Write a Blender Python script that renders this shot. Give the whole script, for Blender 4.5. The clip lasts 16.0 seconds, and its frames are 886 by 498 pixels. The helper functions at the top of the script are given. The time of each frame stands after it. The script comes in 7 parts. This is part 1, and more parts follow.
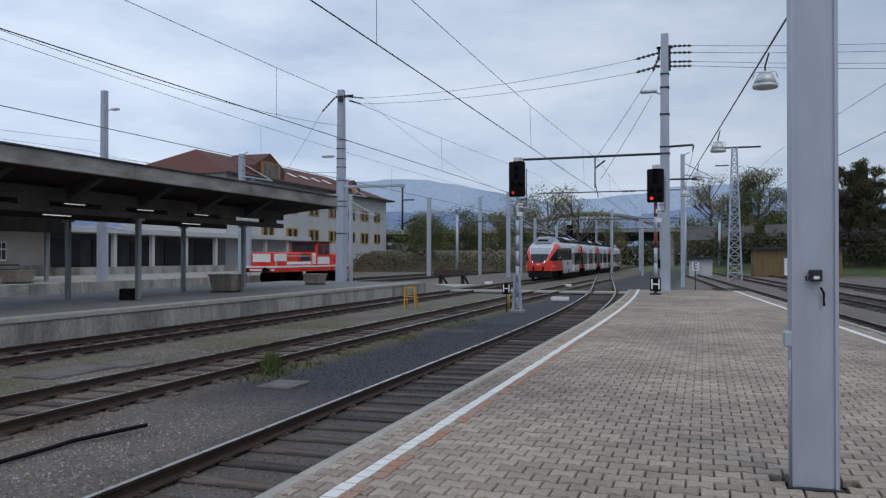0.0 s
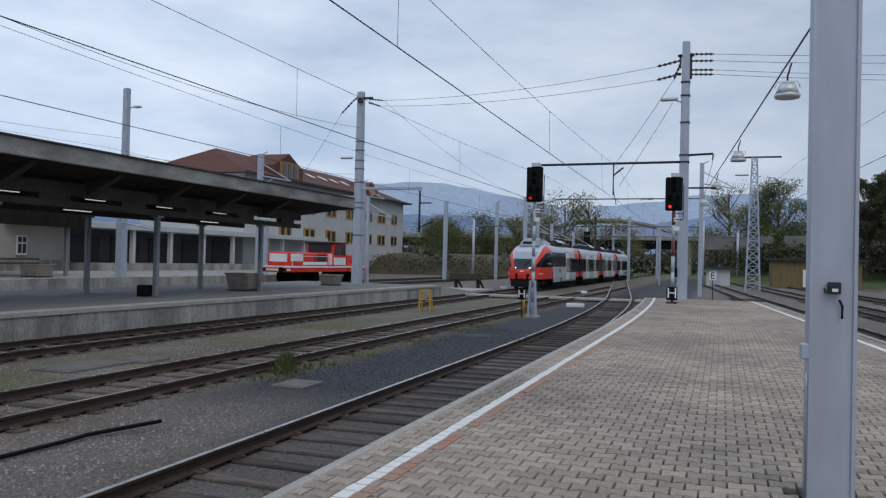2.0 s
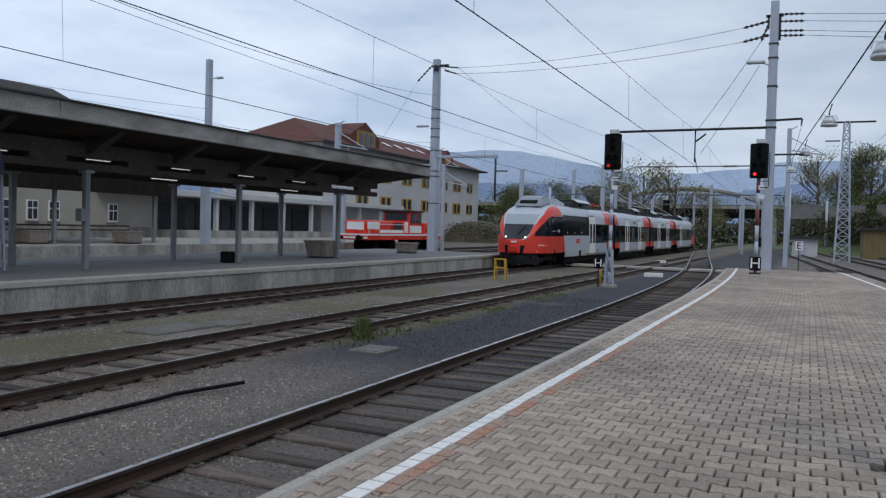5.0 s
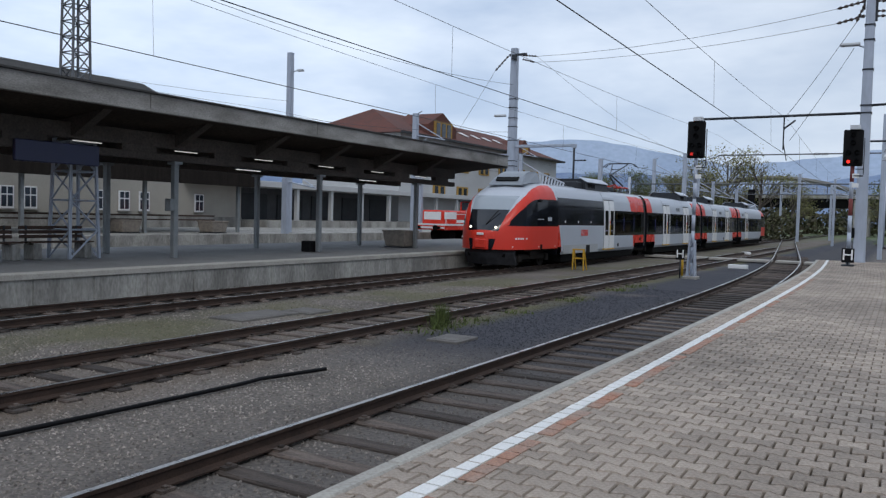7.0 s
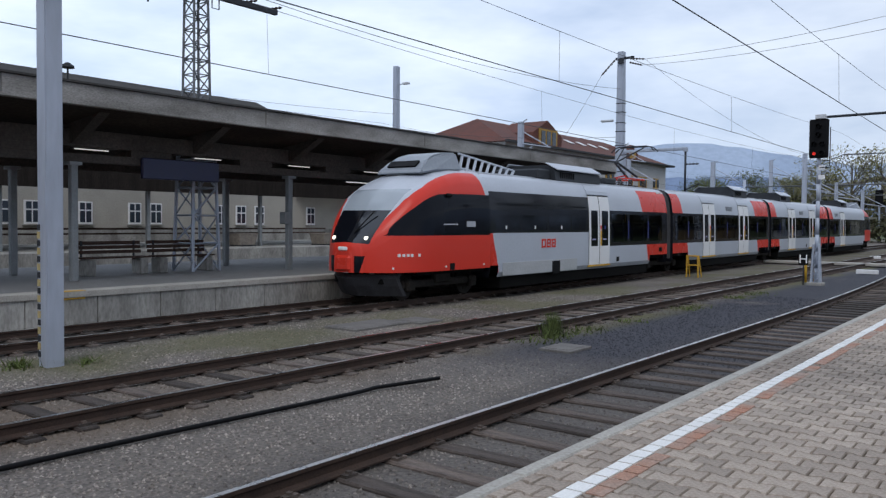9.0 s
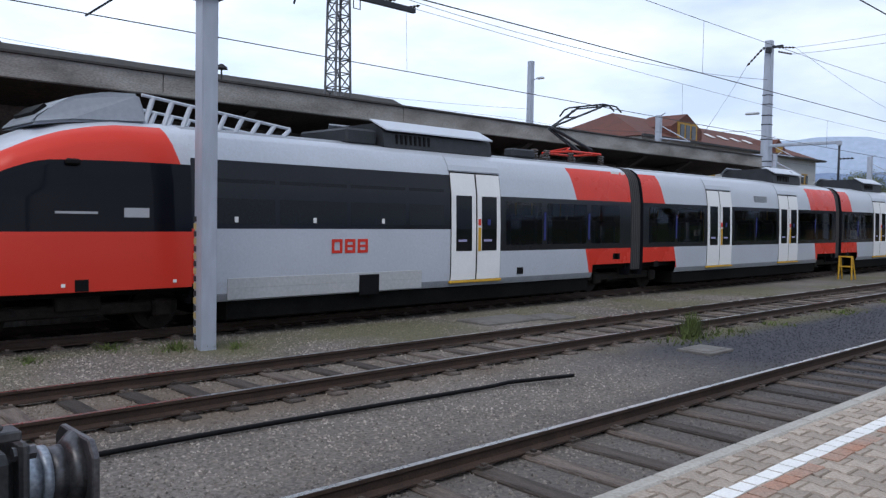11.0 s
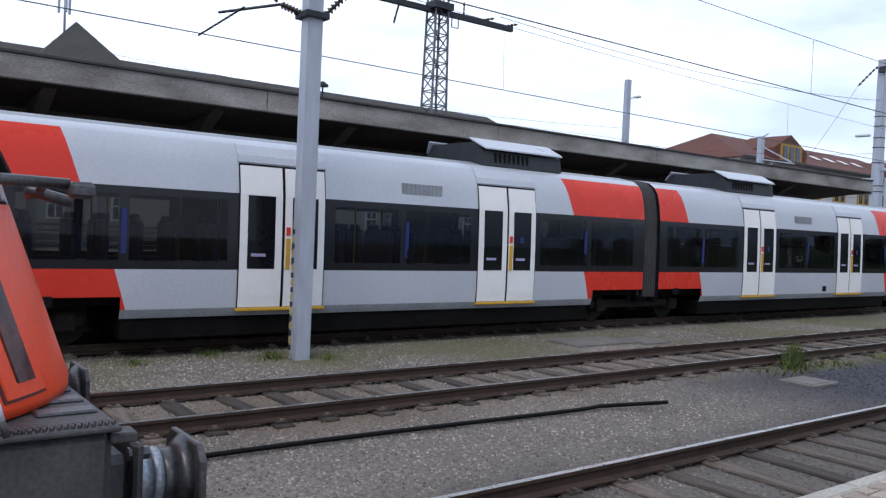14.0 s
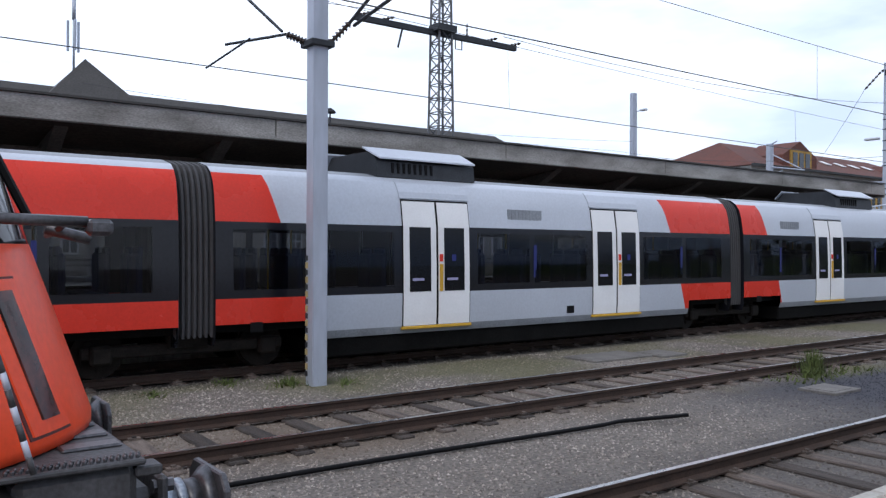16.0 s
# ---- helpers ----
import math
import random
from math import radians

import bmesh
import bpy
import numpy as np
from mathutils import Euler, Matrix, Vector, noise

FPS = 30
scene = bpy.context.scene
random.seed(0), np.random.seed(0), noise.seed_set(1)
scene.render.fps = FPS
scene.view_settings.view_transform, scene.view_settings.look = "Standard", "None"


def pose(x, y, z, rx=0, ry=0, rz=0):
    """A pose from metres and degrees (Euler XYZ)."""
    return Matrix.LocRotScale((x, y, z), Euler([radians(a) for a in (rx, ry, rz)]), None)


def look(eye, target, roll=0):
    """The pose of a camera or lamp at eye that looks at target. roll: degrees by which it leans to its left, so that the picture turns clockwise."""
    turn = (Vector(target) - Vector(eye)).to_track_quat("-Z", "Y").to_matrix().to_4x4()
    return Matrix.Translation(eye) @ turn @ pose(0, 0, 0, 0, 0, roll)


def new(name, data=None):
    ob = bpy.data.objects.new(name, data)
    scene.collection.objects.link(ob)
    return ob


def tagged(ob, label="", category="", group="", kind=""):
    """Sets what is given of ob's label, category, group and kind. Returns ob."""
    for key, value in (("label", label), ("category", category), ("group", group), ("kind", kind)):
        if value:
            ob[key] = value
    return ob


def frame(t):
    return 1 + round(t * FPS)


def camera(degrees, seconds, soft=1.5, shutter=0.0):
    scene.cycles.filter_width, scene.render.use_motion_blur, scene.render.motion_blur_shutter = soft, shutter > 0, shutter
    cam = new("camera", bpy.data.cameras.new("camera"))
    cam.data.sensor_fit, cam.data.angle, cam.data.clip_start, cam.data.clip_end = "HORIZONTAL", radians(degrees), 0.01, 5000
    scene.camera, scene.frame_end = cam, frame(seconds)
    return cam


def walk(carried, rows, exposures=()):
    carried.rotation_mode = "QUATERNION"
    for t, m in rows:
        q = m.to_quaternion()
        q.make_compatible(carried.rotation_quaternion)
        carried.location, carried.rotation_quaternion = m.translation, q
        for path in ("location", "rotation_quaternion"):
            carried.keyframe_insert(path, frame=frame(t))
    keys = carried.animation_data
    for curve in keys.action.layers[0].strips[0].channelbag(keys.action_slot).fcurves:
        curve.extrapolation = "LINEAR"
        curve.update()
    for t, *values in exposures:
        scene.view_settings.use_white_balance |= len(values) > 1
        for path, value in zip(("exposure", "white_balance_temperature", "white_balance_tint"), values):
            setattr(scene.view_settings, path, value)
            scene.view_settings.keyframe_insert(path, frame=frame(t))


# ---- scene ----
cam = camera(57.5, 16.0, soft=1.3)
EYE = 2.05  # height of the first eye above the rails; z = 0 is the rail top
ROWS = [
    (0.0, 0.003, 0.000, 0.006, 17.93, 0.54, -0.03),
    (0.5, 0.007, 0.017, 0.006, 17.98, 0.39, 0.01),
    (1.0, -0.000, 0.006, 0.005, 18.23, 0.70, -0.37),
    (1.5, -0.004, -0.017, 0.008, 18.87, 1.00, -0.90),
    (2.0, 0.005, -0.005, 0.006, 19.06, 0.78, -1.34),
    (2.5, -0.000, -0.006, 0.007, 19.55, 0.50, -1.02),
    (3.0, -0.005, -0.012, 0.003, 20.34, 0.27, -1.10),
    (3.5, -0.003, -0.010, 0.002, 21.03, 0.24, -1.31),
    (4.0, 0.004, -0.007, -0.001, 21.97, -0.62, -1.42),
    (6.5, -0.027, 0.002, -0.012, 28.37, -2.28, -1.51),
    (7.0, -0.056, 0.006, -0.021, 29.80, -2.42, -1.57),
    (7.5, -0.103, 0.013, -0.027, 31.43, -2.45, -1.64),
    (8.0, -0.127, 0.037, -0.034, 32.91, -2.15, -1.38),
    (8.5, -0.159, 0.028, -0.042, 34.80, -1.96, -1.04),
    (9.0, -0.175, 0.031, -0.040, 37.24, -1.89, -0.48),
    (9.5, -0.206, 0.053, -0.050, 40.55, -1.86, -0.75),
    (10.0, -0.201, 0.028, -0.049, 42.43, -2.13, -0.66),
    (12.5, -0.239, -0.056, -0.037, 51.61, -1.72, -2.16),
    (13.0, -0.228, -0.065, -0.034, 51.94, -1.23, -2.30),
    (13.5, -0.233, -0.067, -0.034, 52.38, -1.08, -2.50),
    (14.0, -0.242, -0.066, -0.036, 52.89, -1.32, -2.49),
    (14.5, -0.229, -0.072, -0.035, 53.83, -1.21, -2.03),
    (15.0, -0.241, -0.071, -0.036, 53.77, -0.95, -0.61),
    (15.5, -0.242, -0.071, -0.033, 53.67, -0.26, -0.22),
    (16.0, -0.220, -0.088, -0.028, 53.72, 0.10, -0.23),
]
walk(cam, [(t, pose(x, y, EYE + z, 90 + pitch, roll, yaw)) for t, x, y, z, yaw, pitch, roll in ROWS],
     exposures=[(0.0, -0.13, 6400, 10), (4.0, -0.13, 6400, 10), (7.0, 0.03, 6420, 10), (8.5, 0.12, 6430, 11), (10.0, 0.25, 6420, 12), (12.5, 0.52, 6450, 13), (16.0, 0.55, 6450, 14)])

# ---- world and light: an overcast spring day ----
world = bpy.data.worlds.new("overcast_sky")
scene.world = world
world.use_nodes = True
wn, wl = world.node_tree.nodes, world.node_tree.links
wn.clear()
w_out = wn.new("ShaderNodeOutputWorld")
w_bg = wn.new("ShaderNodeBackground")
w_sky = wn.new("ShaderNodeTexSky")
w_sky.sky_type = "NISHITA"
w_sky.sun_disc = False
w_sky.sun_elevation = radians(48)
w_sky.sun_rotation = radians(200)
w_co = wn.new("ShaderNodeTexCoord")
w_map = wn.new("ShaderNodeMapping")
w_map.inputs["Scale"].default_value = (1.6, 1.6, 5.0)
w_no = wn.new("ShaderNodeTexNoise")
w_no.inputs["Scale"].default_value = 2.2
w_no.inputs["Detail"].default_value = 5.0
w_no.inputs["Roughness"].default_value = 0.55
w_ra = wn.new("ShaderNodeValToRGB")
w_ra.color_ramp.elements[0].position = 0.32
w_ra.color_ramp.elements[0].color = (0.47, 0.58, 0.76, 1)
w_ra.color_ramp.elements[1].position = 0.68
w_ra.color_ramp.elements[1].color = (0.78, 0.87, 1.0, 1)
w_sc = wn.new("ShaderNodeVectorMath")
w_sc.operation = "SCALE"
w_sc.inputs["Scale"].default_value = 0.1
w_mx = wn.new("ShaderNodeMixRGB")
w_mx.inputs["Fac"].default_value = 0.9
wl.new(w_co.outputs["Generated"], w_map.inputs["Vector"])
wl.new(w_map.outputs["Vector"], w_no.inputs["Vector"])
wl.new(w_no.outputs["Fac"], w_ra.inputs["Fac"])
wl.new(w_sky.outputs["Color"], w_sc.inputs[0])
wl.new(w_sc.outputs[0], w_mx.inputs["Color1"])
wl.new(w_ra.outputs["Color"], w_mx.inputs["Color2"])
# the cloud cover is thinner and brighter towards -x
w_sep = wn.new("ShaderNodeSeparateXYZ")
wl.new(w_co.outputs["Generated"], w_sep.inputs[0])
w_side = wn.new("ShaderNodeMapRange")
for key, val in (("From Min", -0.85), ("From Max", 0.25), ("To Min", 1.24), ("To Max", 0.79)):
    w_side.inputs[key].default_value = val
wl.new(w_sep.outputs["X"], w_side.inputs["Value"])
w_tone = wn.new("ShaderNodeVectorMath")
w_tone.operation = "SCALE"
wl.new(w_mx.outputs["Color"], w_tone.inputs[0])
wl.new(w_side.outputs["Result"], w_tone.inputs["Scale"])
wl.new(w_tone.outputs[0], w_bg.inputs["Color"])
w_bg.inputs["Strength"].default_value = 1.0
wl.new(w_bg.outputs[0], w_out.inputs["Surface"])

sun = new("sun", bpy.data.lights.new("sun", "SUN"))
sun.data.energy = 0.95
sun.data.angle = radians(30)
sun.data.color = (1.0, 0.96, 0.9)
sun.matrix_world = look((30, -40, 60), (0, 0, 0))


# ---- materials ----
def mat(name, color, rough=0.7, metal=0.0, var=0.25, scale=6.0, fine=60.0, bump=0.0, bump_scale=None, color2=None, island=0.0, spec=0.5, stretch=(1, 1, 1)):
    """A painted, worn or grown surface: base colour broken at two scales, with fine relief."""
    m = bpy.data.materials.new(name)
    m.use_nodes = True
    n, l = m.node_tree.nodes, m.node_tree.links
    p = n["Principled BSDF"]
    p.inputs["Roughness"].default_value = rough
    p.inputs["Metallic"].default_value = metal
    p.inputs["Specular IOR Level"].default_value = spec
    co = n.new("ShaderNodeTexCoord")
    mp = n.new("ShaderNodeMapping")
    mp.inputs["Scale"].default_value = stretch
    l.new(co.outputs["Object"], mp.inputs["Vector"])
    a = n.new("ShaderNodeTexNoise")
    a.inputs["Scale"].default_value = scale
    a.inputs["Detail"].default_value = 5
    b = n.new("ShaderNodeTexNoise")
    b.inputs["Scale"].default_value = fine
    b.inputs["Detail"].default_value = 3
    for q in (a, b):
        l.new(mp.outputs["Vector"], q.inputs["Vector"])
    c2 = color2 or tuple(c * (1 - var) for c in color)
    r = n.new("ShaderNodeValToRGB")
    r.color_ramp.elements[0].position, r.color_ramp.elements[1].position = 0.35, 0.65
    r.color_ramp.elements[0].color, r.color_ramp.elements[1].color = (*c2, 1), (*color, 1)
    l.new(a.outputs["Fac"], r.inputs["Fac"])
    mr = n.new("ShaderNodeMapRange")
    mr.inputs["From Min"].default_value, mr.inputs["From Max"].default_value = 0.3, 0.7
    mr.inputs["To Min"].default_value, mr.inputs["To Max"].default_value = 1 - var, 1 + var * 0.6
    l.new(b.outputs["Fac"], mr.inputs["Value"])
    mul = n.new("ShaderNodeVectorMath")
    mul.operation = "SCALE"
    l.new(r.outputs["Color"], mul.inputs[0])
    l.new(mr.outputs["Result"], mul.inputs["Scale"])
    last = mul.outputs[0]
    if island:
        g = n.new("ShaderNodeNewGeometry")
        oi = n.new("ShaderNodeObjectInfo")
        ad = n.new("ShaderNodeMath")
        ad.operation = "ADD"
        l.new(g.outputs["Random Per Island"], ad.inputs[0])
        l.new(oi.outputs["Random"], ad.inputs[1])
        fr = n.new("ShaderNodeMath")
        fr.operation = "FRACT"
        l.new(ad.outputs[0], fr.inputs[0])
        m2 = n.new("ShaderNodeMapRange")
        m2.inputs["To Min"].default_value, m2.inputs["To Max"].default_value = 1 - island, 1 + island
        l.new(fr.outputs[0], m2.inputs["Value"])
        mu2 = n.new("ShaderNodeVectorMath")
        mu2.operation = "SCALE"
        l.new(last, mu2.inputs[0])
        l.new(m2.outputs["Result"], mu2.inputs["Scale"])
        last = mu2.outputs[0]
    l.new(last, p.inputs["Base Color"])
    rr = n.new("ShaderNodeMapRange")
    rr.inputs["To Min"].default_value, rr.inputs["To Max"].default_value = max(0.02, rough - 0.12), min(1, rough + 0.12)
    l.new(a.outputs["Fac"], rr.inputs["Value"])
    l.new(rr.outputs["Result"], p.inputs["Roughness"])
    if bump:
        bp = n.new("ShaderNodeBump")
        bp.inputs["Strength"].default_value = bump
        bp.inputs["Distance"].default_value = 0.02
        if bump_scale:
            b2 = n.new("ShaderNodeTexNoise")
            b2.inputs["Scale"].default_value = bump_scale
            b2.inputs["Detail"].default_value = 4
            l.new(mp.outputs["Vector"], b2.inputs["Vector"])
            l.new(b2.outputs["Fac"], bp.inputs["Height"])
        else:
            l.new(b.outputs["Fac"], bp.inputs["Height"])
        l.new(bp.outputs["Normal"], p.inputs["Normal"])
    return m


def glow(name, color, strength):
    m = bpy.data.materials.new(name)
    m.use_nodes = True
    p = m.node_tree.nodes["Principled BSDF"]
    p.inputs["Base Color"].default_value = (*color, 1)
    p.inputs["Emission Color"].default_value = (*color, 1)
    p.inputs["Emission Strength"].default_value = strength
    return m


def ground_material(m):
    """Grey ballast and grit with dark oily cinders beside the near track and thin grass in strips."""
    n, l = m.node_tree.nodes, m.node_tree.links
    p = n["Principled BSDF"]
    src = p.inputs["Base Color"].links[0].from_socket
    co = n["Texture Coordinate"]
    sep = n.new("ShaderNodeSeparateXYZ")
    l.new(co.outputs["Object"], sep.inputs[0])
    no = n.new("ShaderNodeTexNoise")
    no.inputs["Scale"].default_value = 0.35
    no.inputs["Detail"].default_value = 6
    l.new(co.outputs["Object"], no.inputs["Vector"])

    def band(lo, hi, soft, src_socket):
        a = n.new("ShaderNodeMapRange")
        a.inputs["From Min"].default_value, a.inputs["From Max"].default_value = lo - soft, lo + soft
        b = n.new("ShaderNodeMapRange")
        b.inputs["From Min"].default_value, b.inputs["From Max"].default_value = hi + soft, hi - soft
        l.new(src_socket, a.inputs["Value"])
        l.new(src_socket, b.inputs["Value"])
        q = n.new("ShaderNodeMath")
        q.operation = "MULTIPLY"
        l.new(a.outputs[0], q.inputs[0])
        l.new(b.outputs[0], q.inputs[1])
        return q.outputs[0]

    def times(a, b):
        q = n.new("ShaderNodeMath")
        q.operation = "MULTIPLY"
        for k, v in ((0, a), (1, b)):
            if isinstance(v, float):
                q.inputs[k].default_value = v
            else:
                l.new(v, q.inputs[k])
        return q.outputs[0]

    def over(base, color, fac):
        q = n.new("ShaderNodeMixRGB")
        l.new(fac, q.inputs["Fac"])
        l.new(base, q.inputs["Color1"])
        q.inputs["Color2"].default_value = (*color, 1)
        return q.outputs["Color"]

    def ramp(src_socket, lo, hi):
        q = n.new("ShaderNodeMapRange")
        q.inputs["From Min"].default_value, q.inputs["From Max"].default_value = lo, hi
        l.new(src_socket, q.inputs["Value"])
        return q.outputs[0]

    # dark cinders from about nine metres ahead on, between the two near tracks
    dark = times(times(band(-8.1, -2.0, 0.5, sep.outputs["X"]), ramp(sep.outputs["Y"], 9.0, 12.5)), ramp(no.outputs["Fac"], 0.1, 0.4))
    col = over(src, (0.038, 0.039, 0.05), dark)
    # black-brown oily bed under the far track, brown litter along the middle track
    col = over(col, (0.030, 0.026, 0.023), times(band(-15.9, -13.25, 0.22, sep.outputs["X"]), 0.85))
    litter = times(band(-10.5, -7.75, 0.25, sep.outputs["X"]), ramp(no.outputs["Fac"], 0.36, 0.58))
    col = over(col, (0.115, 0.082, 0.055), times(litter, 0.6))
    # thin grass along the track edges
    for lo, hi, fac, near in ((-8.3, -7.6, 0.7, 10.0), (-13.1, -10.5, 0.6, 1.0)):
        g = times(times(band(lo, hi, 0.3, sep.outputs["X"]), ramp(no.outputs["Fac"], 0.40, 0.58)), times(ramp(sep.outputs["Y"], near, near + 3.0), fac))
        col = over(col, (0.098, 0.098, 0.034), g)
    # sooty bed of the near track
    col = over(col, (0.062, 0.057, 0.056), times(times(band(-5.75, -2.7, 0.25, sep.outputs["X"]), ramp(no.outputs["Fac"], 0.25, 0.55)), 0.6))
    # meadow beyond the yard
    far = ramp(sep.outputs["Y"], 120.0, 170.0)
    col = over(col, (0.10, 0.14, 0.05), times(far, 0.8))
    l.new(col, p.inputs["Base Color"])
    return m


M_GROUND = ground_material(mat("ballast_and_grit", (0.195, 0.172, 0.152), 0.95, 0, 0.5, 0.5, 22.0, 1.0, 30.0, (0.122, 0.106, 0.093)))
M_STONE = ground_material(mat("ballast_stones", (0.30, 0.268, 0.238), 0.95, 0, 0.3, 3, 40, island=0.62))
M_PAVER = mat("grey_concrete_paver", (0.425, 0.358, 0.298), 0.8, 0, 0.25, 0.5, 45, 0.35, 90, (0.285, 0.240, 0.200), island=0.18, spec=0.3)
M_JOINT = mat("sand_joint", (0.05, 0.047, 0.042), 0.95, 0, 0.4, 2, 60)
M_WHITE = mat("white_line_paint", (0.80, 0.80, 0.78), 0.65, 0, 0.1, 3, 70)
M_RUST_LINE = mat("faded_orange_paint", (0.40, 0.20, 0.13), 0.8, 0, 0.3, 3, 60, color2=(0.34, 0.25, 0.20))
M_KERB = mat("worn_edge_concrete", (0.42, 0.40, 0.36), 0.85, 0, 0.2, 2, 40, 0.3)
M_CONC = mat("stained_concrete", (0.40, 0.39, 0.36), 0.9, 0, 0.28, 1.1, 20, 0.3, None, (0.20, 0.193, 0.178), stretch=(1, 1, 0.35))
M_ASPH = mat("platform_asphalt", (0.185, 0.185, 0.185), 0.85, 0, 0.25, 0.6, 60, 0.3, 150)
M_RAIL = mat("rusty_rail_steel", (0.062, 0.038, 0.028), 0.75, 0.2, 0.35, 5, 60)
M_RAILTOP = mat("polished_rail_head", (0.55, 0.53, 0.51), 0.28, 0.9, 0.25, 2, 30)
M_SLEEPER = mat("weathered_oak_sleeper", (0.135, 0.108, 0.092), 0.9, 0, 0.4, 3, 30, 0.6, None, (0.06, 0.047, 0.04), 0.6, stretch=(0.5, 4, 4))
M_STEEL = mat("galvanised_mast_paint", (0.43, 0.475, 0.56), 0.5, 0.2, 0.10, 0.8, 7, 0.03, stretch=(1, 1, 0.25))
M_DARKSTEEL = mat("dark_painted_steel", (0.045, 0.05, 0.058), 0.55, 0.2, 0.25, 4, 40, spec=0.3)
M_POST = mat("grey_green_post_paint", (0.27, 0.29, 0.30), 0.6, 0.2, 0.2, 3, 40)
M_WIRE = mat("weathered_copper_wire", (0.10, 0.105, 0.11), 0.6, 0.5, 0.2, 3, 30)
M_ISO = mat("brown_porcelain", (0.05, 0.035, 0.03), 0.25, 0, 0.2, 10, 50)
M_BLACK = mat("matt_black_paint", (0.006, 0.006, 0.007), 0.6, 0, 0.3, 5, 40, spec=0.15)
M_RED = mat("traffic_red_train_paint", (0.66, 0.042, 0.024), 0.28, 0, 0.07, 1.2, 25, spec=0.32)
M_GREY = mat("light_grey_train_paint", (0.50, 0.54, 0.605), 0.33, 0.12, 0.06, 0.8, 20)
M_DOORW = mat("white_door_paint", (0.80, 0.81, 0.82), 0.35, 0, 0.04, 2, 30)
M_BAND = mat("black_window_band", (0.012, 0.013, 0.018), 0.12, 0, 0.15, 1.5, 20, spec=0.3)
M_GLASSD = mat("tinted_train_glass", (0.006, 0.007, 0.010), 0.04, 0, 0.2, 2, 20, spec=0.24)
M_ROOFGREY = mat("train_roof_grey", (0.30, 0.325, 0.36), 0.5, 0.2, 0.2, 2, 30)
M_BOGIE = mat("dusty_brown_bogie", (0.026, 0.022, 0.019), 0.75, 0.1, 0.5, 6, 50, spec=0.2)
M_UNDER = mat("underframe_black", (0.009, 0.009, 0.009), 0.85, 0, 0.4, 4, 40, spec=0.08)
M_YELLOW = mat("yellow_paint", (0.62, 0.36, 0.03), 0.55, 0, 0.15, 4, 40)
M_BLUE = mat("blue_seat_panel", (0.012, 0.022, 0.16), 0.5, 0, 0.15, 4, 40)
M_RUBBER = mat("grey_folded_bellows", (0.05, 0.05, 0.054), 0.75, 0, 0.2, 3, 30)
M_LOCORED = mat("orange_red_locomotive_paint", (0.88, 0.075, 0.018), 0.32, 0, 0.08, 2, 30, spec=0.3)
M_LOCOGREY = mat("dark_grey_frame_paint", (0.062, 0.063, 0.068), 0.55, 0.2, 0.3, 5, 50, 0.2)
M_GREASE = mat("greasy_buffer_steel", (0.11, 0.11, 0.12), 0.4, 0.6, 0.35, 8, 60)
M_CANOPY = mat("weathered_canopy_concrete", (0.34, 0.33, 0.315), 0.9, 0, 0.3, 0.7, 18, 0.2, None, (0.17, 0.162, 0.15), stretch=(1, 1, 3))
# stained brown undersides, with some of the shade below the roof in the colour
M_RIB = mat("stained_rib_with_shade", (0.085, 0.070, 0.060), 0.9, 0, 0.35, 0.7, 18, 0.2, None, (0.045, 0.037, 0.031))
M_SOFFIT = mat("brown_soffit_with_shade", (0.066, 0.053, 0.044), 0.9, 0, 0.35, 0.8, 12, spec=0.1)
M_WALL = mat("cream_render_wall", (0.42, 0.395, 0.345), 0.9, 0, 0.14, 0.5, 12, 0.1)
M_WALLW = mat("white_render_wall", (0.50, 0.51, 0.515), 0.9, 0, 0.12, 0.4, 12)
M_ROOFTILE = mat("red_brown_roof_tiles", (0.13, 0.043, 0.030), 0.8, 0, 0.3, 0.7, 8, 0.3)
M_ROOFDARK = mat("dark_slate_roof", (0.055, 0.052, 0.05), 0.75, 0, 0.3, 0.8, 10)
M_WINDOW = mat("dark_window_glass", (0.03, 0.04, 0.055), 0.08, 0, 0.2, 1, 10, spec=0.7)
M_OCHRE = mat("ochre_window_wood", (0.42, 0.25, 0.05), 0.7, 0, 0.2, 2, 20)
# dark tone that paints the shade in the loading bays and at the eaves
M_SHADE = mat("bay_and_eave_shade", (0.05, 0.055, 0.06), 0.9, 0, 0.3, 1, 10)
M_WOOD = mat("brown_bench_wood", (0.065, 0.034, 0.022), 0.7, 0, 0.35, 3, 40, stretch=(1, 6, 6))
M_BARK = mat("grey_brown_bark", (0.13, 0.11, 0.09), 0.95, 0, 0.35, 4, 40, 0.5)
M_LEAF = mat("spring_leaves", (0.15, 0.17, 0.05), 0.8, 0, 0.35, 0.3, 8, island=0.4, color2=(0.06, 0.078, 0.027))
M_LEAFY = mat("pale_budding_leaves", (0.25, 0.25, 0.09), 0.8, 0, 0.35, 0.5, 8, island=0.4, color2=(0.17, 0.16, 0.07))
M_GRASS = mat("rough_grass", (0.10, 0.135, 0.035), 0.9, 0, 0.35, 1.2, 25, island=0.35)
M_BANK = mat("grassy_bank", (0.085, 0.125, 0.038), 0.95, 0, 0.35, 0.3, 6, 0.5, color2=(0.055, 0.07, 0.03))
# both hill colours carry the blue haze of distance
M_HILL = mat("hill_with_painted_haze", (0.21, 0.275, 0.40), 1.0, 0, 0.12, 0.004, 0.05, color2=(0.165, 0.22, 0.335), spec=0.0)
M_HILLFAR = mat("far_hill_with_painted_haze", (0.37, 0.45, 0.58), 1.0, 0, 0.08, 0.003, 0.05, color2=(0.31, 0.385, 0.51), spec=0.0)
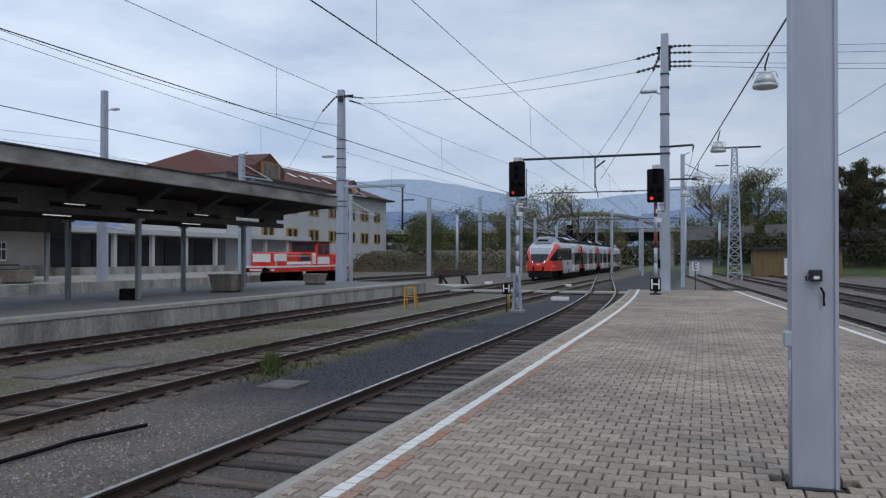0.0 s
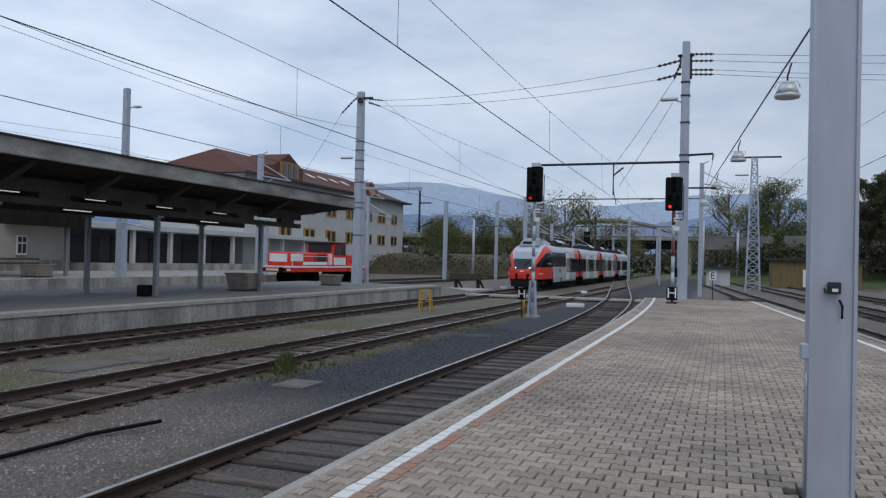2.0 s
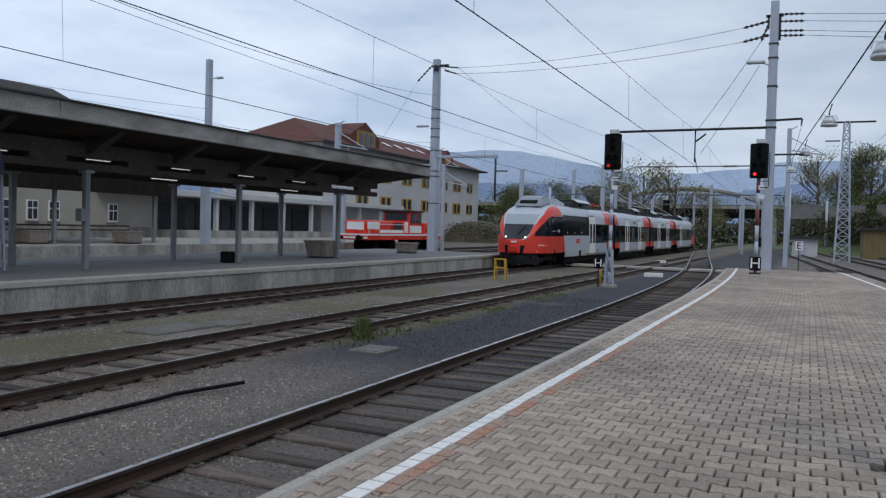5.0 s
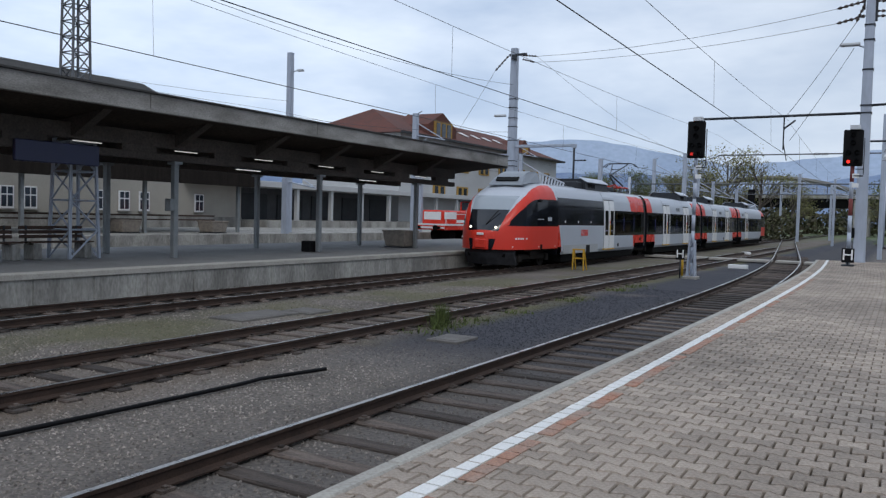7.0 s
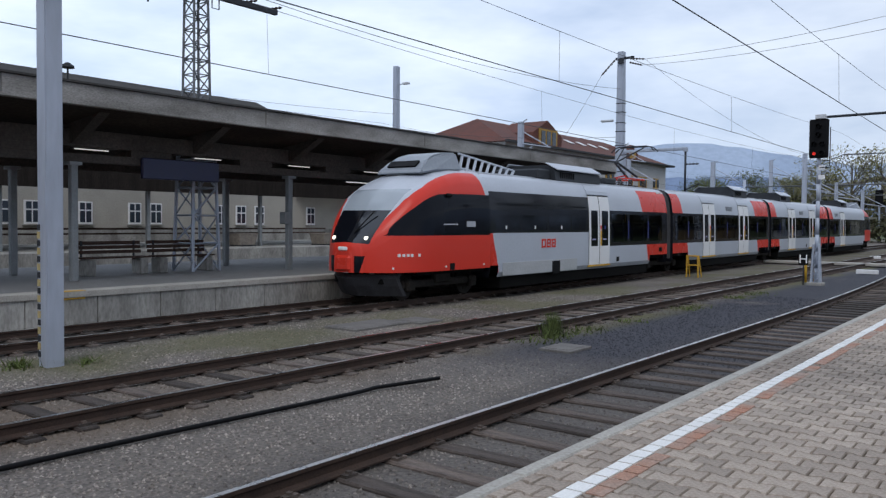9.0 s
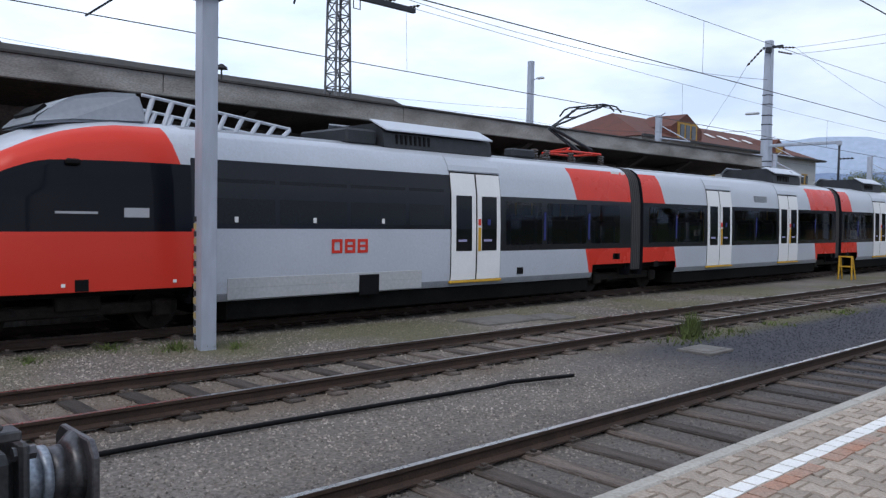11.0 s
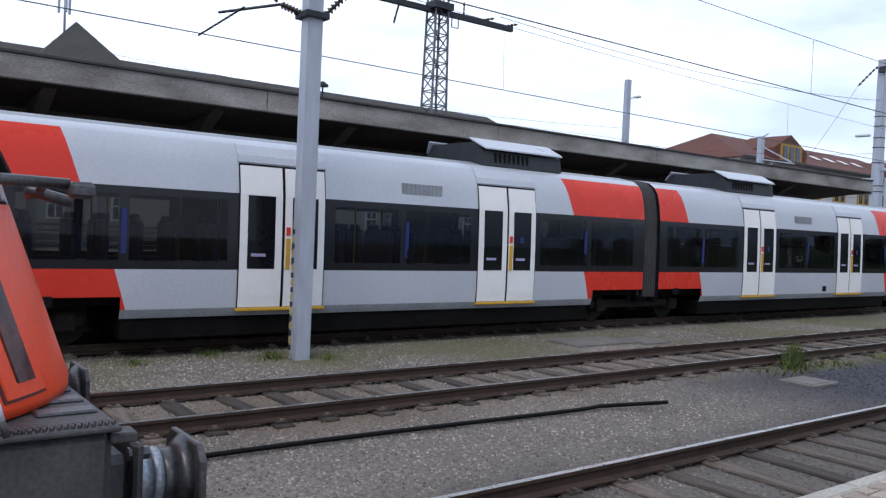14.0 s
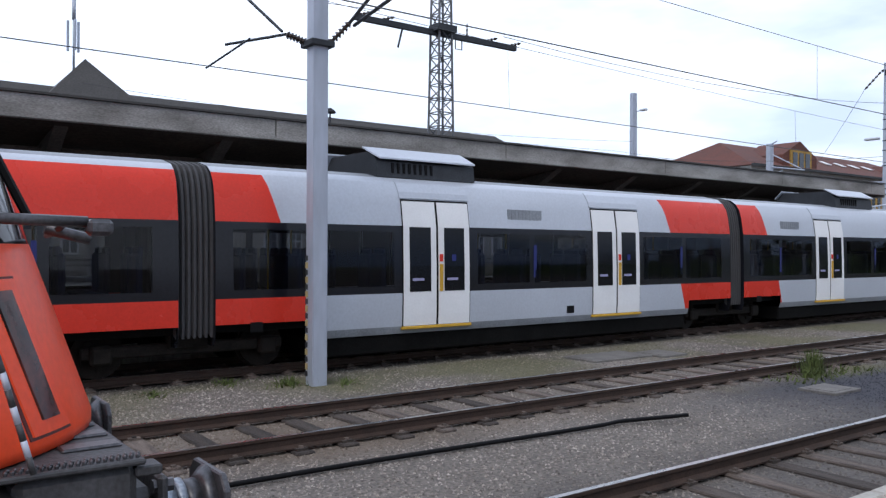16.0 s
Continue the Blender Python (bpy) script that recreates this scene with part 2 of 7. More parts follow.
M_SIGNW = mat("white_sign_enamel", (0.80, 0.80, 0.80), 0.4, 0, 0.05, 4, 40)
M_NAVY = mat("navy_station_sign", (0.012, 0.016, 0.06), 0.4, 0, 0.1, 4, 40)
M_TIN = mat("galvanised_lamp_tin", (0.62, 0.64, 0.66), 0.45, 0.4, 0.12, 6, 50)
M_PLANTER = mat("washed_concrete_planter", (0.30, 0.26, 0.22), 0.95, 0, 0.3, 6, 60, 0.5)
M_LIGHT = glow("train_headlight", (1.0, 0.93, 0.75), 2.0)
M_REDLIGHT = glow("red_signal_lamp", (1.0, 0.03, 0.02), 1.6)
M_TUBE = glow("fluorescent_tube", (1.0, 0.98, 0.92), 0.4)


# ---- mesh helpers ----
def link(name, bm, material, label=""):
    me = bpy.data.meshes.new(name)
    bm.to_mesh(me)
    bm.free()
    for q in (material if isinstance(material, (list, tuple)) else [material]):
        me.materials.append(q)
    ob = new(name, me)
    if label:
        ob["label"] = label
    return ob


def part(name, bm, material, parent, label=""):
    """Links a bmesh as one mesh object under a thing or under a part."""
    ob = link(name, bm, material, label)
    ob.parent = parent
    return ob


def shared(name, me, parent, m):
    """A further piece on the same mesh data."""
    ob = new(name, me)
    ob.parent = parent
    ob.matrix_basis = m
    return ob


def thing(name, label, category, group="", kind="", at=(0, 0, 0)):
    ob = new(name)
    ob.location = at
    return tagged(ob, label, category, group, kind)


def box(bm, c, s, rot=None, bevel=0.0):
    """A box with centre c and size s, its edges broken when bevel is given."""
    m = Matrix.Translation(c) @ (rot.to_4x4() if rot else Matrix.Identity(4)) @ Matrix.Diagonal((*s, 1))
    vs = bmesh.ops.create_cube(bm, size=1.0, matrix=m)["verts"]
    if bevel:
        es = list({e for v in vs for e in v.link_edges})
        bmesh.ops.bevel(bm, geom=es, offset=bevel, segments=1, affect="EDGES")
    return bm


def tube(bm, a, b, r, n=8, r2=None, caps=True):
    a, b = Vector(a), Vector(b)
    d = b - a
    if d.length < 1e-6:
        return bm
    q = d.to_track_quat("Z", "Y").to_matrix()
    r2 = r if r2 is None else r2
    lo = [bm.verts.new(a + q @ Vector((r * math.cos(2 * math.pi * k / n), r * math.sin(2 * math.pi * k / n), 0))) for k in range(n)]
    hi = [bm.verts.new(b + q @ Vector((r2 * math.cos(2 * math.pi * k / n), r2 * math.sin(2 * math.pi * k / n), 0))) for k in range(n)]
    for k in range(n):
        f = bm.faces.new((lo[k], lo[(k + 1) % n], hi[(k + 1) % n], hi[k]))
        f.smooth = n > 6
    if caps:
        bm.faces.new(lo[::-1])
        bm.faces.new(hi)
    return bm


def chain(bm, pts, r, n=5):
    """One bent tube through all the points."""
    pts = [Vector(p) for p in pts]
    rings = []
    for i, p in enumerate(pts):
        d = (pts[min(i + 1, len(pts) - 1)] - pts[max(i - 1, 0)]).normalized()
        side = d.cross(Vector((0, 0, 1)))
        side = side.normalized() if side.length > 1e-3 else Vector((1, 0, 0))
        up = side.cross(d)
        rings.append([bm.verts.new(p + r * (math.cos(2 * math.pi * k / n) * side + math.sin(2 * math.pi * k / n) * up)) for k in range(n)])
    for a, b in zip(rings, rings[1:]):
        for k in range(n):
            bm.faces.new((a[k], a[(k + 1) % n], b[(k + 1) % n], b[k])).smooth = True
    bm.faces.new(rings[0][::-1])
    bm.faces.new(rings[-1])
    return bm


def prism(bm, outline, lo, hi, axis="z"):
    """An outline of (a, b) pairs swept from lo to hi along an axis."""
    def at(p, h):
        return {"z": (p[0], p[1], h), "y": (p[0], h, p[1]), "x": (h, p[0], p[1])}[axis]
    a = [bm.verts.new(at(p, lo)) for p in outline]
    b = [bm.verts.new(at(p, hi)) for p in outline]
    k = len(outline)
    for i in range(k):
        bm.faces.new((a[i], a[(i + 1) % k], b[(i + 1) % k], b[i]))
    bm.faces.new(a[::-1])
    bm.faces.new(b)
    bmesh.ops.recalc_face_normals(bm, faces=bm.faces)
    return bm


def B():
    return bmesh.new()


def boxes(*items):
    bm = B()
    for it in items:
        box(bm, *it)
    return bm


# ---- plan: tracks run along y, the platforms between them ----
def c1(y):
    """Centre line of the near track, which bends away beyond the platform."""
    if y < 18:
        return -4.27
    if y < 54:
        return -4.27 - 0.0016 * (y - 18) ** 2
    return -6.344 - 0.1152 * (y - 54)


def c2(y):
    return -9.08


def c3(y):
    return -14.3


def right_edge(y):
    return 4.85 - 0.08 * y


PLAT = 0.55     # platform height above the rails
GROUND = -0.19
EDGE = 1.58     # from the near track's centre to the platform edge
Y_END = 38.0

# ground, one sheet to the horizon
bm = B()
bmesh.ops.create_grid(bm, x_segments=40, y_segments=40, size=2500, matrix=Matrix.Translation((0, 1200, GROUND)))
tagged(link("ground", bm, M_GROUND), "grey ballast and grit with dark cinders and thin grass", "ground", kind="structure")


def track(centre, y0, y1, label, step=0.66, near_parts=True, length=1.95, shift=0.0, start=0.0):
    """A track of two rails on timber sleepers, laid along a centre line."""
    t = thing("railway_track", label, "railway track", "tracks")
    ys = [y0]
    while ys[-1] < y1:
        ys.append(min(y1, ys[-1] + (3.0 if centre(ys[-1]) == centre(ys[-1] + 3) else 1.5)))
    for side in (-1, 1):
        bm, bt = B(), B()
        prof = [(-0.07, -0.15), (0.07, -0.15), (0.07, -0.135), (0.014, -0.11), (0.014, -0.045), (0.036, -0.03), (0.036, -0.002), (-0.036, -0.002), (-0.036, -0.03), (-0.014, -0.045), (-0.014, -0.11), (-0.07, -0.135)]
        rings = []
        for y in ys:
            x = centre(y) + side * 0.753
            rings.append([bm.verts.new((x + px, y, pz)) for px, pz in prof])
        for a, b in zip(rings, rings[1:]):
            for k in range(len(prof)):
                bm.faces.new((a[k], a[(k + 1) % len(prof)], b[(k + 1) % len(prof)], b[k]))
        bmesh.ops.recalc_face_normals(bm, faces=bm.faces)
        rail = part("rail", bm, M_RAIL, t)
        strip = [(bt.verts.new((centre(y) + side * 0.753 - 0.03, y, 0.0)), bt.verts.new((centre(y) + side * 0.753 + 0.03, y, 0.0))) for y in ys]
        for a, b in zip(strip, strip[1:]):
            bt.faces.new((a[0], a[1], b[1], b[0]))
        part("rail_head", bt, M_RAILTOP, rail, "worn bright running surface")
    me = bpy.data.meshes.new("sleeper")
    bm = B()
    box(bm, (shift, 0, -0.088), (length, 0.225, 0.14), bevel=0.016)
    for sx in (-0.753, 0.753):
        box(bm, (sx, 0, -0.012), (0.27, 0.14, 0.04))
        for ox in (-0.12, 0.12):
            box(bm, (sx + ox * 0.8, 0.0, 0.012), (0.045, 0.045, 0.035))
    bm.to_mesh(me)
    bm.free()
    me.materials.append(M_SLEEPER)
    rng = random.Random(int(y0 * 7 + y1))
    y = row_y = y0 + start
    rest = B()
    while y < min(y1, 60):
        m = pose(centre(y) + rng.uniform(-0.03, 0.03), y, -0.135 - rng.uniform(0.0, 0.012), 0, 0, math.degrees(-math.atan2(centre(y + 1) - centre(y), 1)) + rng.uniform(-1.8, 1.8))
        if near_parts:
            shared("sleeper", me, t, m)
        else:
            box(rest, m.translation + Vector((0, 0, -0.05)), (2.5, 0.25, 0.15))
        row_y += step
        y = row_y + rng.uniform(-0.035, 0.035)
    if not near_parts:
        part("sleepers", rest, M_SLEEPER, t)["kind"] = "stuff"
    else:
        rest.free()
    return t


track(c1, -12, 122, "rusty railway track on old timber sleepers beside the paved platform", length=2.2, shift=0.18, step=0.66, start=0.47)
track(c2, -12, 76, "middle railway track with rusty rails and gravel between sleepers")
track(c3, -40, 420, "railway track along the far platform under the moving train")
track(lambda y: right_edge(y) + 1.65, 0, 110, "railway track behind the paved platform", near_parts=False)
track(lambda y: right_edge(y) + 6.0, 0, 120, "railway track behind the paved platform", near_parts=False)
track(lambda y: right_edge(y) + 10.6, 0, 140, "railway track behind the paved platform", near_parts=False)
track(lambda y: -27.0, 0, 130, "railway track behind the far platform", near_parts=False)
track(lambda y: -31.5, 0, 130, "railway track behind the far platform", near_parts=False)


# near platform: concrete body, paved top
def left_edge(y):
    return c1(y) + EDGE


ys = [-12 + 2.0 * k for k in range(26)]
ys[-1] = Y_END
bm = B()
lo = [(bm.verts.new((left_edge(y) + 0.1, y, -0.6)), bm.verts.new((left_edge(y) + 0.1, y, PLAT - 0.065)), bm.verts.new((right_edge(y) - 0.1, y, PLAT - 0.065)), bm.verts.new((right_edge(y) - 0.1, y, -0.6))) for y in ys]
for a, b in zip(lo, lo[1:]):
    for k in range(3):
        bm.faces.new((a[k], a[k + 1], b[k + 1], b[k]))
bm.faces.new(lo[0])
bm.faces.new(lo[-1][::-1])
bmesh.ops.recalc_face_normals(bm, faces=bm.faces)
platform = tagged(link("platform_near", bm, M_JOINT), "paved island platform with a concrete edge", "platform", kind="structure")


def ribbon(name, off0, off1, base, z, material, parent, y0=-12, y1=Y_END, thick=0.0, step=1.0, label=""):
    bm = B()
    n = int(round((y1 - y0) / step))
    rows = []
    for k in range(n + 1):
        y = y0 + (y1 - y0) * k / n
        rows.append((bm.verts.new((base(y) + off0, y, z)), bm.verts.new((base(y) + off1, y, z))))
    for a, b in zip(rows, rows[1:]):
        bm.faces.new((a[0], a[1], b[1], b[0]))
    if thick:
        r = bmesh.ops.extrude_face_region(bm, geom=bm.faces[:])
        bmesh.ops.translate(bm, verts=[v for v in r["geom"] if isinstance(v, bmesh.types.BMVert)], vec=(0, 0, -thick))
        bmesh.ops.recalc_face_normals(bm, faces=bm.faces)
    return part(name, bm, material, parent, label)


# edge stones, one by one, each a metre long
for base, sgn in ((left_edge, 1), (right_edge, -1)):
    y = -4.0
    while y < Y_END - 0.2:
        w = base(y + 0.5) + sgn * 0.053
        ang = math.degrees(-math.atan2(base(y + 1) - base(y), 1))
        bm = boxes(((0, 0, 0), (0.105, 0.985, 0.14), None, 0.012))
        if y > -3.9:
            bm.free()
            shared("edge_stone", EDGE_ME, platform, pose(w, y + 0.5, PLAT - 0.07, 0, 0, ang))
        else:
            o = part("edge_stone", bm, M_KERB, platform)
            o.matrix_basis = pose(w, y + 0.5, PLAT - 0.07, 0, 0, ang)
            EDGE_ME = o.data
        y += 1.0


def painted_strip(name, off0, off1, y0, y1, material, label, seed, gaps):
    """Paint on the blocks, broken at every joint and worn away here and there."""
    rng = random.Random(seed)
    bm = B()
    y = y0
    while y < y1:
        if rng.random() >= gaps:
            a0, a1 = off0 + rng.uniform(-0.006, 0.006), off1 + rng.uniform(-0.006, 0.006)
            e0, e1 = y + 0.008, y + 0.153
            vs = [bm.verts.new((left_edge(u) + d, u, PLAT + 0.0055)) for d, u in ((a0, e0), (a1, e0), (a1, e1), (a0, e1))]
            bm.faces.new(vs)
        y += 0.163
    r = bmesh.ops.extrude_face_region(bm, geom=bm.faces[:])
    bmesh.ops.translate(bm, verts=[v for v in r["geom"] if isinstance(v, bmesh.types.BMVert)], vec=(0, 0, -0.008))
    bmesh.ops.recalc_face_normals(bm, faces=bm.faces)
    part(name, bm, material, platform, label)["kind"] = "stuff"


painted_strip("white_line", 0.405, 0.505, -6, Y_END, M_WHITE, "worn white safety line", 3, 0.0)
painted_strip("orange_line", 0.515, 0.615, -6, 24, M_RUST_LINE, "faded orange guide strip", 4, 0.22)
ribbon("white_line", -0.62, -0.5, right_edge, PLAT + 0.005, M_WHITE, platform, 0, Y_END, 0.008, 1.0, "worn white safety line")

# far platform: wall of concrete panels, asphalt top
P3E = c3(0) + 1.0 * -1.68
far_platform = thing("platform_far", "far platform with a stained concrete wall and grey asphalt top", "platform", kind="structure")
part("deck", boxes(((-20.45, 8.5, PLAT - 0.1), (8.6, 73.0, 0.2))), M_ASPH, far_platform)
part("edge_slab", boxes(((P3E - 0.2, 8.5, PLAT - 0.058), (0.5, 73.0, 0.13), None, 0.01)), M_KERB, far_platform)
y = -28.0
k = 0
while y < 44.9:
    o_bm = boxes(((P3E - 0.10, y + 0.74, 0.13), (0.22, 1.465, 0.72), None, 0.01))
    part("wall_panel", o_bm, M_CONC, far_platform)
    y += 1.48
part("edge_mark", boxes(((P3E + 0.016, 8.3, 0.46), (0.012, 0.85, 0.14)), ((P3E - 0.05, 8.3, PLAT + 0.009), (0.2, 0.85, 0.006))), M_YELLOW, far_platform, "worn yellow edge mark")
part("core", boxes(((-20.6, 8.5, 0.1), (8.5, 72.9, 0.7))), M_CONC, far_platform)
second = thing("platform_back", "low concrete platform in front of the station building", "platform", kind="structure")
part("deck", boxes(((-41.0, 20, 0.2), (13.6, 110.0, 0.7))), M_CONC, second)
y = -30.0
while y < 74:
    part("wall_panel", boxes(((-34.1, y + 2.0, 0.2), (0.15, 3.97, 0.74), None, 0.01)), M_CONC, second)
    y += 4.0


# ---- the train: four joined sections, built at rest with its nose at y = 0, tail towards +y ----
NOSE_ROWS = [(0.0, 71.2), (1.0, 64.9), (2.0, 58.8), (3.0, 52.7), (4.0, 46.2), (6.5, 30.2), (7.0, 26.9), (8.0, 20.1), (9.0, 13.6), (10.0, 7.1), (12.5, -8.2), (13.0, -11.3), (14.5, -20.1), (15.0, -23.05), (15.5, -25.8), (16.0, -28.7)]
J1, MID = 18.55, 14.5
SIDE = 1.46
SECTION = [(1.40, 0.46), (1.45, 0.60), (1.46, 0.80), (1.46, 1.22), (1.455, 1.72), (1.43, 2.48), (1.405, 2.66), (1.37, 2.90), (1.31, 3.12), (1.20, 3.29), (1.04, 3.40), (0.60, 3.50), (0.0, 3.55)]


def wall_x(z):
    for (xa, za), (xb, zb) in zip(SECTION, SECTION[1:]):
        if za <= z <= zb:
            return xa + (xb - xa) * (z - za) / (zb - za)
    return SECTION[0][0]


M_MARK = mat("pale_grey_lettering", (0.42, 0.44, 0.48), 0.5, 0, 0.05, 4, 40)
M_HATCH = mat("warm_grey_skirt_paint", (0.44, 0.455, 0.47), 0.4, 0, 0.12, 1.0, 15)
M_PLOUGH = mat("dull_dark_plough_paint", (0.045, 0.045, 0.05), 0.7, 0, 0.3, 4, 40, spec=0.2)
M_FAIR = mat("fairing_grey_paint", (0.27, 0.30, 0.34), 0.4, 0.1, 0.08, 1.0, 12)
train = thing("commuter_train", "red and light grey four-part electric commuter train with black window band", "train")
PAINT = [M_GREY, M_RED, M_BAND, M_ROOFGREY]
WIN_LOW, WIN_HIGH = 1.36, 2.36
WINDOWS = [(13.1, 14.4), (14.6, 16.2), (16.4, 17.7)]
for k in range(3):
    o = J1 + k * MID
    WINDOWS += [(o + 0.6, o + 2.0), (o + 2.15, o + 3.7)]
    if k < 2:
        WINDOWS += [(o + 5.7, o + 7.1), (o + 7.25, o + 8.8), (o + 10.75, o + 12.2), (o + 12.35, o + 13.8)]
    else:
        WINDOWS += [(o + 5.7, o + 7.2), (o + 7.4, o + 9.0), (o + 9.2, o + 11.0)]


def tinted_glass():
    """Smoke-tinted train glass: see-through, with a clear reflection."""
    m = bpy.data.materials.new("smoke_tinted_glass")
    m.use_nodes = True
    n, l = m.node_tree.nodes, m.node_tree.links
    n.clear()
    out = n.new("ShaderNodeOutputMaterial")
    mix = n.new("ShaderNodeMixShader")
    see = n.new("ShaderNodeBsdfTransparent")
    see.inputs["Color"].default_value = (0.36, 0.38, 0.42, 1)
    gl = n.new("ShaderNodeBsdfGlossy")
    gl.inputs["Roughness"].default_value = 0.02
    fr = n.new("ShaderNodeFresnel")
    fr.inputs["IOR"].default_value = 1.38
    l.new(fr.outputs[0], mix.inputs[0])
    l.new(see.outputs[0], mix.inputs[1])
    l.new(gl.outputs[0], mix.inputs[2])
    l.new(mix.outputs[0], out.inputs["Surface"])
    return m


M_TINT = tinted_glass()


def shell(u0, u1, zones, parent, name="car_body", label="", cut0=1.75, cut1=1.75):
    """A straight length of body. zones(k, z) gives the boundaries and paints of strip k at height z."""
    bm = B()
    strips = []
    for k, (lo, hi) in enumerate(zip(SECTION, SECTION[1:])):
        cut = {3: WIN_LOW, 4: WIN_HIGH}.get(k)
        pts = [lo, (wall_x(cut), cut), hi] if cut else [lo, hi]
        strips += [(k, p, q) for p, q in zip(pts, pts[1:])]
    for k, (xa, za), (xb, zb) in strips:
        a, b = zones(k, za), zones(k, zb)
        holes = sorted(w for w in WINDOWS if u0 < w[0] < u1) if k in (3, 4) else []
        glazed = za >= WIN_LOW and zb <= WIN_HIGH
        for s in (-1, 1):
            quads = []
            for q in zip(a[:-1], a[1:], b[:-1], b[1:]):
                (ua, p), (ub, _), (uc, _), (ud, _) = q
                inside = [w for w in holes if p == 2 and ua < w[0] and w[1] < ub]
                at = ua
                for w0, w1 in inside:
                    quads.append(((at, p), (w0, p), (at if at > ua else uc, p), (w0, p)))
                    if not glazed:
                        quads.append(((w0, p), (w1, p), (w0, p), (w1, p)))
                    at = w1
                quads.append(((at, p), (ub, p), (at if at > ua else uc, p), (ud, p)))
            for (ua, p), (ub, _), (uc, _), (ud, _) in quads:
                if k < 2:  # the skirt is cut away over the bogies
                    ua, ub, uc, ud = [min(max(q, u0 + cut0), u1 - cut1) for q in (ua, ub, uc, ud)]
                    if ub - ua < 0.01:
                        continue
                vs = [bm.verts.new((s * xa, ua, za)), bm.verts.new((s * xa, ub, za)), bm.verts.new((s * xb, ud, zb)), bm.verts.new((s * xb, uc, zb))]
                f = bm.faces.new(vs if s > 0 else vs[::-1])
                f.material_index = p
                f.smooth = True
    bmesh.ops.remove_doubles(bm, verts=bm.verts[:], dist=0.0005)
    ring = [(s * x, z) for s in (1,) for x, z in SECTION] + [(-x, z) for x, z in SECTION[::-1][1:]]
    for u, flip in ((u0, False), (u1, True)):
        vs = [bm.verts.new((x, u, z)) for x, z in ring]
        f = bm.faces.new(vs[::-1] if flip else vs)
        f.material_index = 2
    return part(name, bm, PAINT, parent, label)


def mid_zones(u0, u1, first_red=True, last_red=True):
    def zones(k, z):
        out = [(u0, 0)]
        if 3 <= k <= 4:
            return [(u0, 2), (u1, 2)]
        if k <= 2:  # lower red blocks, slanted
            s = (z - 0.46) / 0.76 * 0.22
            a, b = u0 + 1.87 - s, u1 - 1.85 - s
            if k == 0:  # dark grey sill below the paint
                return [(u0, 3), (u1, 3)]
        else:       # upper red blocks, which end below the roof edge
            s = (z - 2.48) / 0.9 * 0.28
            a, b = u0 + 1.14 - s, u1 - 2.44 - s
            if k >= 9:
                return [(u0, 0 if k == 9 else 3), (u1, 0)]
        top = 0
        seq = [(u0, 1 if first_red else top)]
        seq.append((a, top))
        seq.append((b, 1 if last_red else top))
        seq.append((u1, 0))
        return seq
    return zones


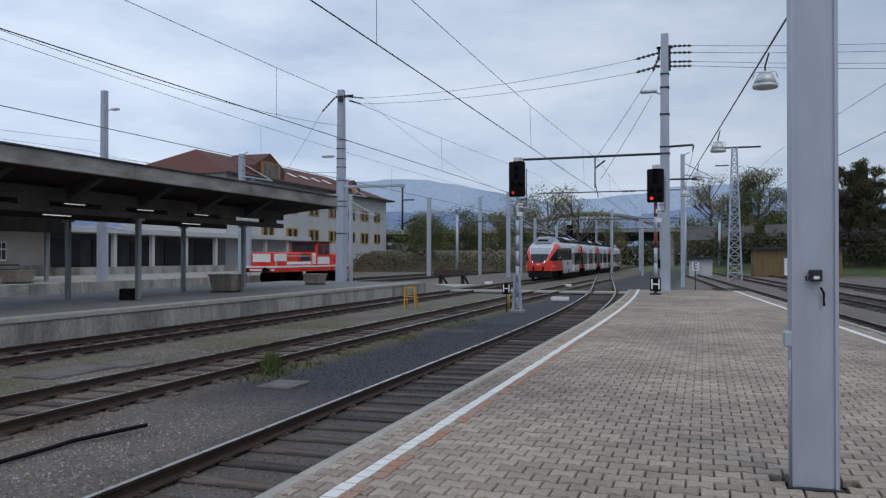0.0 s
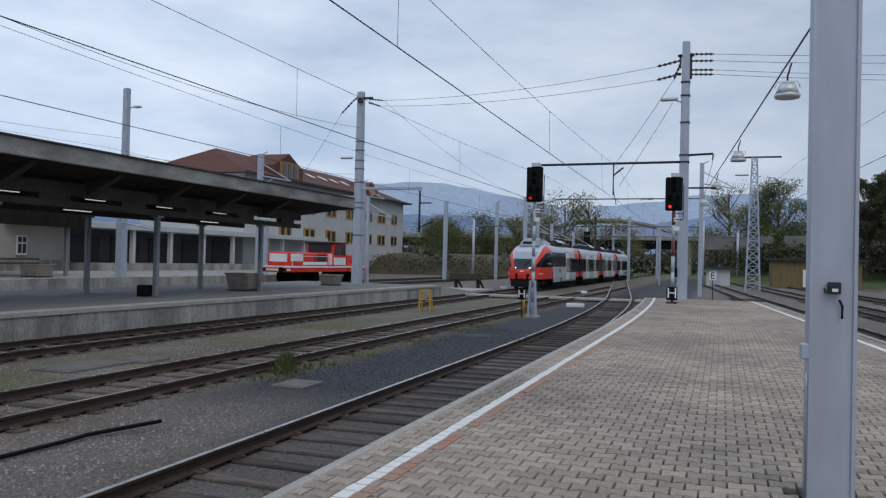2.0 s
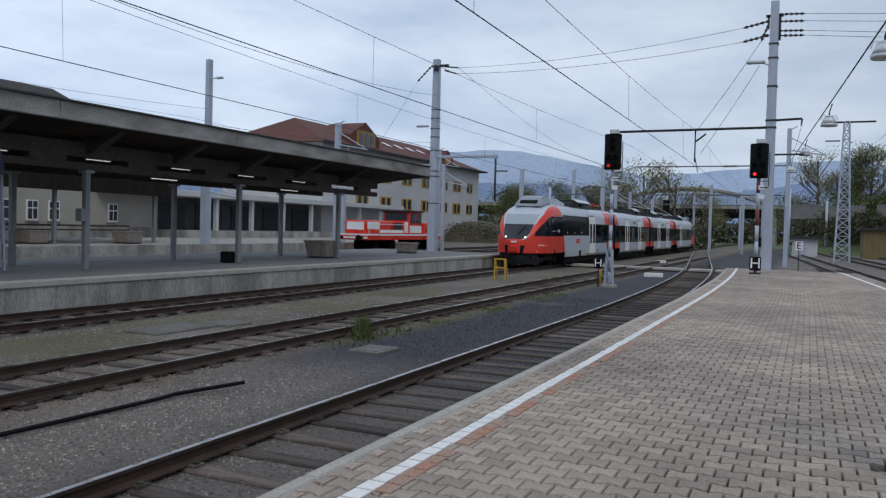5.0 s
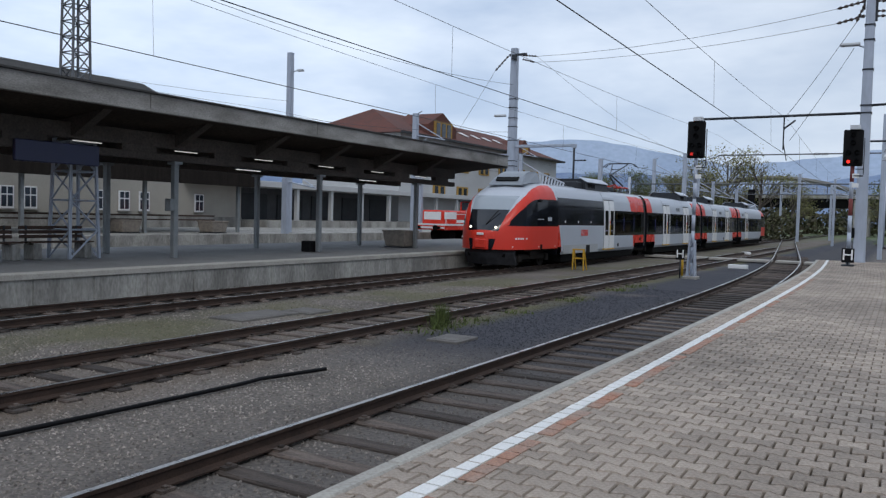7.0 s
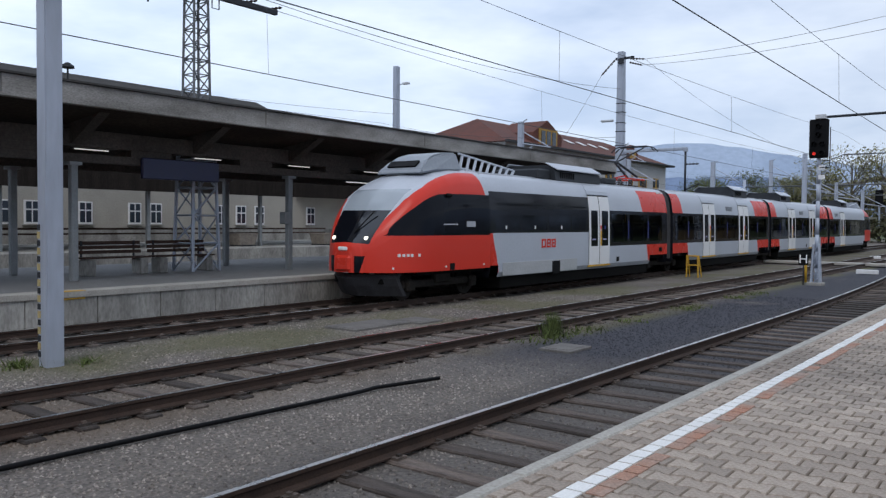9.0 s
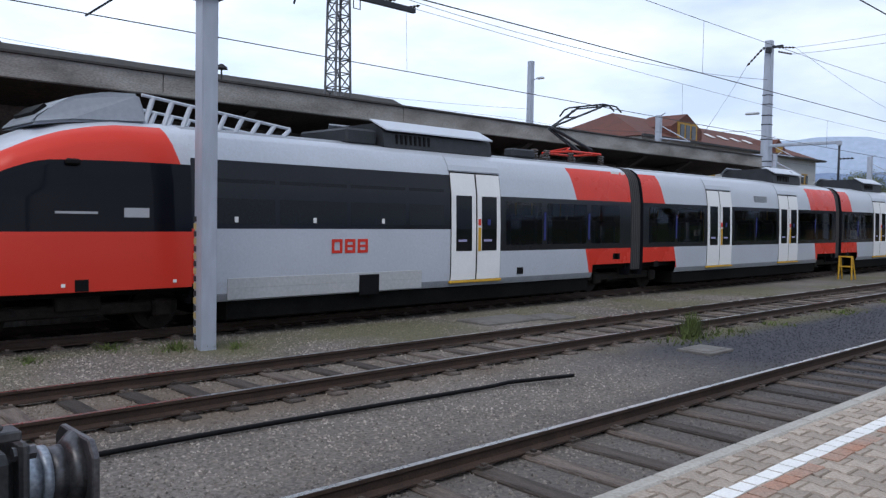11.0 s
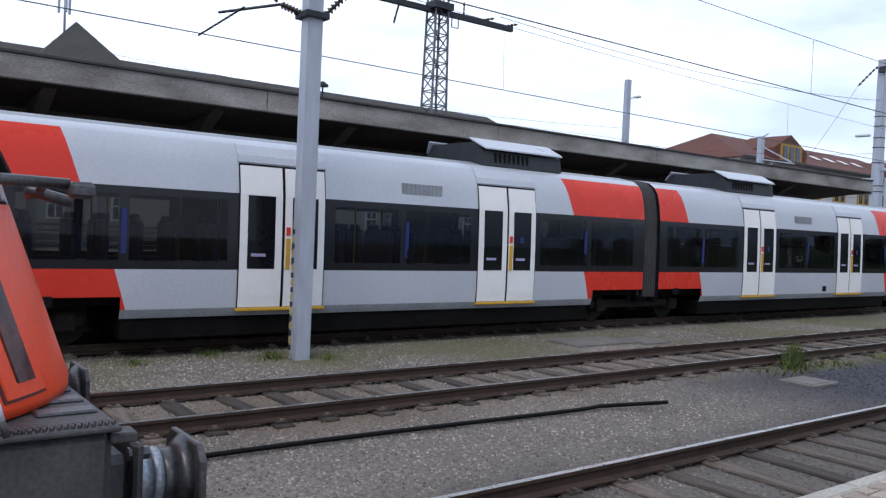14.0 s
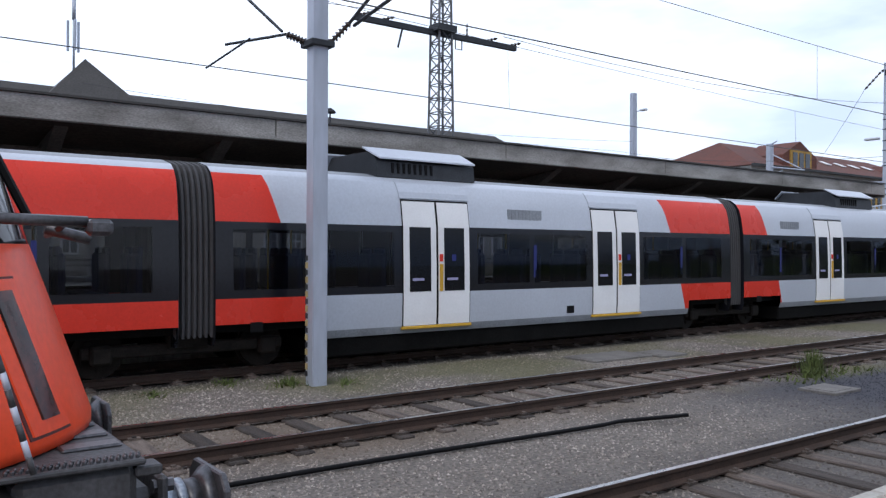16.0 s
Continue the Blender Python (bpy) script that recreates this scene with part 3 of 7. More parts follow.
def door_pair(u0, parent, deep=1.58):
    """A white double door with two dark panes, a yellow grab strip and a yellow step below."""
    for s in (1, -1):
        for k in range(2):
            ua = u0 + (0.010, 0.028)[k] + k * deep / 2
            ub = u0 + deep / 2 - (0.028, 0.010)[k] + k * deep / 2
            bm = B()
            levels = [0.60, 0.80, 1.22, 1.72, 2.48, 2.66, 2.95]
            inner, outer = [], []
            for z in levels:
                x = wall_x(z) + 0.022
                outer.append((bm.verts.new((s * x, ua, z)), bm.verts.new((s * x, ub, z))))
                inner.append((bm.verts.new((s * (x - 0.05), ua, z)), bm.verts.new((s * (x - 0.05), ub, z))))
            for a, b, c, d in zip(outer, outer[1:], inner, inner[1:]):
                bm.faces.new((a[0], a[1], b[1], b[0]))
                bm.faces.new((a[0], b[0], d[0], c[0]))
                bm.faces.new((a[1], c[1], d[1], b[1]))
            bm.faces.new((outer[0][0], inner[0][0], inner[0][1], outer[0][1]))
            bm.faces.new((outer[-1][0], outer[-1][1], inner[-1][1], inner[-1][0]))
            bmesh.ops.recalc_face_normals(bm, faces=bm.faces)
            leaf = part("door", bm, M_DOORW, train, "white train door leaf with dark pane")
            g = B()
            gl = [1.24, 1.72, 2.36, 2.46]
            pts = [(g.verts.new((s * (wall_x(z) + 0.027), ua + 0.13, z)), g.verts.new((s * (wall_x(z) + 0.027), ub - 0.13, z))) for z in gl]
            for a, b in zip(pts, pts[1:]):
                g.faces.new((a[0], a[1], b[1], b[0]))
            bmesh.ops.recalc_face_normals(g, faces=g.faces)
            part("pane", g, M_GLASSD, leaf)
            if k == 1:
                part("grab_strip", boxes(((s * (wall_x(1.5) + 0.03), ua + 0.055, 1.5), (0.03, 0.07, 0.52))), M_YELLOW, leaf, "yellow door strip")
                part("button", boxes(((s * (wall_x(1.9) + 0.03), ua + 0.055, 1.88), (0.03, 0.07, 0.14))), M_RED, leaf, "red and white door button")
                part("sticker", boxes(((s * (wall_x(1.85) + 0.031), ua + 0.36, 1.88), (0.006, 0.10, 0.13))), M_BLUE, leaf, "small blue notice")
            part("notice", boxes(((s * (wall_x(1.4) + 0.031), (ua + ub) / 2 - 0.05, 1.47), (0.006, 0.26, 0.05))), mat_notice, leaf, "pale strip notice")
        part("door_step", boxes(((s * 1.44, u0 + deep / 2, 0.565), (0.12, deep + 0.06, 0.055), None, 0.008)), M_YELLOW, train, "yellow door step")
        bm = B()
        fr = [(bm.verts.new((s * (wall_x(z) + 0.008), u0 - 0.014, z)), bm.verts.new((s * (wall_x(z) + 0.008), u0 + deep + 0.014, z))) for z in (0.58, 0.80, 1.22, 1.72, 2.48, 2.66, 2.90, 2.985)]
        for a, b in zip(fr, fr[1:]):
            bm.faces.new((a[0], a[1], b[1], b[0]))
        bmesh.ops.recalc_face_normals(bm, faces=bm.faces)
        part("door_frame", bm, M_BLACK, train)
        bm = B()
        hd = [(bm.verts.new((s * (wall_x(z) + 0.007), u0 - 0.03, z)), bm.verts.new((s * (wall_x(z) + 0.007), u0 + deep + 0.03, z))) for z in (3.0, 3.12, 3.29, 3.33)]
        for a, b in zip(hd, hd[1:]):
            bm.faces.new((a[0], a[1], b[1], b[0]))
        r = bmesh.ops.extrude_face_region(bm, geom=bm.faces[:])
        bmesh.ops.translate(bm, verts=[v for v in r["geom"] if isinstance(v, bmesh.types.BMVert)], vec=(s * 0.012, 0, 0.006))
        bmesh.ops.recalc_face_normals(bm, faces=bm.faces)
        part("door_header", bm, M_GREY, train, "light grey flap above the door")


mat_notice = mat("pale_violet_notice", (0.35, 0.34, 0.55), 0.5, 0, 0.1, 4, 40)


def panes(spans, z0=1.36, z1=2.36, name="window", glass=M_GLASSD):
    for ua, ub in spans:
        for s in (1, -1):
            g = B()
            zs = [z0, 1.72, z1] if z0 < 1.72 else [z0, z1]
            pts = []
            for z in zs:
                x = wall_x(z) + 0.006
                pts.append((g.verts.new((s * x, ua, z)), g.verts.new((s * x, ub, z))))
            for a, b in zip(pts, pts[1:]):
                g.faces.new((a[0], a[1], b[1], b[0]))
            bmesh.ops.recalc_face_normals(g, faces=g.faces)
            part(name, g, glass, train)


def bellows(u, n=7, width=0.66):
    bm = B()
    ring = [(x * 0.93, z) for x, z in SECTION[1:]]
    ring = ring + [(-x, z) for x, z in ring[::-1][1:]]
    rows = []
    for k in range(n):
        ua = u - width / 2 + width * (k + 0.5) / n
        for du, sc in ((-0.48, 0.955), (-0.2, 1.0), (0.2, 1.0), (0.48, 0.955)):
            rows.append([bm.verts.new((x * sc, ua + du * width / n, 2.0 + (z - 2.0) * sc)) for x, z in ring])
    for a, b in zip(rows, rows[1:]):
        for i in range(len(ring) - 1):
            bm.faces.new((a[i], a[i + 1], b[i + 1], b[i]))
    bmesh.ops.recalc_face_normals(bm, faces=bm.faces)
    part("bellows", bm, M_RUBBER, train, "dark folded gangway bellows")


def roof_box(u0, u1, shallow=False):
    bm = prism(B(), [(-1.02, 3.42), (1.02, 3.42), (0.98, 3.72), (0.78, 3.93), (-0.78, 3.93), (-0.98, 3.72)], u0, u1, "y")
    o = part("roof_unit", bm, M_DARKSTEEL, train, "dark roof equipment box with pale sloping lid")
    for s in (1, -1):
        lid = B()
        vs = [lid.verts.new((s * 1.06, u0 + 0.02, 3.76)), lid.verts.new((s * 1.06, u1 - 0.02, 3.76)), lid.verts.new((s * 0.72, u1 - 0.16, 3.975)), lid.verts.new((s * 0.72, u0 - 0.16, 3.975))]
        lid.faces.new(vs)
        r = bmesh.ops.extrude_face_region(lid, geom=lid.faces[:])
        bmesh.ops.translate(lid, verts=[v for v in r["geom"] if isinstance(v, bmesh.types.BMVert)], vec=(0, 0, 0.03))
        bmesh.ops.recalc_face_normals(lid, faces=lid.faces)
        part("lid", lid, M_GREY, o, "pale grey sloping lid")
        gr = B()
        for k in range(8):
            box(gr, (s * 1.0, u0 + 0.35 + 0.13 * k, 3.60), (0.04, 0.05, 0.2))
        part("grille", gr, M_BLACK, o)
    return o


def bogie(u, span=1.35):
    bg = part("bogie", boxes(((0.98, u, 0.42), (0.14, 3.3, 0.2), None, 0.03), ((-0.98, u, 0.42), (0.14, 3.3, 0.2), None, 0.03), ((0, u, 0.4), (1.9, 0.5, 0.18)), ((1.02, u, 0.55), (0.16, 0.7, 0.28), None, 0.03), ((-1.02, u, 0.55), (0.16, 0.7, 0.28), None, 0.03)), M_BOGIE, train)
    for du in (-span, span):
        for sx in (-1.05, 1.05):
            part("axle_box", boxes(((sx, u + du, 0.39), (0.18, 0.32, 0.3), None, 0.04)), M_BOGIE, bg)
        bm = B()
        tube(bm, (-0.95, 0, 0), (0.95, 0, 0), 0.08, 10)
        for s in (-1, 1):
            tube(bm, (s * 0.69, 0, 0), (s * 0.82, 0, 0), 0.39, 24)
            tube(bm, (s * 0.66, 0, 0), (s * 0.70, 0, 0), 0.42, 24)
            for k in range(5):
                a = 2 * math.pi * k / 5
                box(bm, (s * 0.83, 0.22 * math.cos(a), 0.22 * math.sin(a)), (0.03, 0.08, 0.08))
        ws = part("wheelset", bm, M_BOGIE, train)
        ws.location = (0, u + du, 0.39)
        WHEELS.append((ws, u + du))


WHEELS = []
TIP = 0.91


def run_through(pts, u):
    """Height at u along a chain of (u, height) pairs."""
    if u <= pts[0][0]:
        return pts[0][1]
    for (a, za), (b, zb) in zip(pts, pts[1:]):
        if u <= b:
            return za + (zb - za) * (u - a) / (b - a)
    return pts[-1][1]


TOP = [(0.91, 1.26), (0.948, 1.42), (1.042, 1.55), (1.20, 1.72), (1.50, 2.08), (1.87, 2.5), (2.19, 2.83), (2.61, 3.07), (3.09, 3.28), (3.51, 3.42), (4.2, 3.53), (5.3, 3.55)]
PLAN = [(0.93, 0.2), (0.958, 0.27), (1.023, 0.36), (1.154, 0.49), (1.294, 0.61), (1.481, 0.73), (1.715, 0.835), (1.995, 0.91), (2.276, 0.955), (2.65, 0.985), (3.117, 1.0), (5.3, 1.0)]  # half width along the nose, as a share
ARCH_LOW = [(1.41, 1.68), (1.542, 1.86), (1.719, 2.04), (1.939, 2.22), (2.168, 2.37), (2.6, 2.6), (3.094, 2.74), (5.3, 2.78)]
ARCH_TOP = [(1.07, 1.55), (1.33, 1.80), (1.50, 2.0), (1.87, 2.38), (2.19, 2.66), (2.61, 2.89), (3.09, 3.11), (3.51, 3.24), (4.2, 3.36), (5.3, 3.38)]


def plan(u):
    """Share of the full half width at u, smoothed along the nose."""
    return sum(run_through(PLAN, max(TIP, u + d)) for d in (-0.12, -0.08, -0.04, 0, 0.04, 0.08, 0.12)) / 7 if u > TIP + 0.12 else run_through(PLAN, u)


def cab_paint():
    """Red nose and arch, light grey roof, black side glass and windscreen, laid out along the cab."""
    m = mat("cab_livery", (0.50, 0.54, 0.605), 0.3, 0, 0.06, 0.8, 20)
    n, l = m.node_tree.nodes, m.node_tree.links
    p = n["Principled BSDF"]
    base = p.inputs["Base Color"].links[0].from_socket
    sep = n.new("ShaderNodeSeparateXYZ")
    l.new(n["Texture Coordinate"].outputs["Object"], sep.inputs[0])
    x, u, z = sep.outputs

    def op(kind, a, b=None):
        q = n.new("ShaderNodeMath")
        q.operation = kind
        for k, v in ((0, a), (1, b)):
            if isinstance(v, (int, float)):
                q.inputs[k].default_value = v
            elif v is not None:
                l.new(v, q.inputs[k])
        return q.outputs[0]

    def curve(pts):
        q = n.new("ShaderNodeFloatCurve")
        l.new(op("DIVIDE", u, 6.0), q.inputs["Value"])
        c = q.mapping.curves[0]
        full = [(0.0, pts[0][1])] + pts + [(6.0, pts[-1][1])]
        c.points[0].location = (0.0, full[0][1] / 4)
        c.points[1].location = (1.0, full[-1][1] / 4)
        for a, h in full[1:-1]:
            c.points.new(a / 6, h / 4)
        for pt in c.points:
            pt.handle_type = "AUTO_CLAMPED"
        q.mapping.update()
        return op("MULTIPLY", q.outputs[0], 4.0)

    low, top = curve(ARCH_LOW), curve(ARCH_TOP)
    ax = op("ABSOLUTE", x)
    both = lambda a, b: op("MULTIPLY", a, b)
    either = lambda a, b: op("MAXIMUM", a, b)
    red_low = op("LESS_THAN", z, 1.67)
    arch = both(op("LESS_THAN", z, top), either(op("GREATER_THAN", z, low), op("LESS_THAN", u, 1.41)))
    arch = both(arch, op("LESS_THAN", u, op("SUBTRACT", 6.1, op("MULTIPLY", z, 0.35))))
    red = either(red_low, arch)
    black = both(both(op("LESS_THAN", z, low), op("GREATER_THAN", z, 1.67)), op("GREATER_THAN", u, 1.41))
    lip = op("SUBTRACT", 1.50, op("MULTIPLY", ax, 0.06))
    edge = op("ADD", 0.66, op("MULTIPLY", op("SUBTRACT", z, 1.5), 0.22))
    screen = both(both(op("LESS_THAN", ax, edge), op("GREATER_THAN", z, lip)), both(op("LESS_THAN", z, 2.86), op("LESS_THAN", u, 2.75)))
    # dark of the recesses beside the coupler cover, painted onto the flush nose
    recess_shade = both(both(op("GREATER_THAN", ax, 0.34), op("LESS_THAN", ax, op("ADD", 0.30, op("MULTIPLY", z, 0.24)))), both(op("LESS_THAN", z, 1.16), op("LESS_THAN", u, 1.6)))
    dark = either(either(black, screen), recess_shade)
    # pale upper windscreen: the reflected sky is painted into the colour
    sky_sheen = both(screen, op("GREATER_THAN", z, 2.30))

    def lay(under, color, fac):
        q = n.new("ShaderNodeMixRGB")
        l.new(fac, q.inputs["Fac"])
        l.new(under, q.inputs["Color1"])
        q.inputs["Color2"].default_value = (*color, 1)
        return q.outputs["Color"]

    col = lay(lay(base, (0.64, 0.042, 0.024), red), (0.006, 0.007, 0.011), dark)
    col = lay(col, (0.34, 0.385, 0.43), sky_sheen)
    l.new(col, p.inputs["Base Color"])
    l.new(op("SUBTRACT", 0.30, op("MULTIPLY", dark, 0.22)), p.inputs["Roughness"])
    l.new(op("ADD", op("SUBTRACT", 0.36, op("MULTIPLY", dark, 0.22)), op("MULTIPLY", screen, 0.6)), p.inputs["Specular IOR Level"])
    return m


M_CAB = cab_paint()


def cab(label, flip=False, length=5.3):
    """The rounded cab end: sections lofted from the nose tip, painted by height and run."""
    bm = B()
    nu, nk = 92, 60
    low = 0.75
    sec = [(x, z) for x, z in SECTION if z >= 0.79]
    sec[0] = (1.455, low)
    acc = [0.0]
    for (xa, za), (xb, zb) in zip(sec, sec[1:]):
        acc.append(acc[-1] + math.hypot(xb - xa, zb - za))

    def profile(v):
        s = v * acc[-1]
        for i in range(len(acc) - 1):
            if s <= acc[i + 1] + 1e-9:
                f = (s - acc[i]) / (acc[i + 1] - acc[i])
                return (sec[i][0] + f * (sec[i + 1][0] - sec[i][0]), sec[i][1] + f * (sec[i + 1][1] - sec[i][1]))
        return sec[-1]

    rows = []
    for i in range(nu + 1):
        u = TIP + (length - TIP) * (i / nu) ** 1.7
        h = run_through(TOP, u)
        f = min(1.0, (u - TIP) / 1.7)
        wid = plan(u)
        row = []
        for j in range(nk + 1):
            x, z = profile(j / nk)
            row.append((x * wid * (1 - 0.05 * (1 - f) * (z - low) / 2.8), u, low + (z - low) * (h - low) / (3.55 - low)))
        rows.append(row)

    for s in (1, -1):
        grid = [[bm.verts.new((s * x, u, z)) for x, u, z in r] for r in rows]
        for i in range(nu):
            for j in range(nk):
                q = [grid[i][j], grid[i + 1][j], grid[i + 1][j + 1], grid[i][j + 1]]
                f = bm.faces.new(q if s > 0 else q[::-1])
                f.smooth = True
        if s > 0:
            left = grid[0]
        else:
            bm.faces.new(left + grid[0][::-1])
    bmesh.ops.remove_doubles(bm, verts=bm.verts[:], dist=0.0008)
    bmesh.ops.recalc_face_normals(bm, faces=bm.faces)
    o = part("cab_end", bm, M_CAB, train, label)
    if flip:
        o.matrix_basis = pose(0, TAIL, 0, 0, 0, 180)
    return o


TAIL = 2 * J1 + 2 * MID
CUT = 5.3
cab("rounded red cab end with a raked windscreen")
cab("rounded red cab end with a raked windscreen", True)


def first_zones(k, z):
    u0, u1 = CUT, J1 - 0.32
    if k == 3:
        return [(u0, 1), (u0 + 0.12 + (1.72 - z) * 0.28, 0), (11.3, 2), (u1, 2)]
    if k == 4:
        return [(u0, 2), (u1, 2)]
    if k <= 2:
        s = (z - 0.46) / 0.76 * 0.22
        if k == 0:
            return [(u0, 3), (u1, 3)]
        return [(u0, 1), (u0 + 0.28 + (1.22 - z) * 0.28, 0), (u1 - 1.85 - s, 1), (u1, 1)]
    if k == 5:
        return [(u0, 2), (11.2, 2), (11.3, 0), (u1 - 2.44 - (z - 2.48) / 0.9 * 0.28, 1), (u1, 1)]
    if k >= 9:
        return [(u0, 0 if k == 9 else 3), (u1, 0)]
    s = (z - 2.48) / 0.9 * 0.28
    return [(u0, 2 if k == 6 else 0), (11.3 if k == 6 else u0 + 0.02, 0), (u1 - 2.44 - s, 1), (u1, 1)]


shell(CUT, J1 - 0.32, first_zones, train, label="light grey car body with red end blocks", cut0=0.42)
shell(J1 + 0.3, J1 + MID - 0.3, mid_zones(J1 + 0.3, J1 + MID - 0.3), train, label="light grey car body with red end blocks")
shell(J1 + MID + 0.3, J1 + 2 * MID - 0.3, mid_zones(J1 + MID + 0.3, J1 + 2 * MID - 0.3), train, label="light grey car body with red end blocks")
shell(J1 + 2 * MID + 0.3, TAIL - CUT, mid_zones(J1 + 2 * MID + 0.3, TAIL - CUT, True, False), train, label="light grey car body with red end blocks", cut1=0.4)
for k in range(3):
    bellows(J1 + k * MID)
    bogie(J1 + k * MID)
bogie(3.6)
bogie(TAIL - 3.6)
DOORS = [11.3]
for k in range(2):
    DOORS += [J1 + k * MID + 3.9, J1 + k * MID + 9.0]
DOORS += [J1 + 2 * MID + 3.9]
for u in DOORS:
    door_pair(u, train)
panes([(5.6, 6.9), (7.0, 8.5), (8.6, 10.0), (10.1, 11.1)], 1.80, 2.58)
panes(WINDOWS, WIN_LOW, WIN_HIGH, "window", M_TINT)
# inside the coaches: pale ceiling, light side lining, dark blue seats in rows, grab poles
M_SEAT = mat("dark_blue_seat_cloth", (0.025, 0.035, 0.10), 0.9, 0, 0.25, 6, 60)
M_LINING = mat("pale_grey_lining", (0.42, 0.42, 0.41), 0.6, 0, 0.08, 2, 30)
bm = boxes(((-0.22, 0, 0.44), (0.46, 0.48, 0.12), None, 0.03), ((-0.22, 0.24, 0.80), (0.46, 0.10, 0.72), None, 0.04), ((-0.22, 0.27, 1.18), (0.30, 0.09, 0.16), None, 0.03), ((-0.22, 0.05, 0.19), (0.10, 0.30, 0.38)))
seat_me = bpy.data.meshes.new("seat")
bm.to_mesh(seat_me)
bm.free()
seat_me.materials.append(M_SEAT)
for w0, w1 in WINDOWS:
    for u, turn in ((w0 + 0.42, 180), (w1 - 0.42, 0)):
        for sx in (-1.2, -0.72, 1.2, 0.72):
            shared("seat", seat_me, train, pose(sx + (0.22 if turn == 0 else -0.22), u, 0.80, 0, 0, turn))
for u0, u1 in ((12.95, J1 - 0.4), (J1 + 0.4, J1 + MID - 0.4), (J1 + MID + 0.4, J1 + 2 * MID - 0.4), (J1 + 2 * MID + 0.4, J1 + 2 * MID + 11.2)):
    part("inner_ceiling", boxes(((0, (u0 + u1) / 2, 2.62), (2.5, u1 - u0, 0.06))), M_LINING, train, "pale inner ceiling")
    for u in (u0, u1):
        part("end_wall", boxes(((0.85, u, 1.72), (0.75, 0.05, 1.74)), ((-0.85, u, 1.72), (0.75, 0.05, 1.74))), M_LINING, train, "pale inner end wall")
for u in (14.5, 16.3, 20.62, 25.82, 30.85, 35.12, 40.3, 45.3, 49.62, 56.8):
    for sx in (-0.5, 0.5):
        part("grab_pole", tube(B(), (sx, u, 0.78), (sx, u, 2.59), 0.02, 8), M_YELLOW, train, "yellow grab pole")
# blue end panels of the seats behind the panes, small flaps and vents on the skirt
for u in (14.5, 16.3, 20.62, 25.8, 30.7, 35.12, 40.3, 45.2, 49.6, 55.0):
    for s in (1, -1):
        part("seat_panel", boxes(((s * (wall_x(1.75) + 0.004), u, 1.80), (0.008, 0.075, 0.68))), M_BLUE, train, "blue panel seen in the window band")
for u in (13.6, 17.5, J1 + 2.7 + 6.4, J1 + MID + 8.3, J1 + 2 * MID + 1.0, J1 + 1.0, J1 + MID + 1.0, 17.6):
    for s in (1, -1):
        part("flap", boxes(((s * (1.455), u, 0.74 if u not in (17.5, 17.6) else 1.0), (0.02, 0.22, 0.16))), M_BLACK, train)
for u0, u1 in ((9.75, 13.0), (27.95, 30.25), (36.65, 39.0), (53.4, 55.7)):
    roof_box(u0, u1)
part("roof_module", boxes(((0, 9.3, 3.60), (1.7, 0.8, 0.34), None, 0.05)), M_DARKSTEEL, train, "low dark roof module")
for u in (J1 + 7.2, J1 + MID + 6.6, J1 + 2 * MID + 2.2):
    for s in (1, -1):
        bm = boxes(((s * (wall_x(2.75) + 0.002), u + 0.4, 2.76), (0.02, 0.95, 0.23)))
        for k in range(8):
            box(bm, (s * (wall_x(2.75) + 0.008), u + 0.05 + 0.10 * k, 2.76), (0.02, 0.05, 0.2))
        part("side_vent", bm, M_ROOFGREY, train)
# dark under-skirt and floor between the bogies, cases enlarged to block light underneath
for u0, u1 in ((6.0, J1 - 2.1), (J1 + 2.1, J1 + MID - 2.1), (J1 + MID + 2.1, J1 + 2 * MID - 2.1), (J1 + 2 * MID + 2.1, TAIL - 6.0)):
    part("case_light_block", boxes(((0, (u0 + u1) / 2, 0.29), (2.72, u1 - u0, 0.36), None, 0.03)), M_UNDER, train)
part("floor", boxes(((0, TAIL / 2, 0.72), (2.5, TAIL - 4.6, 0.12))), M_UNDER, train)
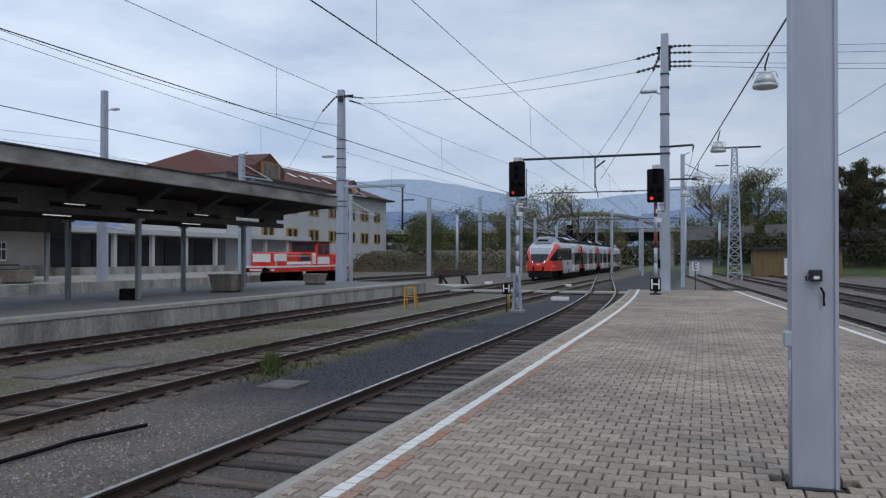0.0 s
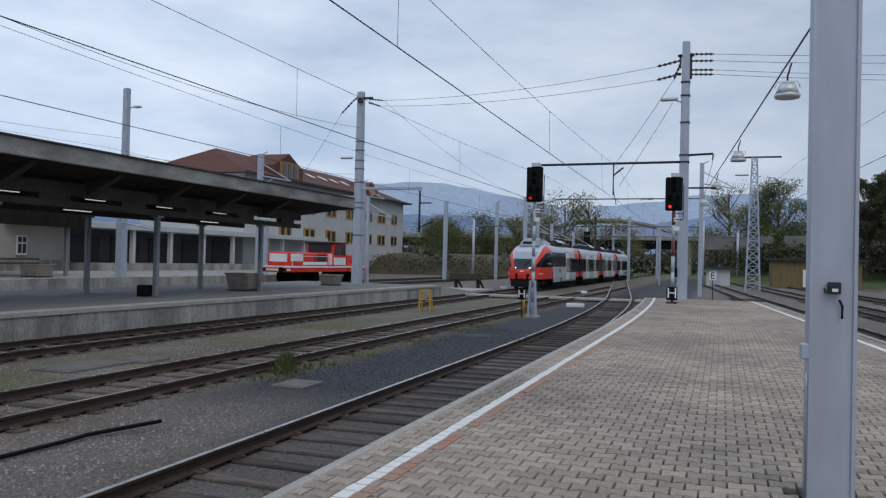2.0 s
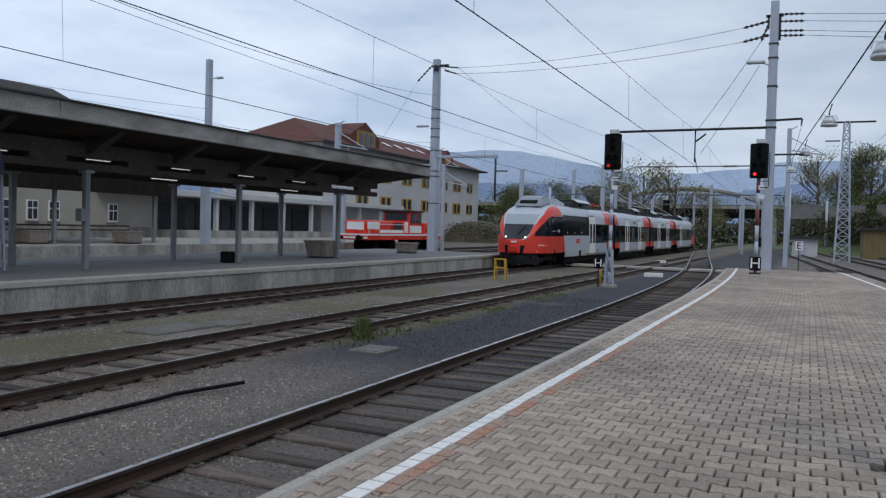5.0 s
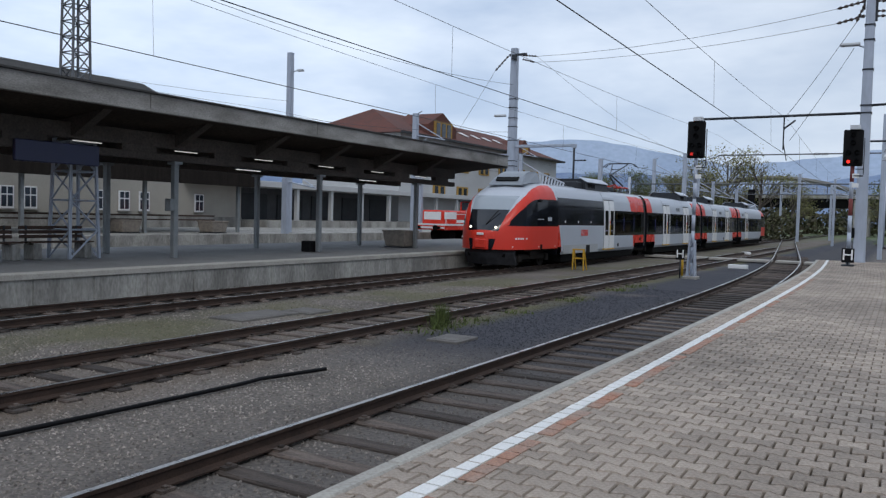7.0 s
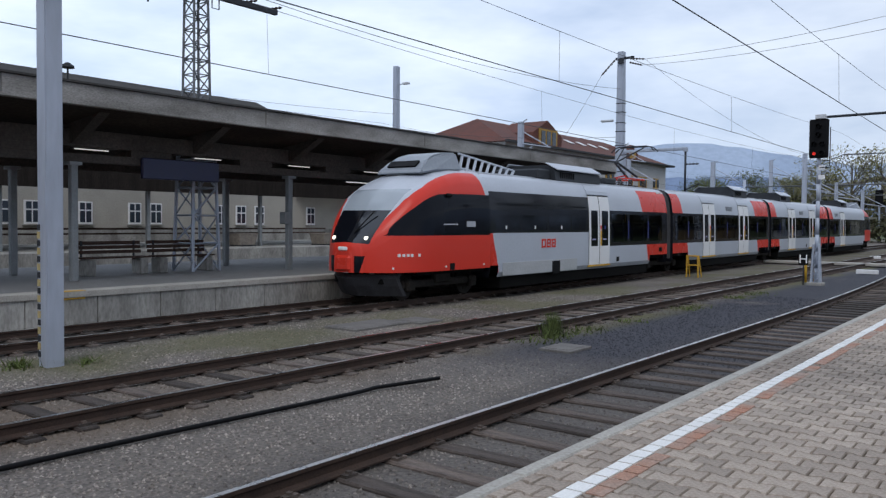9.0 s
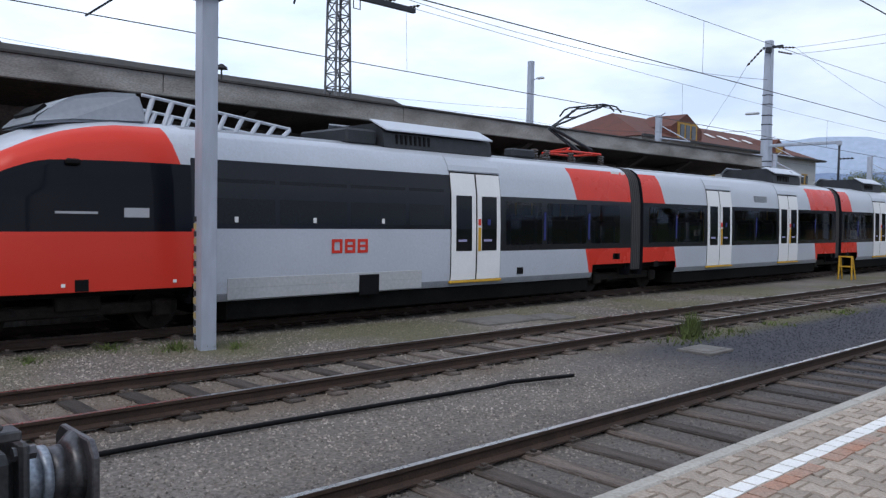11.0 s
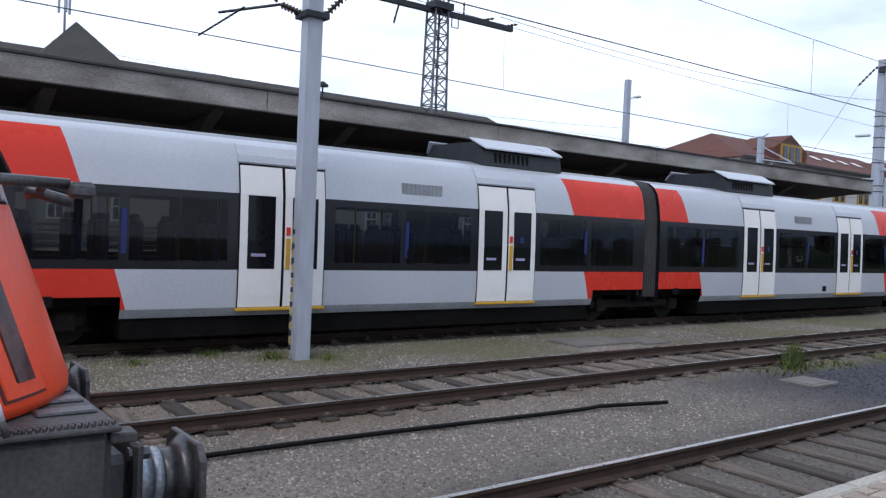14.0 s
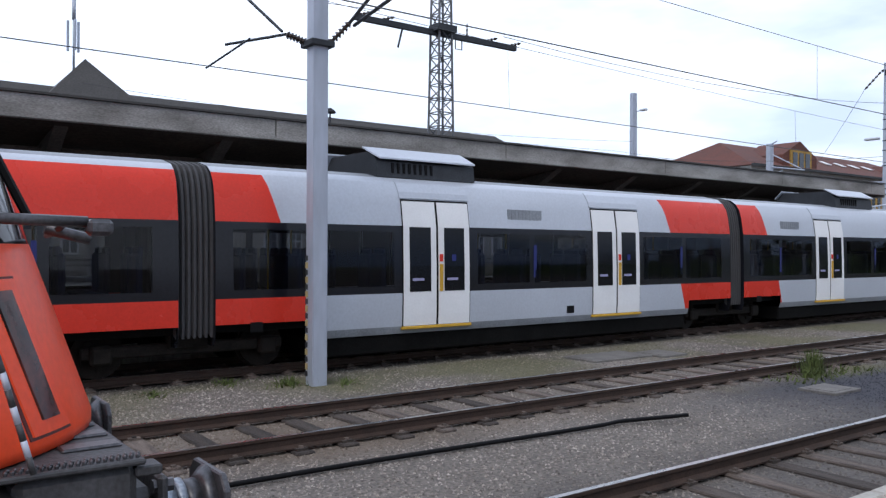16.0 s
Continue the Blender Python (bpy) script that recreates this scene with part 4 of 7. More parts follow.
# snow plough, coupler hatch, headlights, wiper, roof fairing and railing at the cab
for flip in (False, True):
    def fl(bm, dy=0.0):
        bmesh.ops.translate(bm, verts=bm.verts[:], vec=(0, dy, 0))
        if flip:
            bmesh.ops.rotate(bm, verts=bm.verts[:], matrix=Matrix.Rotation(math.pi, 3, "Z"))
            bmesh.ops.translate(bm, verts=bm.verts[:], vec=(0, TAIL, 0))
        return bm
    bm = B()
    rings = []
    for z, back in ((0.14, 0.30), (0.40, 0.12), (0.60, 0.02), (0.70, 0.10)):
        rings.append([bm.verts.new((x, 0.98 + back + 0.62 * abs(x) ** 1.3, z)) for x in (-1.08, -0.8, -0.45, -0.15, 0.15, 0.45, 0.8, 1.08)] +
                     [bm.verts.new((x, 1.10 + back + 0.62 * abs(x) ** 1.3, z)) for x in (1.08, 0.8, 0.45, 0.15, -0.15, -0.45, -0.8, -1.08)])
    for p, q in zip(rings, rings[1:]):
        for k in range(16):
            bm.faces.new((p[k], p[(k + 1) % 16], q[(k + 1) % 16], q[k]))
    bmesh.ops.recalc_face_normals(bm, faces=bm.faces)
    part("snow_plough", fl(bm), M_PLOUGH, train, "dark grey snow plough")
    for sx in (-0.75, 0.75):
        part("plough_stay", fl(boxes(((sx, 1.95, 0.52), (0.12, 1.0, 0.14)))), M_UNDER, train)
    part("coupler_hatch", fl(boxes(((0, 1.01, 0.97), (0.56, 0.32, 0.42), None, 0.07))), M_RED, train, "red coupler cover")
    part("emblem_bar", fl(boxes(((0, 0.90, 1.34), (0.30, 0.06, 0.10), None, 0.02))), M_SIGNW, train, "white emblem on the nose")
    for s in (-1, 1):
        bm = B()
        tube(bm, (s * 0.54, 1.13, 1.60), (s * 0.58, 1.45, 1.61), 0.045, 14)
        part("headlight", fl(bm), M_LIGHT if not flip else M_REDLIGHT, train, "lit round headlight")
    bm = B()
    tube(bm, (0.1, 1.19, 1.72), (0.46, 1.57, 2.28), 0.018, 6)
    part("wiper", fl(bm), M_BLACK, train)
    outl = [(2.98, 3.28), (3.08, 3.42), (3.35, 3.64), (3.7, 3.82), (4.2, 3.94), (4.75, 3.97), (4.85, 3.45), (3.6, 3.38)]
    bm = prism(B(), outl, -0.80, 0.80, "x")
    for v in bm.verts:
        if v.co.z > 3.5:
            v.co.x *= 0.8
    bmesh.ops.bevel(bm, geom=[e for e in bm.edges], offset=0.05, segments=2, affect="EDGES")
    fair = part("roof_fairing", fl(bm), M_FAIR, train, "grey roof fairing with a black intake")
    part("intake", fl(boxes(((0, 3.23, 3.56), (0.98, 0.24, 0.08), Matrix.Rotation(radians(40), 3, "X")))), M_BLACK, fair)
    bm = B()
    for s in (-1, 1):
        tube(bm, (s * 0.72, 4.75, 3.94), (s * 0.72, 7.65, 3.62), 0.03, 6)
        for k in range(9):
            f = k / 8
            tube(bm, (s * 0.72, 4.8 + 2.7 * f, 3.45), (s * 0.72, 4.95 + 2.7 * f, 3.92 - 0.31 * f), 0.045, 6)
    part("roof_rack", fl(bm), M_GREY, train, "pale ribbed roof rack")
# number bars, class mark, emblem and hatches on the cab side
for s in (1, -1):
    for k in range(6):
        if k != 4:
            part("number_bar", boxes(((s * (1.457 * plan(1.68 + 0.11 * k) - 0.012), 1.68 + 0.11 * k, 1.18), (0.05, 0.075, 0.07))), M_SIGNW, train, "small white number")
    part("class_mark", boxes(((s * 1.452, 4.37, 1.97), (0.012, 0.40, 0.15))), M_MARK, train, "small pale class mark")
    part("side_text", boxes(((s * 1.452, 3.45, 1.96), (0.012, 0.62, 0.035))), M_MARK, train, "thin pale line of lettering")
    for u in (6.12, 7.75, 9.4):
        part("window_mark", boxes(((s * 1.456, u, 1.88), (0.012, 0.07, 0.10))), M_SIGNW, train, "small white window mark")
    for u in (1.55, 3.25, 3.5, 5.0):
        part("lower_mark", boxes(((s * (1.457 * plan(u) - 0.005), u, 0.86), (0.03, 0.06, 0.05))), M_SIGNW, train, "small white mark")
    part("jack_recess", boxes(((s * 1.458, 3.52, 0.85), (0.02, 0.2, 0.18))), M_BLACK, train)
    part("mirror_camera", boxes(((s * 1.41, 3.41, 2.72), (0.10, 0.22, 0.10), None, 0.03)), M_BLACK, train)
    for k in range(3):
        uc = 8.26 + 0.31 * k
        bm = boxes(((s * 1.466, uc - 0.095, 1.39), (0.012, 0.055, 0.27)), ((s * 1.466, uc + 0.095, 1.39), (0.012, 0.055, 0.27)), ((s * 1.466, uc, 1.498), (0.012, 0.14, 0.055)), ((s * 1.466, uc, 1.282), (0.012, 0.14, 0.055)))
        if k:
            box(bm, (s * 1.466, uc, 1.39), (0.012, 0.14, 0.05))
        part("emblem_shape", bm, M_RED, train, "red emblem shape on the grey side")
    part("side_hatch", boxes(((s * 1.464, 8.2, 0.77), (0.012, 4.5, 0.18), None, 0.004), ((s * 1.462, 8.2, 0.66), (0.012, 4.5, 0.34))), M_HATCH, train, "pale hatch along the skirt")
    part("step_recess", boxes(((s * 1.470, 9.05, 0.62), (0.014, 0.5, 0.40))), M_BLACK, train)
for s in (1, -1):
    for k in range(7):
        if k != 4:
            part("number_bar", boxes(((s * (wall_x(3.25) + 0.002), 17.57 + 0.094 * k, 3.25), (0.02, 0.085, 0.09))), M_SIGNW, train, "small white number")
# pantograph on the first section, folded lower arm and raised upper arm
pan = part("pantograph", boxes(((0, 17.4, 3.56), (0.5, 1.3, 0.06))), M_DARKSTEEL, train, "raised dark pantograph with red base frame")
bm = B()
for x in (-0.5, 0.5):
    tube(bm, (x, 16.7, 3.82), (x, 18.05, 3.82), 0.035, 6)
for yy in (16.7, 18.05):
    tube(bm, (-0.5, yy, 3.82), (0.5, yy, 3.82), 0.035, 6)
chain(bm, [(-0.3, 16.75, 3.85), (0, 17.3, 3.98), (0.3, 16.75, 3.85)], 0.03, 6)
part("base_frame", bm, M_RED, pan, "red pantograph base")
bm = B()
tube(bm, (-0.22, 18.0, 3.95), (-0.05, 16.42, 4.46), 0.045, 6)
tube(bm, (0.22, 18.0, 3.95), (0.05, 16.42, 4.46), 0.045, 6)
tube(bm, (0, 17.7, 3.86), (0, 16.38, 4.40), 0.02, 6)
part("lower_arm", bm, M_DARKSTEEL, pan)
bm = B()
tube(bm, (0, 16.40, 4.46), (-0.45, 18.1, 5.16), 0.03, 6)
tube(bm, (0, 16.40, 4.46), (0.45, 18.1, 5.16), 0.03, 6)
tube(bm, (-0.25, 17.3, 4.83), (0.25, 17.3, 4.83), 0.02, 6)
part("upper_arm", bm, M_DARKSTEEL, pan)
bm = B()
for yy in (18.0, 18.35):
    chain(bm, [(-0.95, yy, 5.0), (-0.78, yy, 5.17), (-0.6, yy, 5.22), (0.6, yy, 5.22), (0.78, yy, 5.17), (0.95, yy, 5.0)], 0.025, 6)
for x in (-0.45, 0.45):
    tube(bm, (x, 18.0, 5.22), (x, 18.35, 5.22), 0.02, 6)
part("contact_bow", bm, M_DARKSTEEL, pan)
for x, yy in ((-0.5, 16.7), (0.5, 16.7), (0.5, 18.05), (-0.5, 18.05), (0.55, 15.6), (0.55, 15.1)):
    bm = B()
    for k in range(5):
        tube(bm, (x, yy, 3.46 + 0.065 * k), (x, yy, 3.51 + 0.065 * k), 0.11, 10, 0.07)
    part("insulator", bm, M_ISO, pan)
part("switch", boxes(((0.5, 14.6, 3.62), (0.3, 0.9, 0.22), None, 0.04)), M_DARKSTEEL, pan)


# ---- masts and poles ----
def square_mast(name, label, x, y, z0, z1, w, material=M_STEEL, taper=0.0, category="mast", group=""):
    t = thing(name, label, category, group)
    bm = B()
    h = z1 - z0
    a, b = w / 2, w / 2 * (1 - taper)
    vs = [[bm.verts.new((x + sx * r, y + sy * r, z)) for sx, sy in ((-1, -1), (1, -1), (1, 1), (-1, 1))] for r, z in ((a, z0), (b, z1))]
    for k in range(4):
        bm.faces.new((vs[0][k], vs[0][(k + 1) % 4], vs[1][(k + 1) % 4], vs[1][k]))
    bm.faces.new(vs[1])
    bm.faces.new(vs[0][::-1])
    bmesh.ops.recalc_face_normals(bm, faces=bm.faces)
    bmesh.ops.bevel(bm, geom=[e for e in bm.edges if abs(e.verts[0].co.z - e.verts[1].co.z) > 0.5], offset=w * 0.06, segments=2, affect="EDGES")
    part("shaft", bm, material, t)
    return t


def insulator(bm, a, b, n=6, r=0.07):
    a, b = Vector(a), Vector(b)
    for k in range(n):
        p = a + (b - a) * (k + 0.2) / n
        q = a + (b - a) * (k + 0.75) / n
        tube(bm, p, q, r, 8, r * 0.6)
    tube(bm, a, b, r * 0.4, 6)


# mast on the paved platform, close by
near_mast = square_mast("steel_mast", "grey painted steel mast standing on the paved platform", 0.685, 5.86, PLAT, 9.5, 0.27)
for s in (-1, 1):
    part("flange", boxes(((0.685 + s * 0.128, 5.86, 5.0), (0.022, 0.30, 8.9))), M_STEEL, near_mast)
part("base_plate", boxes(((0.685, 5.86, PLAT + 0.006), (0.32, 0.34, 0.012), None, 0.003)), M_DARKSTEEL, near_mast)
part("switch_box", boxes(((0.685, 5.695, 1.935), (0.078, 0.05, 0.075), None, 0.006)), M_DARKSTEEL, near_mast, "small black wired box")
part("box_label", boxes(((0.688, 5.668, 1.922), (0.034, 0.008, 0.02))), M_SIGNW, near_mast)
bm = B()
chain(bm, [(0.715, 5.70, 1.86), (0.735, 5.70, 1.82), (0.735, 5.70, 1.74)], 0.008)
chain(bm, [(0.65, 5.705, 1.92), (0.635, 5.71, 1.90), (0.63, 5.71, 1.93)], 0.005)
part("cable", bm, M_BLACK, near_mast)
part("bracket", boxes(((0.52, 5.74, 1.52), (0.05, 0.10, 0.10), None, 0.008)), M_STEEL, near_mast)
bm = B()
chain(bm, [(0.535, 5.73, 1.38), (0.54, 5.73, 1.30), (0.54, 5.73, PLAT + 0.02)], 0.013)
part("conduit", bm, M_STEEL, near_mast)

M_PALEY = mat("faded_yellow_mark", (0.52, 0.42, 0.20), 0.6, 0, 0.2, 6, 40)
# pole between the tracks, with black and yellow edge marks
cp = square_mast("catenary_mast", "light grey square catenary mast between two tracks with striped edge", -12.1, 6.07, GROUND, 9.0, 0.265)
for k in range(17):
    z = 0.0 + 0.118 * k
    part("stripe", boxes(((-12.1 - 0.09, 6.07 - 0.137, z), (0.075, 0.012, 0.085 if k % 2 == 0 else 0.10))), M_DARKSTEEL if k % 2 == 0 else M_PALEY, cp)
part("clamp", boxes(((-12.1, 6.07, 5.38), (0.42, 0.42, 0.10), None, 0.01)), M_DARKSTEEL, cp)
bm = B()
insulator(bm, (-12.0, 6.25, 5.42), (-11.8, 6.5, 5.75))
part("insulator", bm, M_ISO, cp)
bm = B()
insulator(bm, (-12.2, 5.9, 5.42), (-12.4, 5.65, 5.55))
part("insulator", bm, M_ISO, cp)
bm = B()
tube(bm, (-11.8, 6.5, 5.75), (-10.2, 6.9, 6.9), 0.03, 6)
tube(bm, (-11.75, 6.55, 5.70), (-9.2, 6.4, 5.95), 0.03, 6)
tube(bm, (-12.4, 5.65, 5.55), (-14.4, 5.4, 5.75), 0.025, 6)
tube(bm, (-12.45, 5.6, 5.6), (-13.6, 5.2, 6.6), 0.025, 6)
tube(bm, (-13.4, 5.45, 5.66), (-14.3, 5.0, 5.25), 0.018, 6)
part("bracket_arm", bm, M_DARKSTEEL, cp, "bracket arms holding the wires")

# tall mast at the end of the paved platform
mr = square_mast("catenary_mast", "tall grey catenary mast with insulators at the platform end", -1.66, 37.3, PLAT, 12.0, 0.46, taper=0.3)
for z in (6.65, 6.95, 8.4, 9.6, 10.2):
    part("band", boxes(((-1.66, 37.3, z), (0.52 - z * 0.012, 0.52 - z * 0.012, 0.06))), M_DARKSTEEL, mr)
for z, r in ((11.45, 1), (11.15, 1), (10.75, 1), (10.55, 1)):
    bm = B()
    insulator(bm, (-1.5, 37.3, z), (-0.5, 37.3, z - 0.05), 5, 0.07)
    part("insulator", bm, M_ISO, mr)
for z in (11.2, 10.6):
    bm = B()
    insulator(bm, (-1.85, 37.3, z), (-2.9, 37.2, z - 0.25), 5, 0.08)
    part("insulator", bm, M_ISO, mr)
bm = B()
insulator(bm, (-1.9, 37.2, 11.0), (-2.15, 37.0, 10.3), 4, 0.07)
part("insulator", bm, M_ISO, mr)
bm = boxes(((-1.66, 37.3, 11.4), (0.7, 0.12, 0.10)), ((-1.45, 37.3, 10.9), (0.10, 0.12, 1.1)), ((-1.9, 37.3, 11.15), (0.08, 0.12, 0.6)))
part("head_frame", bm, M_DARKSTEEL, mr)
bm = B()
tube(bm, (-1.8, 37.3, 6.66), (-8.1, 37.3, 6.62), 0.055, 8)
tube(bm, (-1.5, 37.3, 6.96), (-0.45, 37.3, 7.0), 0.05, 8)
tube(bm, (-0.45, 37.3, 7.0), (-0.47, 37.3, 6.7), 0.03, 6)
tube(bm, (-1.5, 37.3, 5.5), (-0.3, 37.3, 5.5), 0.04, 8)
part("cross_arm", bm, M_DARKSTEEL, mr)
bm = B()
tube(bm, (-4.75, 37.3, 6.6), (-4.75, 37.3, 5.2), 0.03, 6)
tube(bm, (-4.75, 37.3, 6.1), (-4.3, 37.3, 6.45), 0.04, 6)
tube(bm, (-4.75, 37.3, 5.5), (-4.6, 37.3, 4.75), 0.02, 6)
part("steady_arm", bm, M_DARKSTEEL, mr)
part("lamp_head", boxes(((-2.35, 37.2, 9.45), (0.75, 0.26, 0.13), None, 0.04)), M_TIN, mr, "flat grey street lamp head")
part("lamp_arm", tube(B(), (-1.8, 37.25, 9.3), (-2.1, 37.2, 9.42), 0.03, 6), M_STEEL, mr)
part("control_box", boxes(((-1.95, 37.05, 1.75), (0.20, 0.14, 0.42), None, 0.02)), M_BLACK, mr)

# tall mast on the far platform
pl = square_mast("catenary_mast", "tall grey catenary mast on the far platform with street lamp", -20.3, 43.3, PLAT, 11.85, 0.52, taper=0.3)
for z in (3.4, 5.0, 5.3, 6.5, 7.3, 7.8, 8.4, 8.9):
    part("band", boxes(((-20.3, 43.3, z), (0.55 - z * 0.014, 0.55 - z * 0.014, 0.05))), M_DARKSTEEL, pl)
part("head_frame", boxes(((-20.1, 43.3, 11.48), (1.1, 0.14, 0.12)), ((-20.2, 43.0, 11.30), (0.3, 0.12, 0.3))), M_DARKSTEEL, pl)
bm = B()
insulator(bm, (-20.7, 43.3, 11.45), (-21.4, 43.0, 10.58), 5, 0.07)
part("insulator", bm, M_ISO, pl)
bm = B()
insulator(bm, (-19.8, 43.3, 11.42), (-18.9, 43.3, 11.30), 5, 0.06)
part("insulator", bm, M_ISO, pl)
bm = B()
insulator(bm, (-19.8, 43.3, 11.20), (-19.0, 43.2, 10.95), 5, 0.06)
part("insulator", bm, M_ISO, pl)
part("lamp_head", boxes(((-21.05, 43.1, 7.95), (0.75, 0.26, 0.13), None, 0.04)), M_TIN, pl, "flat grey street lamp head")
bm = boxes(((-18.3, 43.3, 6.15), (3.8, 0.18, 0.16), None, 0.02), ((-16.45, 43.3, 6.1), (0.2, 0.2, 0.22)), ((-22.3, 43.3, 5.65), (3.6, 0.18, 0.14), None, 0.02))
part("cross_beam", bm, M_STEEL, pl)
bm = B()
tube(bm, (-16.45, 43.3, 6.05), (-16.45, 43.3, 3.6), 0.06, 8)
insulator(bm, (-16.45, 43.3, 5.3), (-15.7, 43.3, 5.3), 4, 0.06)
insulator(bm, (-16.45, 43.3, 3.9), (-15.6, 43.3, 4.25), 4, 0.06)
part("drop_post", bm, M_DARKSTEEL, pl)

# light mast behind the far platform
lp = square_mast("light_mast", "slim grey light mast behind the far platform", -37.0, 43.0, 0.5, 12.8, 0.42, taper=0.15)
part("lamp_head", boxes(((-36.3, 43.2, 11.6), (0.5, 0.3, 0.14), None, 0.03)), M_TIN, lp)
part("lamp_arm", tube(B(), (-37, 43.0, 11.5), (-36.5, 43.2, 11.6), 0.035, 6), M_STEEL, lp)


M_LATT = mat("dark_weathered_lattice", (0.15, 0.16, 0.175), 0.6, 0.3, 0.2, 2, 20)


def lattice(name, label, x, y, z0, z1, w0, w1, bays, material=M_STEEL):
    t = thing(name, label, "mast")
    cor = lambda f, sx, sy: Vector((x + sx * (w0 + (w1 - w0) * f) / 2, y + sy * (w0 + (w1 - w0) * f) / 2, z0 + (z1 - z0) * f))
    cs = ((-1, -1), (1, -1), (1, 1), (-1, 1))
    th = 0.04 * (w0 + 0.4)
    for sx, sy in cs:
        part("leg", tube(B(), cor(0, sx, sy), cor(1, sx, sy), th, 5), material, t)
    bm = B()
    for k in range(bays):
        f0, f1 = k / bays, (k + 1) / bays
        for i in range(4):
            a, b = cs[i], cs[(i + 1) % 4]
            if k % 2:
                a, b = b, a
            tube(bm, cor(f0, *a), cor(f1, *b), th * 0.6, 4)
            tube(bm, cor(f1, *a), cor(f1, *b), th * 0.5, 4)
    part("bracing", bm, material, t)["kind"] = "stuff"
    return t


lt = lattice("lattice_mast", "tall grey steel lattice mast rising through the far platform roof", -20.1, 14.4, PLAT, 5.35, 0.92, 0.66, 6)
cs = ((-1, -1), (1, -1), (1, 1), (-1, 1))
lt2 = lattice("lattice_mast", "tall grey steel lattice mast above the far platform roof", -20.1, 14.4, 5.35, 13.0, 0.55, 0.34, 18, M_LATT)
bm = boxes(((-20.1, 14.4, 8.62), (0.14, 6.0, 0.16)), ((-20.0, 14.4, 8.74), (0.5, 0.7, 0.2)))
part("cross_arm", bm, M_DARKSTEEL, lt2, "dark cross arm with insulators")
for yy in (11.5, 12.3, 16.2, 17.2):
    bm = B()
    insulator(bm, (-20.1, yy, 8.7), (-20.0, yy + 0.35, 8.8), 3, 0.05)
    part("insulator", bm, M_ISO, lt2)
bm = B()
insulator(bm, (-20.1, 15.4, 8.7), (-20.1, 15.4, 9.1), 3, 0.04)
part("insulator", bm, M_ISO, lt2)
bm = B()
tube(bm, (-20.1, 13.0, 8.6), (-20.2, 12.9, 8.0), 0.03, 6)
part("fitting", bm, M_DARKSTEEL, lt2)
bm = B()
chain(bm, [(-20.1, 14.95, 8.55), (-20.1, 14.95, 8.25), (-20.1, 15.2, 8.25), (-20.1, 15.2, 8.6)], 0.02)
part("fitting", bm, M_DARKSTEEL, lt2)
lr = lattice("lattice_mast", "grey steel lattice mast beyond the yard tracks", 2.7, 80, -0.2, 12.3, 1.25, 0.42, 16)
part("cross_arm", boxes(((2.9, 80, 12.25), (4.2, 0.2, 0.14)), ((1.6, 80, 10.6), (1.2, 0.15, 0.1))), M_DARKSTEEL, lr)

# farther masts in the yard
for x, y, h, w in ((-1.5, 62, 9.6, 0.3), (-28.8, 84, 8.5, 0.4), (-26.0, 95, 9.3, 0.35), (-20.8, 88, 9.3, 0.4), (-20.3, 86, 7.2, 0.35), (-19.8, 90, 7.0, 0.3), (-18.6, 92, 6.5, 0.3), (-17.5, 100, 6.0, 0.3), (-30.0, 66, 7.6, 0.3), (-36.0, 78, 10.2, 0.35), (-12.0, 112, 8.5, 0.35), (-9.6, 130, 8.0, 0.3), (-6.8, 96, 7.0, 0.25), (-17.0, 135, 8.5, 0.3), (-35.5, 58, 8.2, 0.35), (-30.3, 48.6, 9.1, 0.35), (-34.6, 40, 5.4, 0.4)):
    fm = square_mast("catenary_mast", "grey catenary mast standing in the yard", x, y, GROUND, h, w, group="yard masts")
    bm = B()
    tube(bm, (x, y, h - 1.5), (x + 2.4, y, h - 1.9), 0.05, 6)
    tube(bm, (x, y, h - 0.6), (x + 2.2, y, h - 1.8), 0.04, 6)
    tube(bm, (x, y, h - 0.1), (x + 0.5, y, h + 0.15), 0.04, 6)
    part("bracket_arm", bm, M_STEEL, fm)
# portal beams across the distant yard
for y, x0, x1, z in ((92, -28, -2, 6.2), (118, -26, 2, 6.0)):
    pb = thing("portal_beam", "thin grey portal beam over the yard tracks", "beam", "portals")
    bm = B()
    tube(bm, (x0, y, z), (x1, y, z + 0.1), 0.075, 6)
    for k in range(1, 5):
        xx = x0 + (x1 - x0) * k / 5
        tube(bm, (xx, y, z), (xx, y, z - 0.9), 0.05, 5)
    part("beam", bm, M_LATT, pb)
    for x in (x0, x1):
        part("post", tube(B(), (x, y, GROUND), (x, y, z + 0.8), 0.16, 8), M_STEEL, pb)


# portal arm with insulators on the yard mast, a thinner one behind, and a far signal
pa = thing("portal_arm", "grey wire-carrying arm reaching over the yard tracks", "beam", "portals")
bm = B()
tube(bm, (-1.5, 62, 7.0), (-12.2, 62, 6.97), 0.05, 6)
tube(bm, (-12.2, 62, 6.97), (-13.0, 62, 6.65), 0.035, 6)
part("arm", bm, M_LATT, pa)
for x in (-4.9, -5.4):
    bm = B()
    insulator(bm, (x, 62, 6.98), (x - 0.45, 62, 6.98), 4, 0.10)
    part("insulator", bm, M_ISO, pa)
fs = thing("railway_signal", "far black railway signal on a slim grey post", "signal", "signals")
part("signal_head", boxes(((-18.9, 119.5, 5.7), (0.95, 0.25, 2.1), None, 0.06)), M_BLACK, fs, "black signal board")
part("post", tube(B(), (-18.9, 119.8, GROUND), (-18.9, 119.8, 7.6), 0.11, 8), M_STEEL, fs)
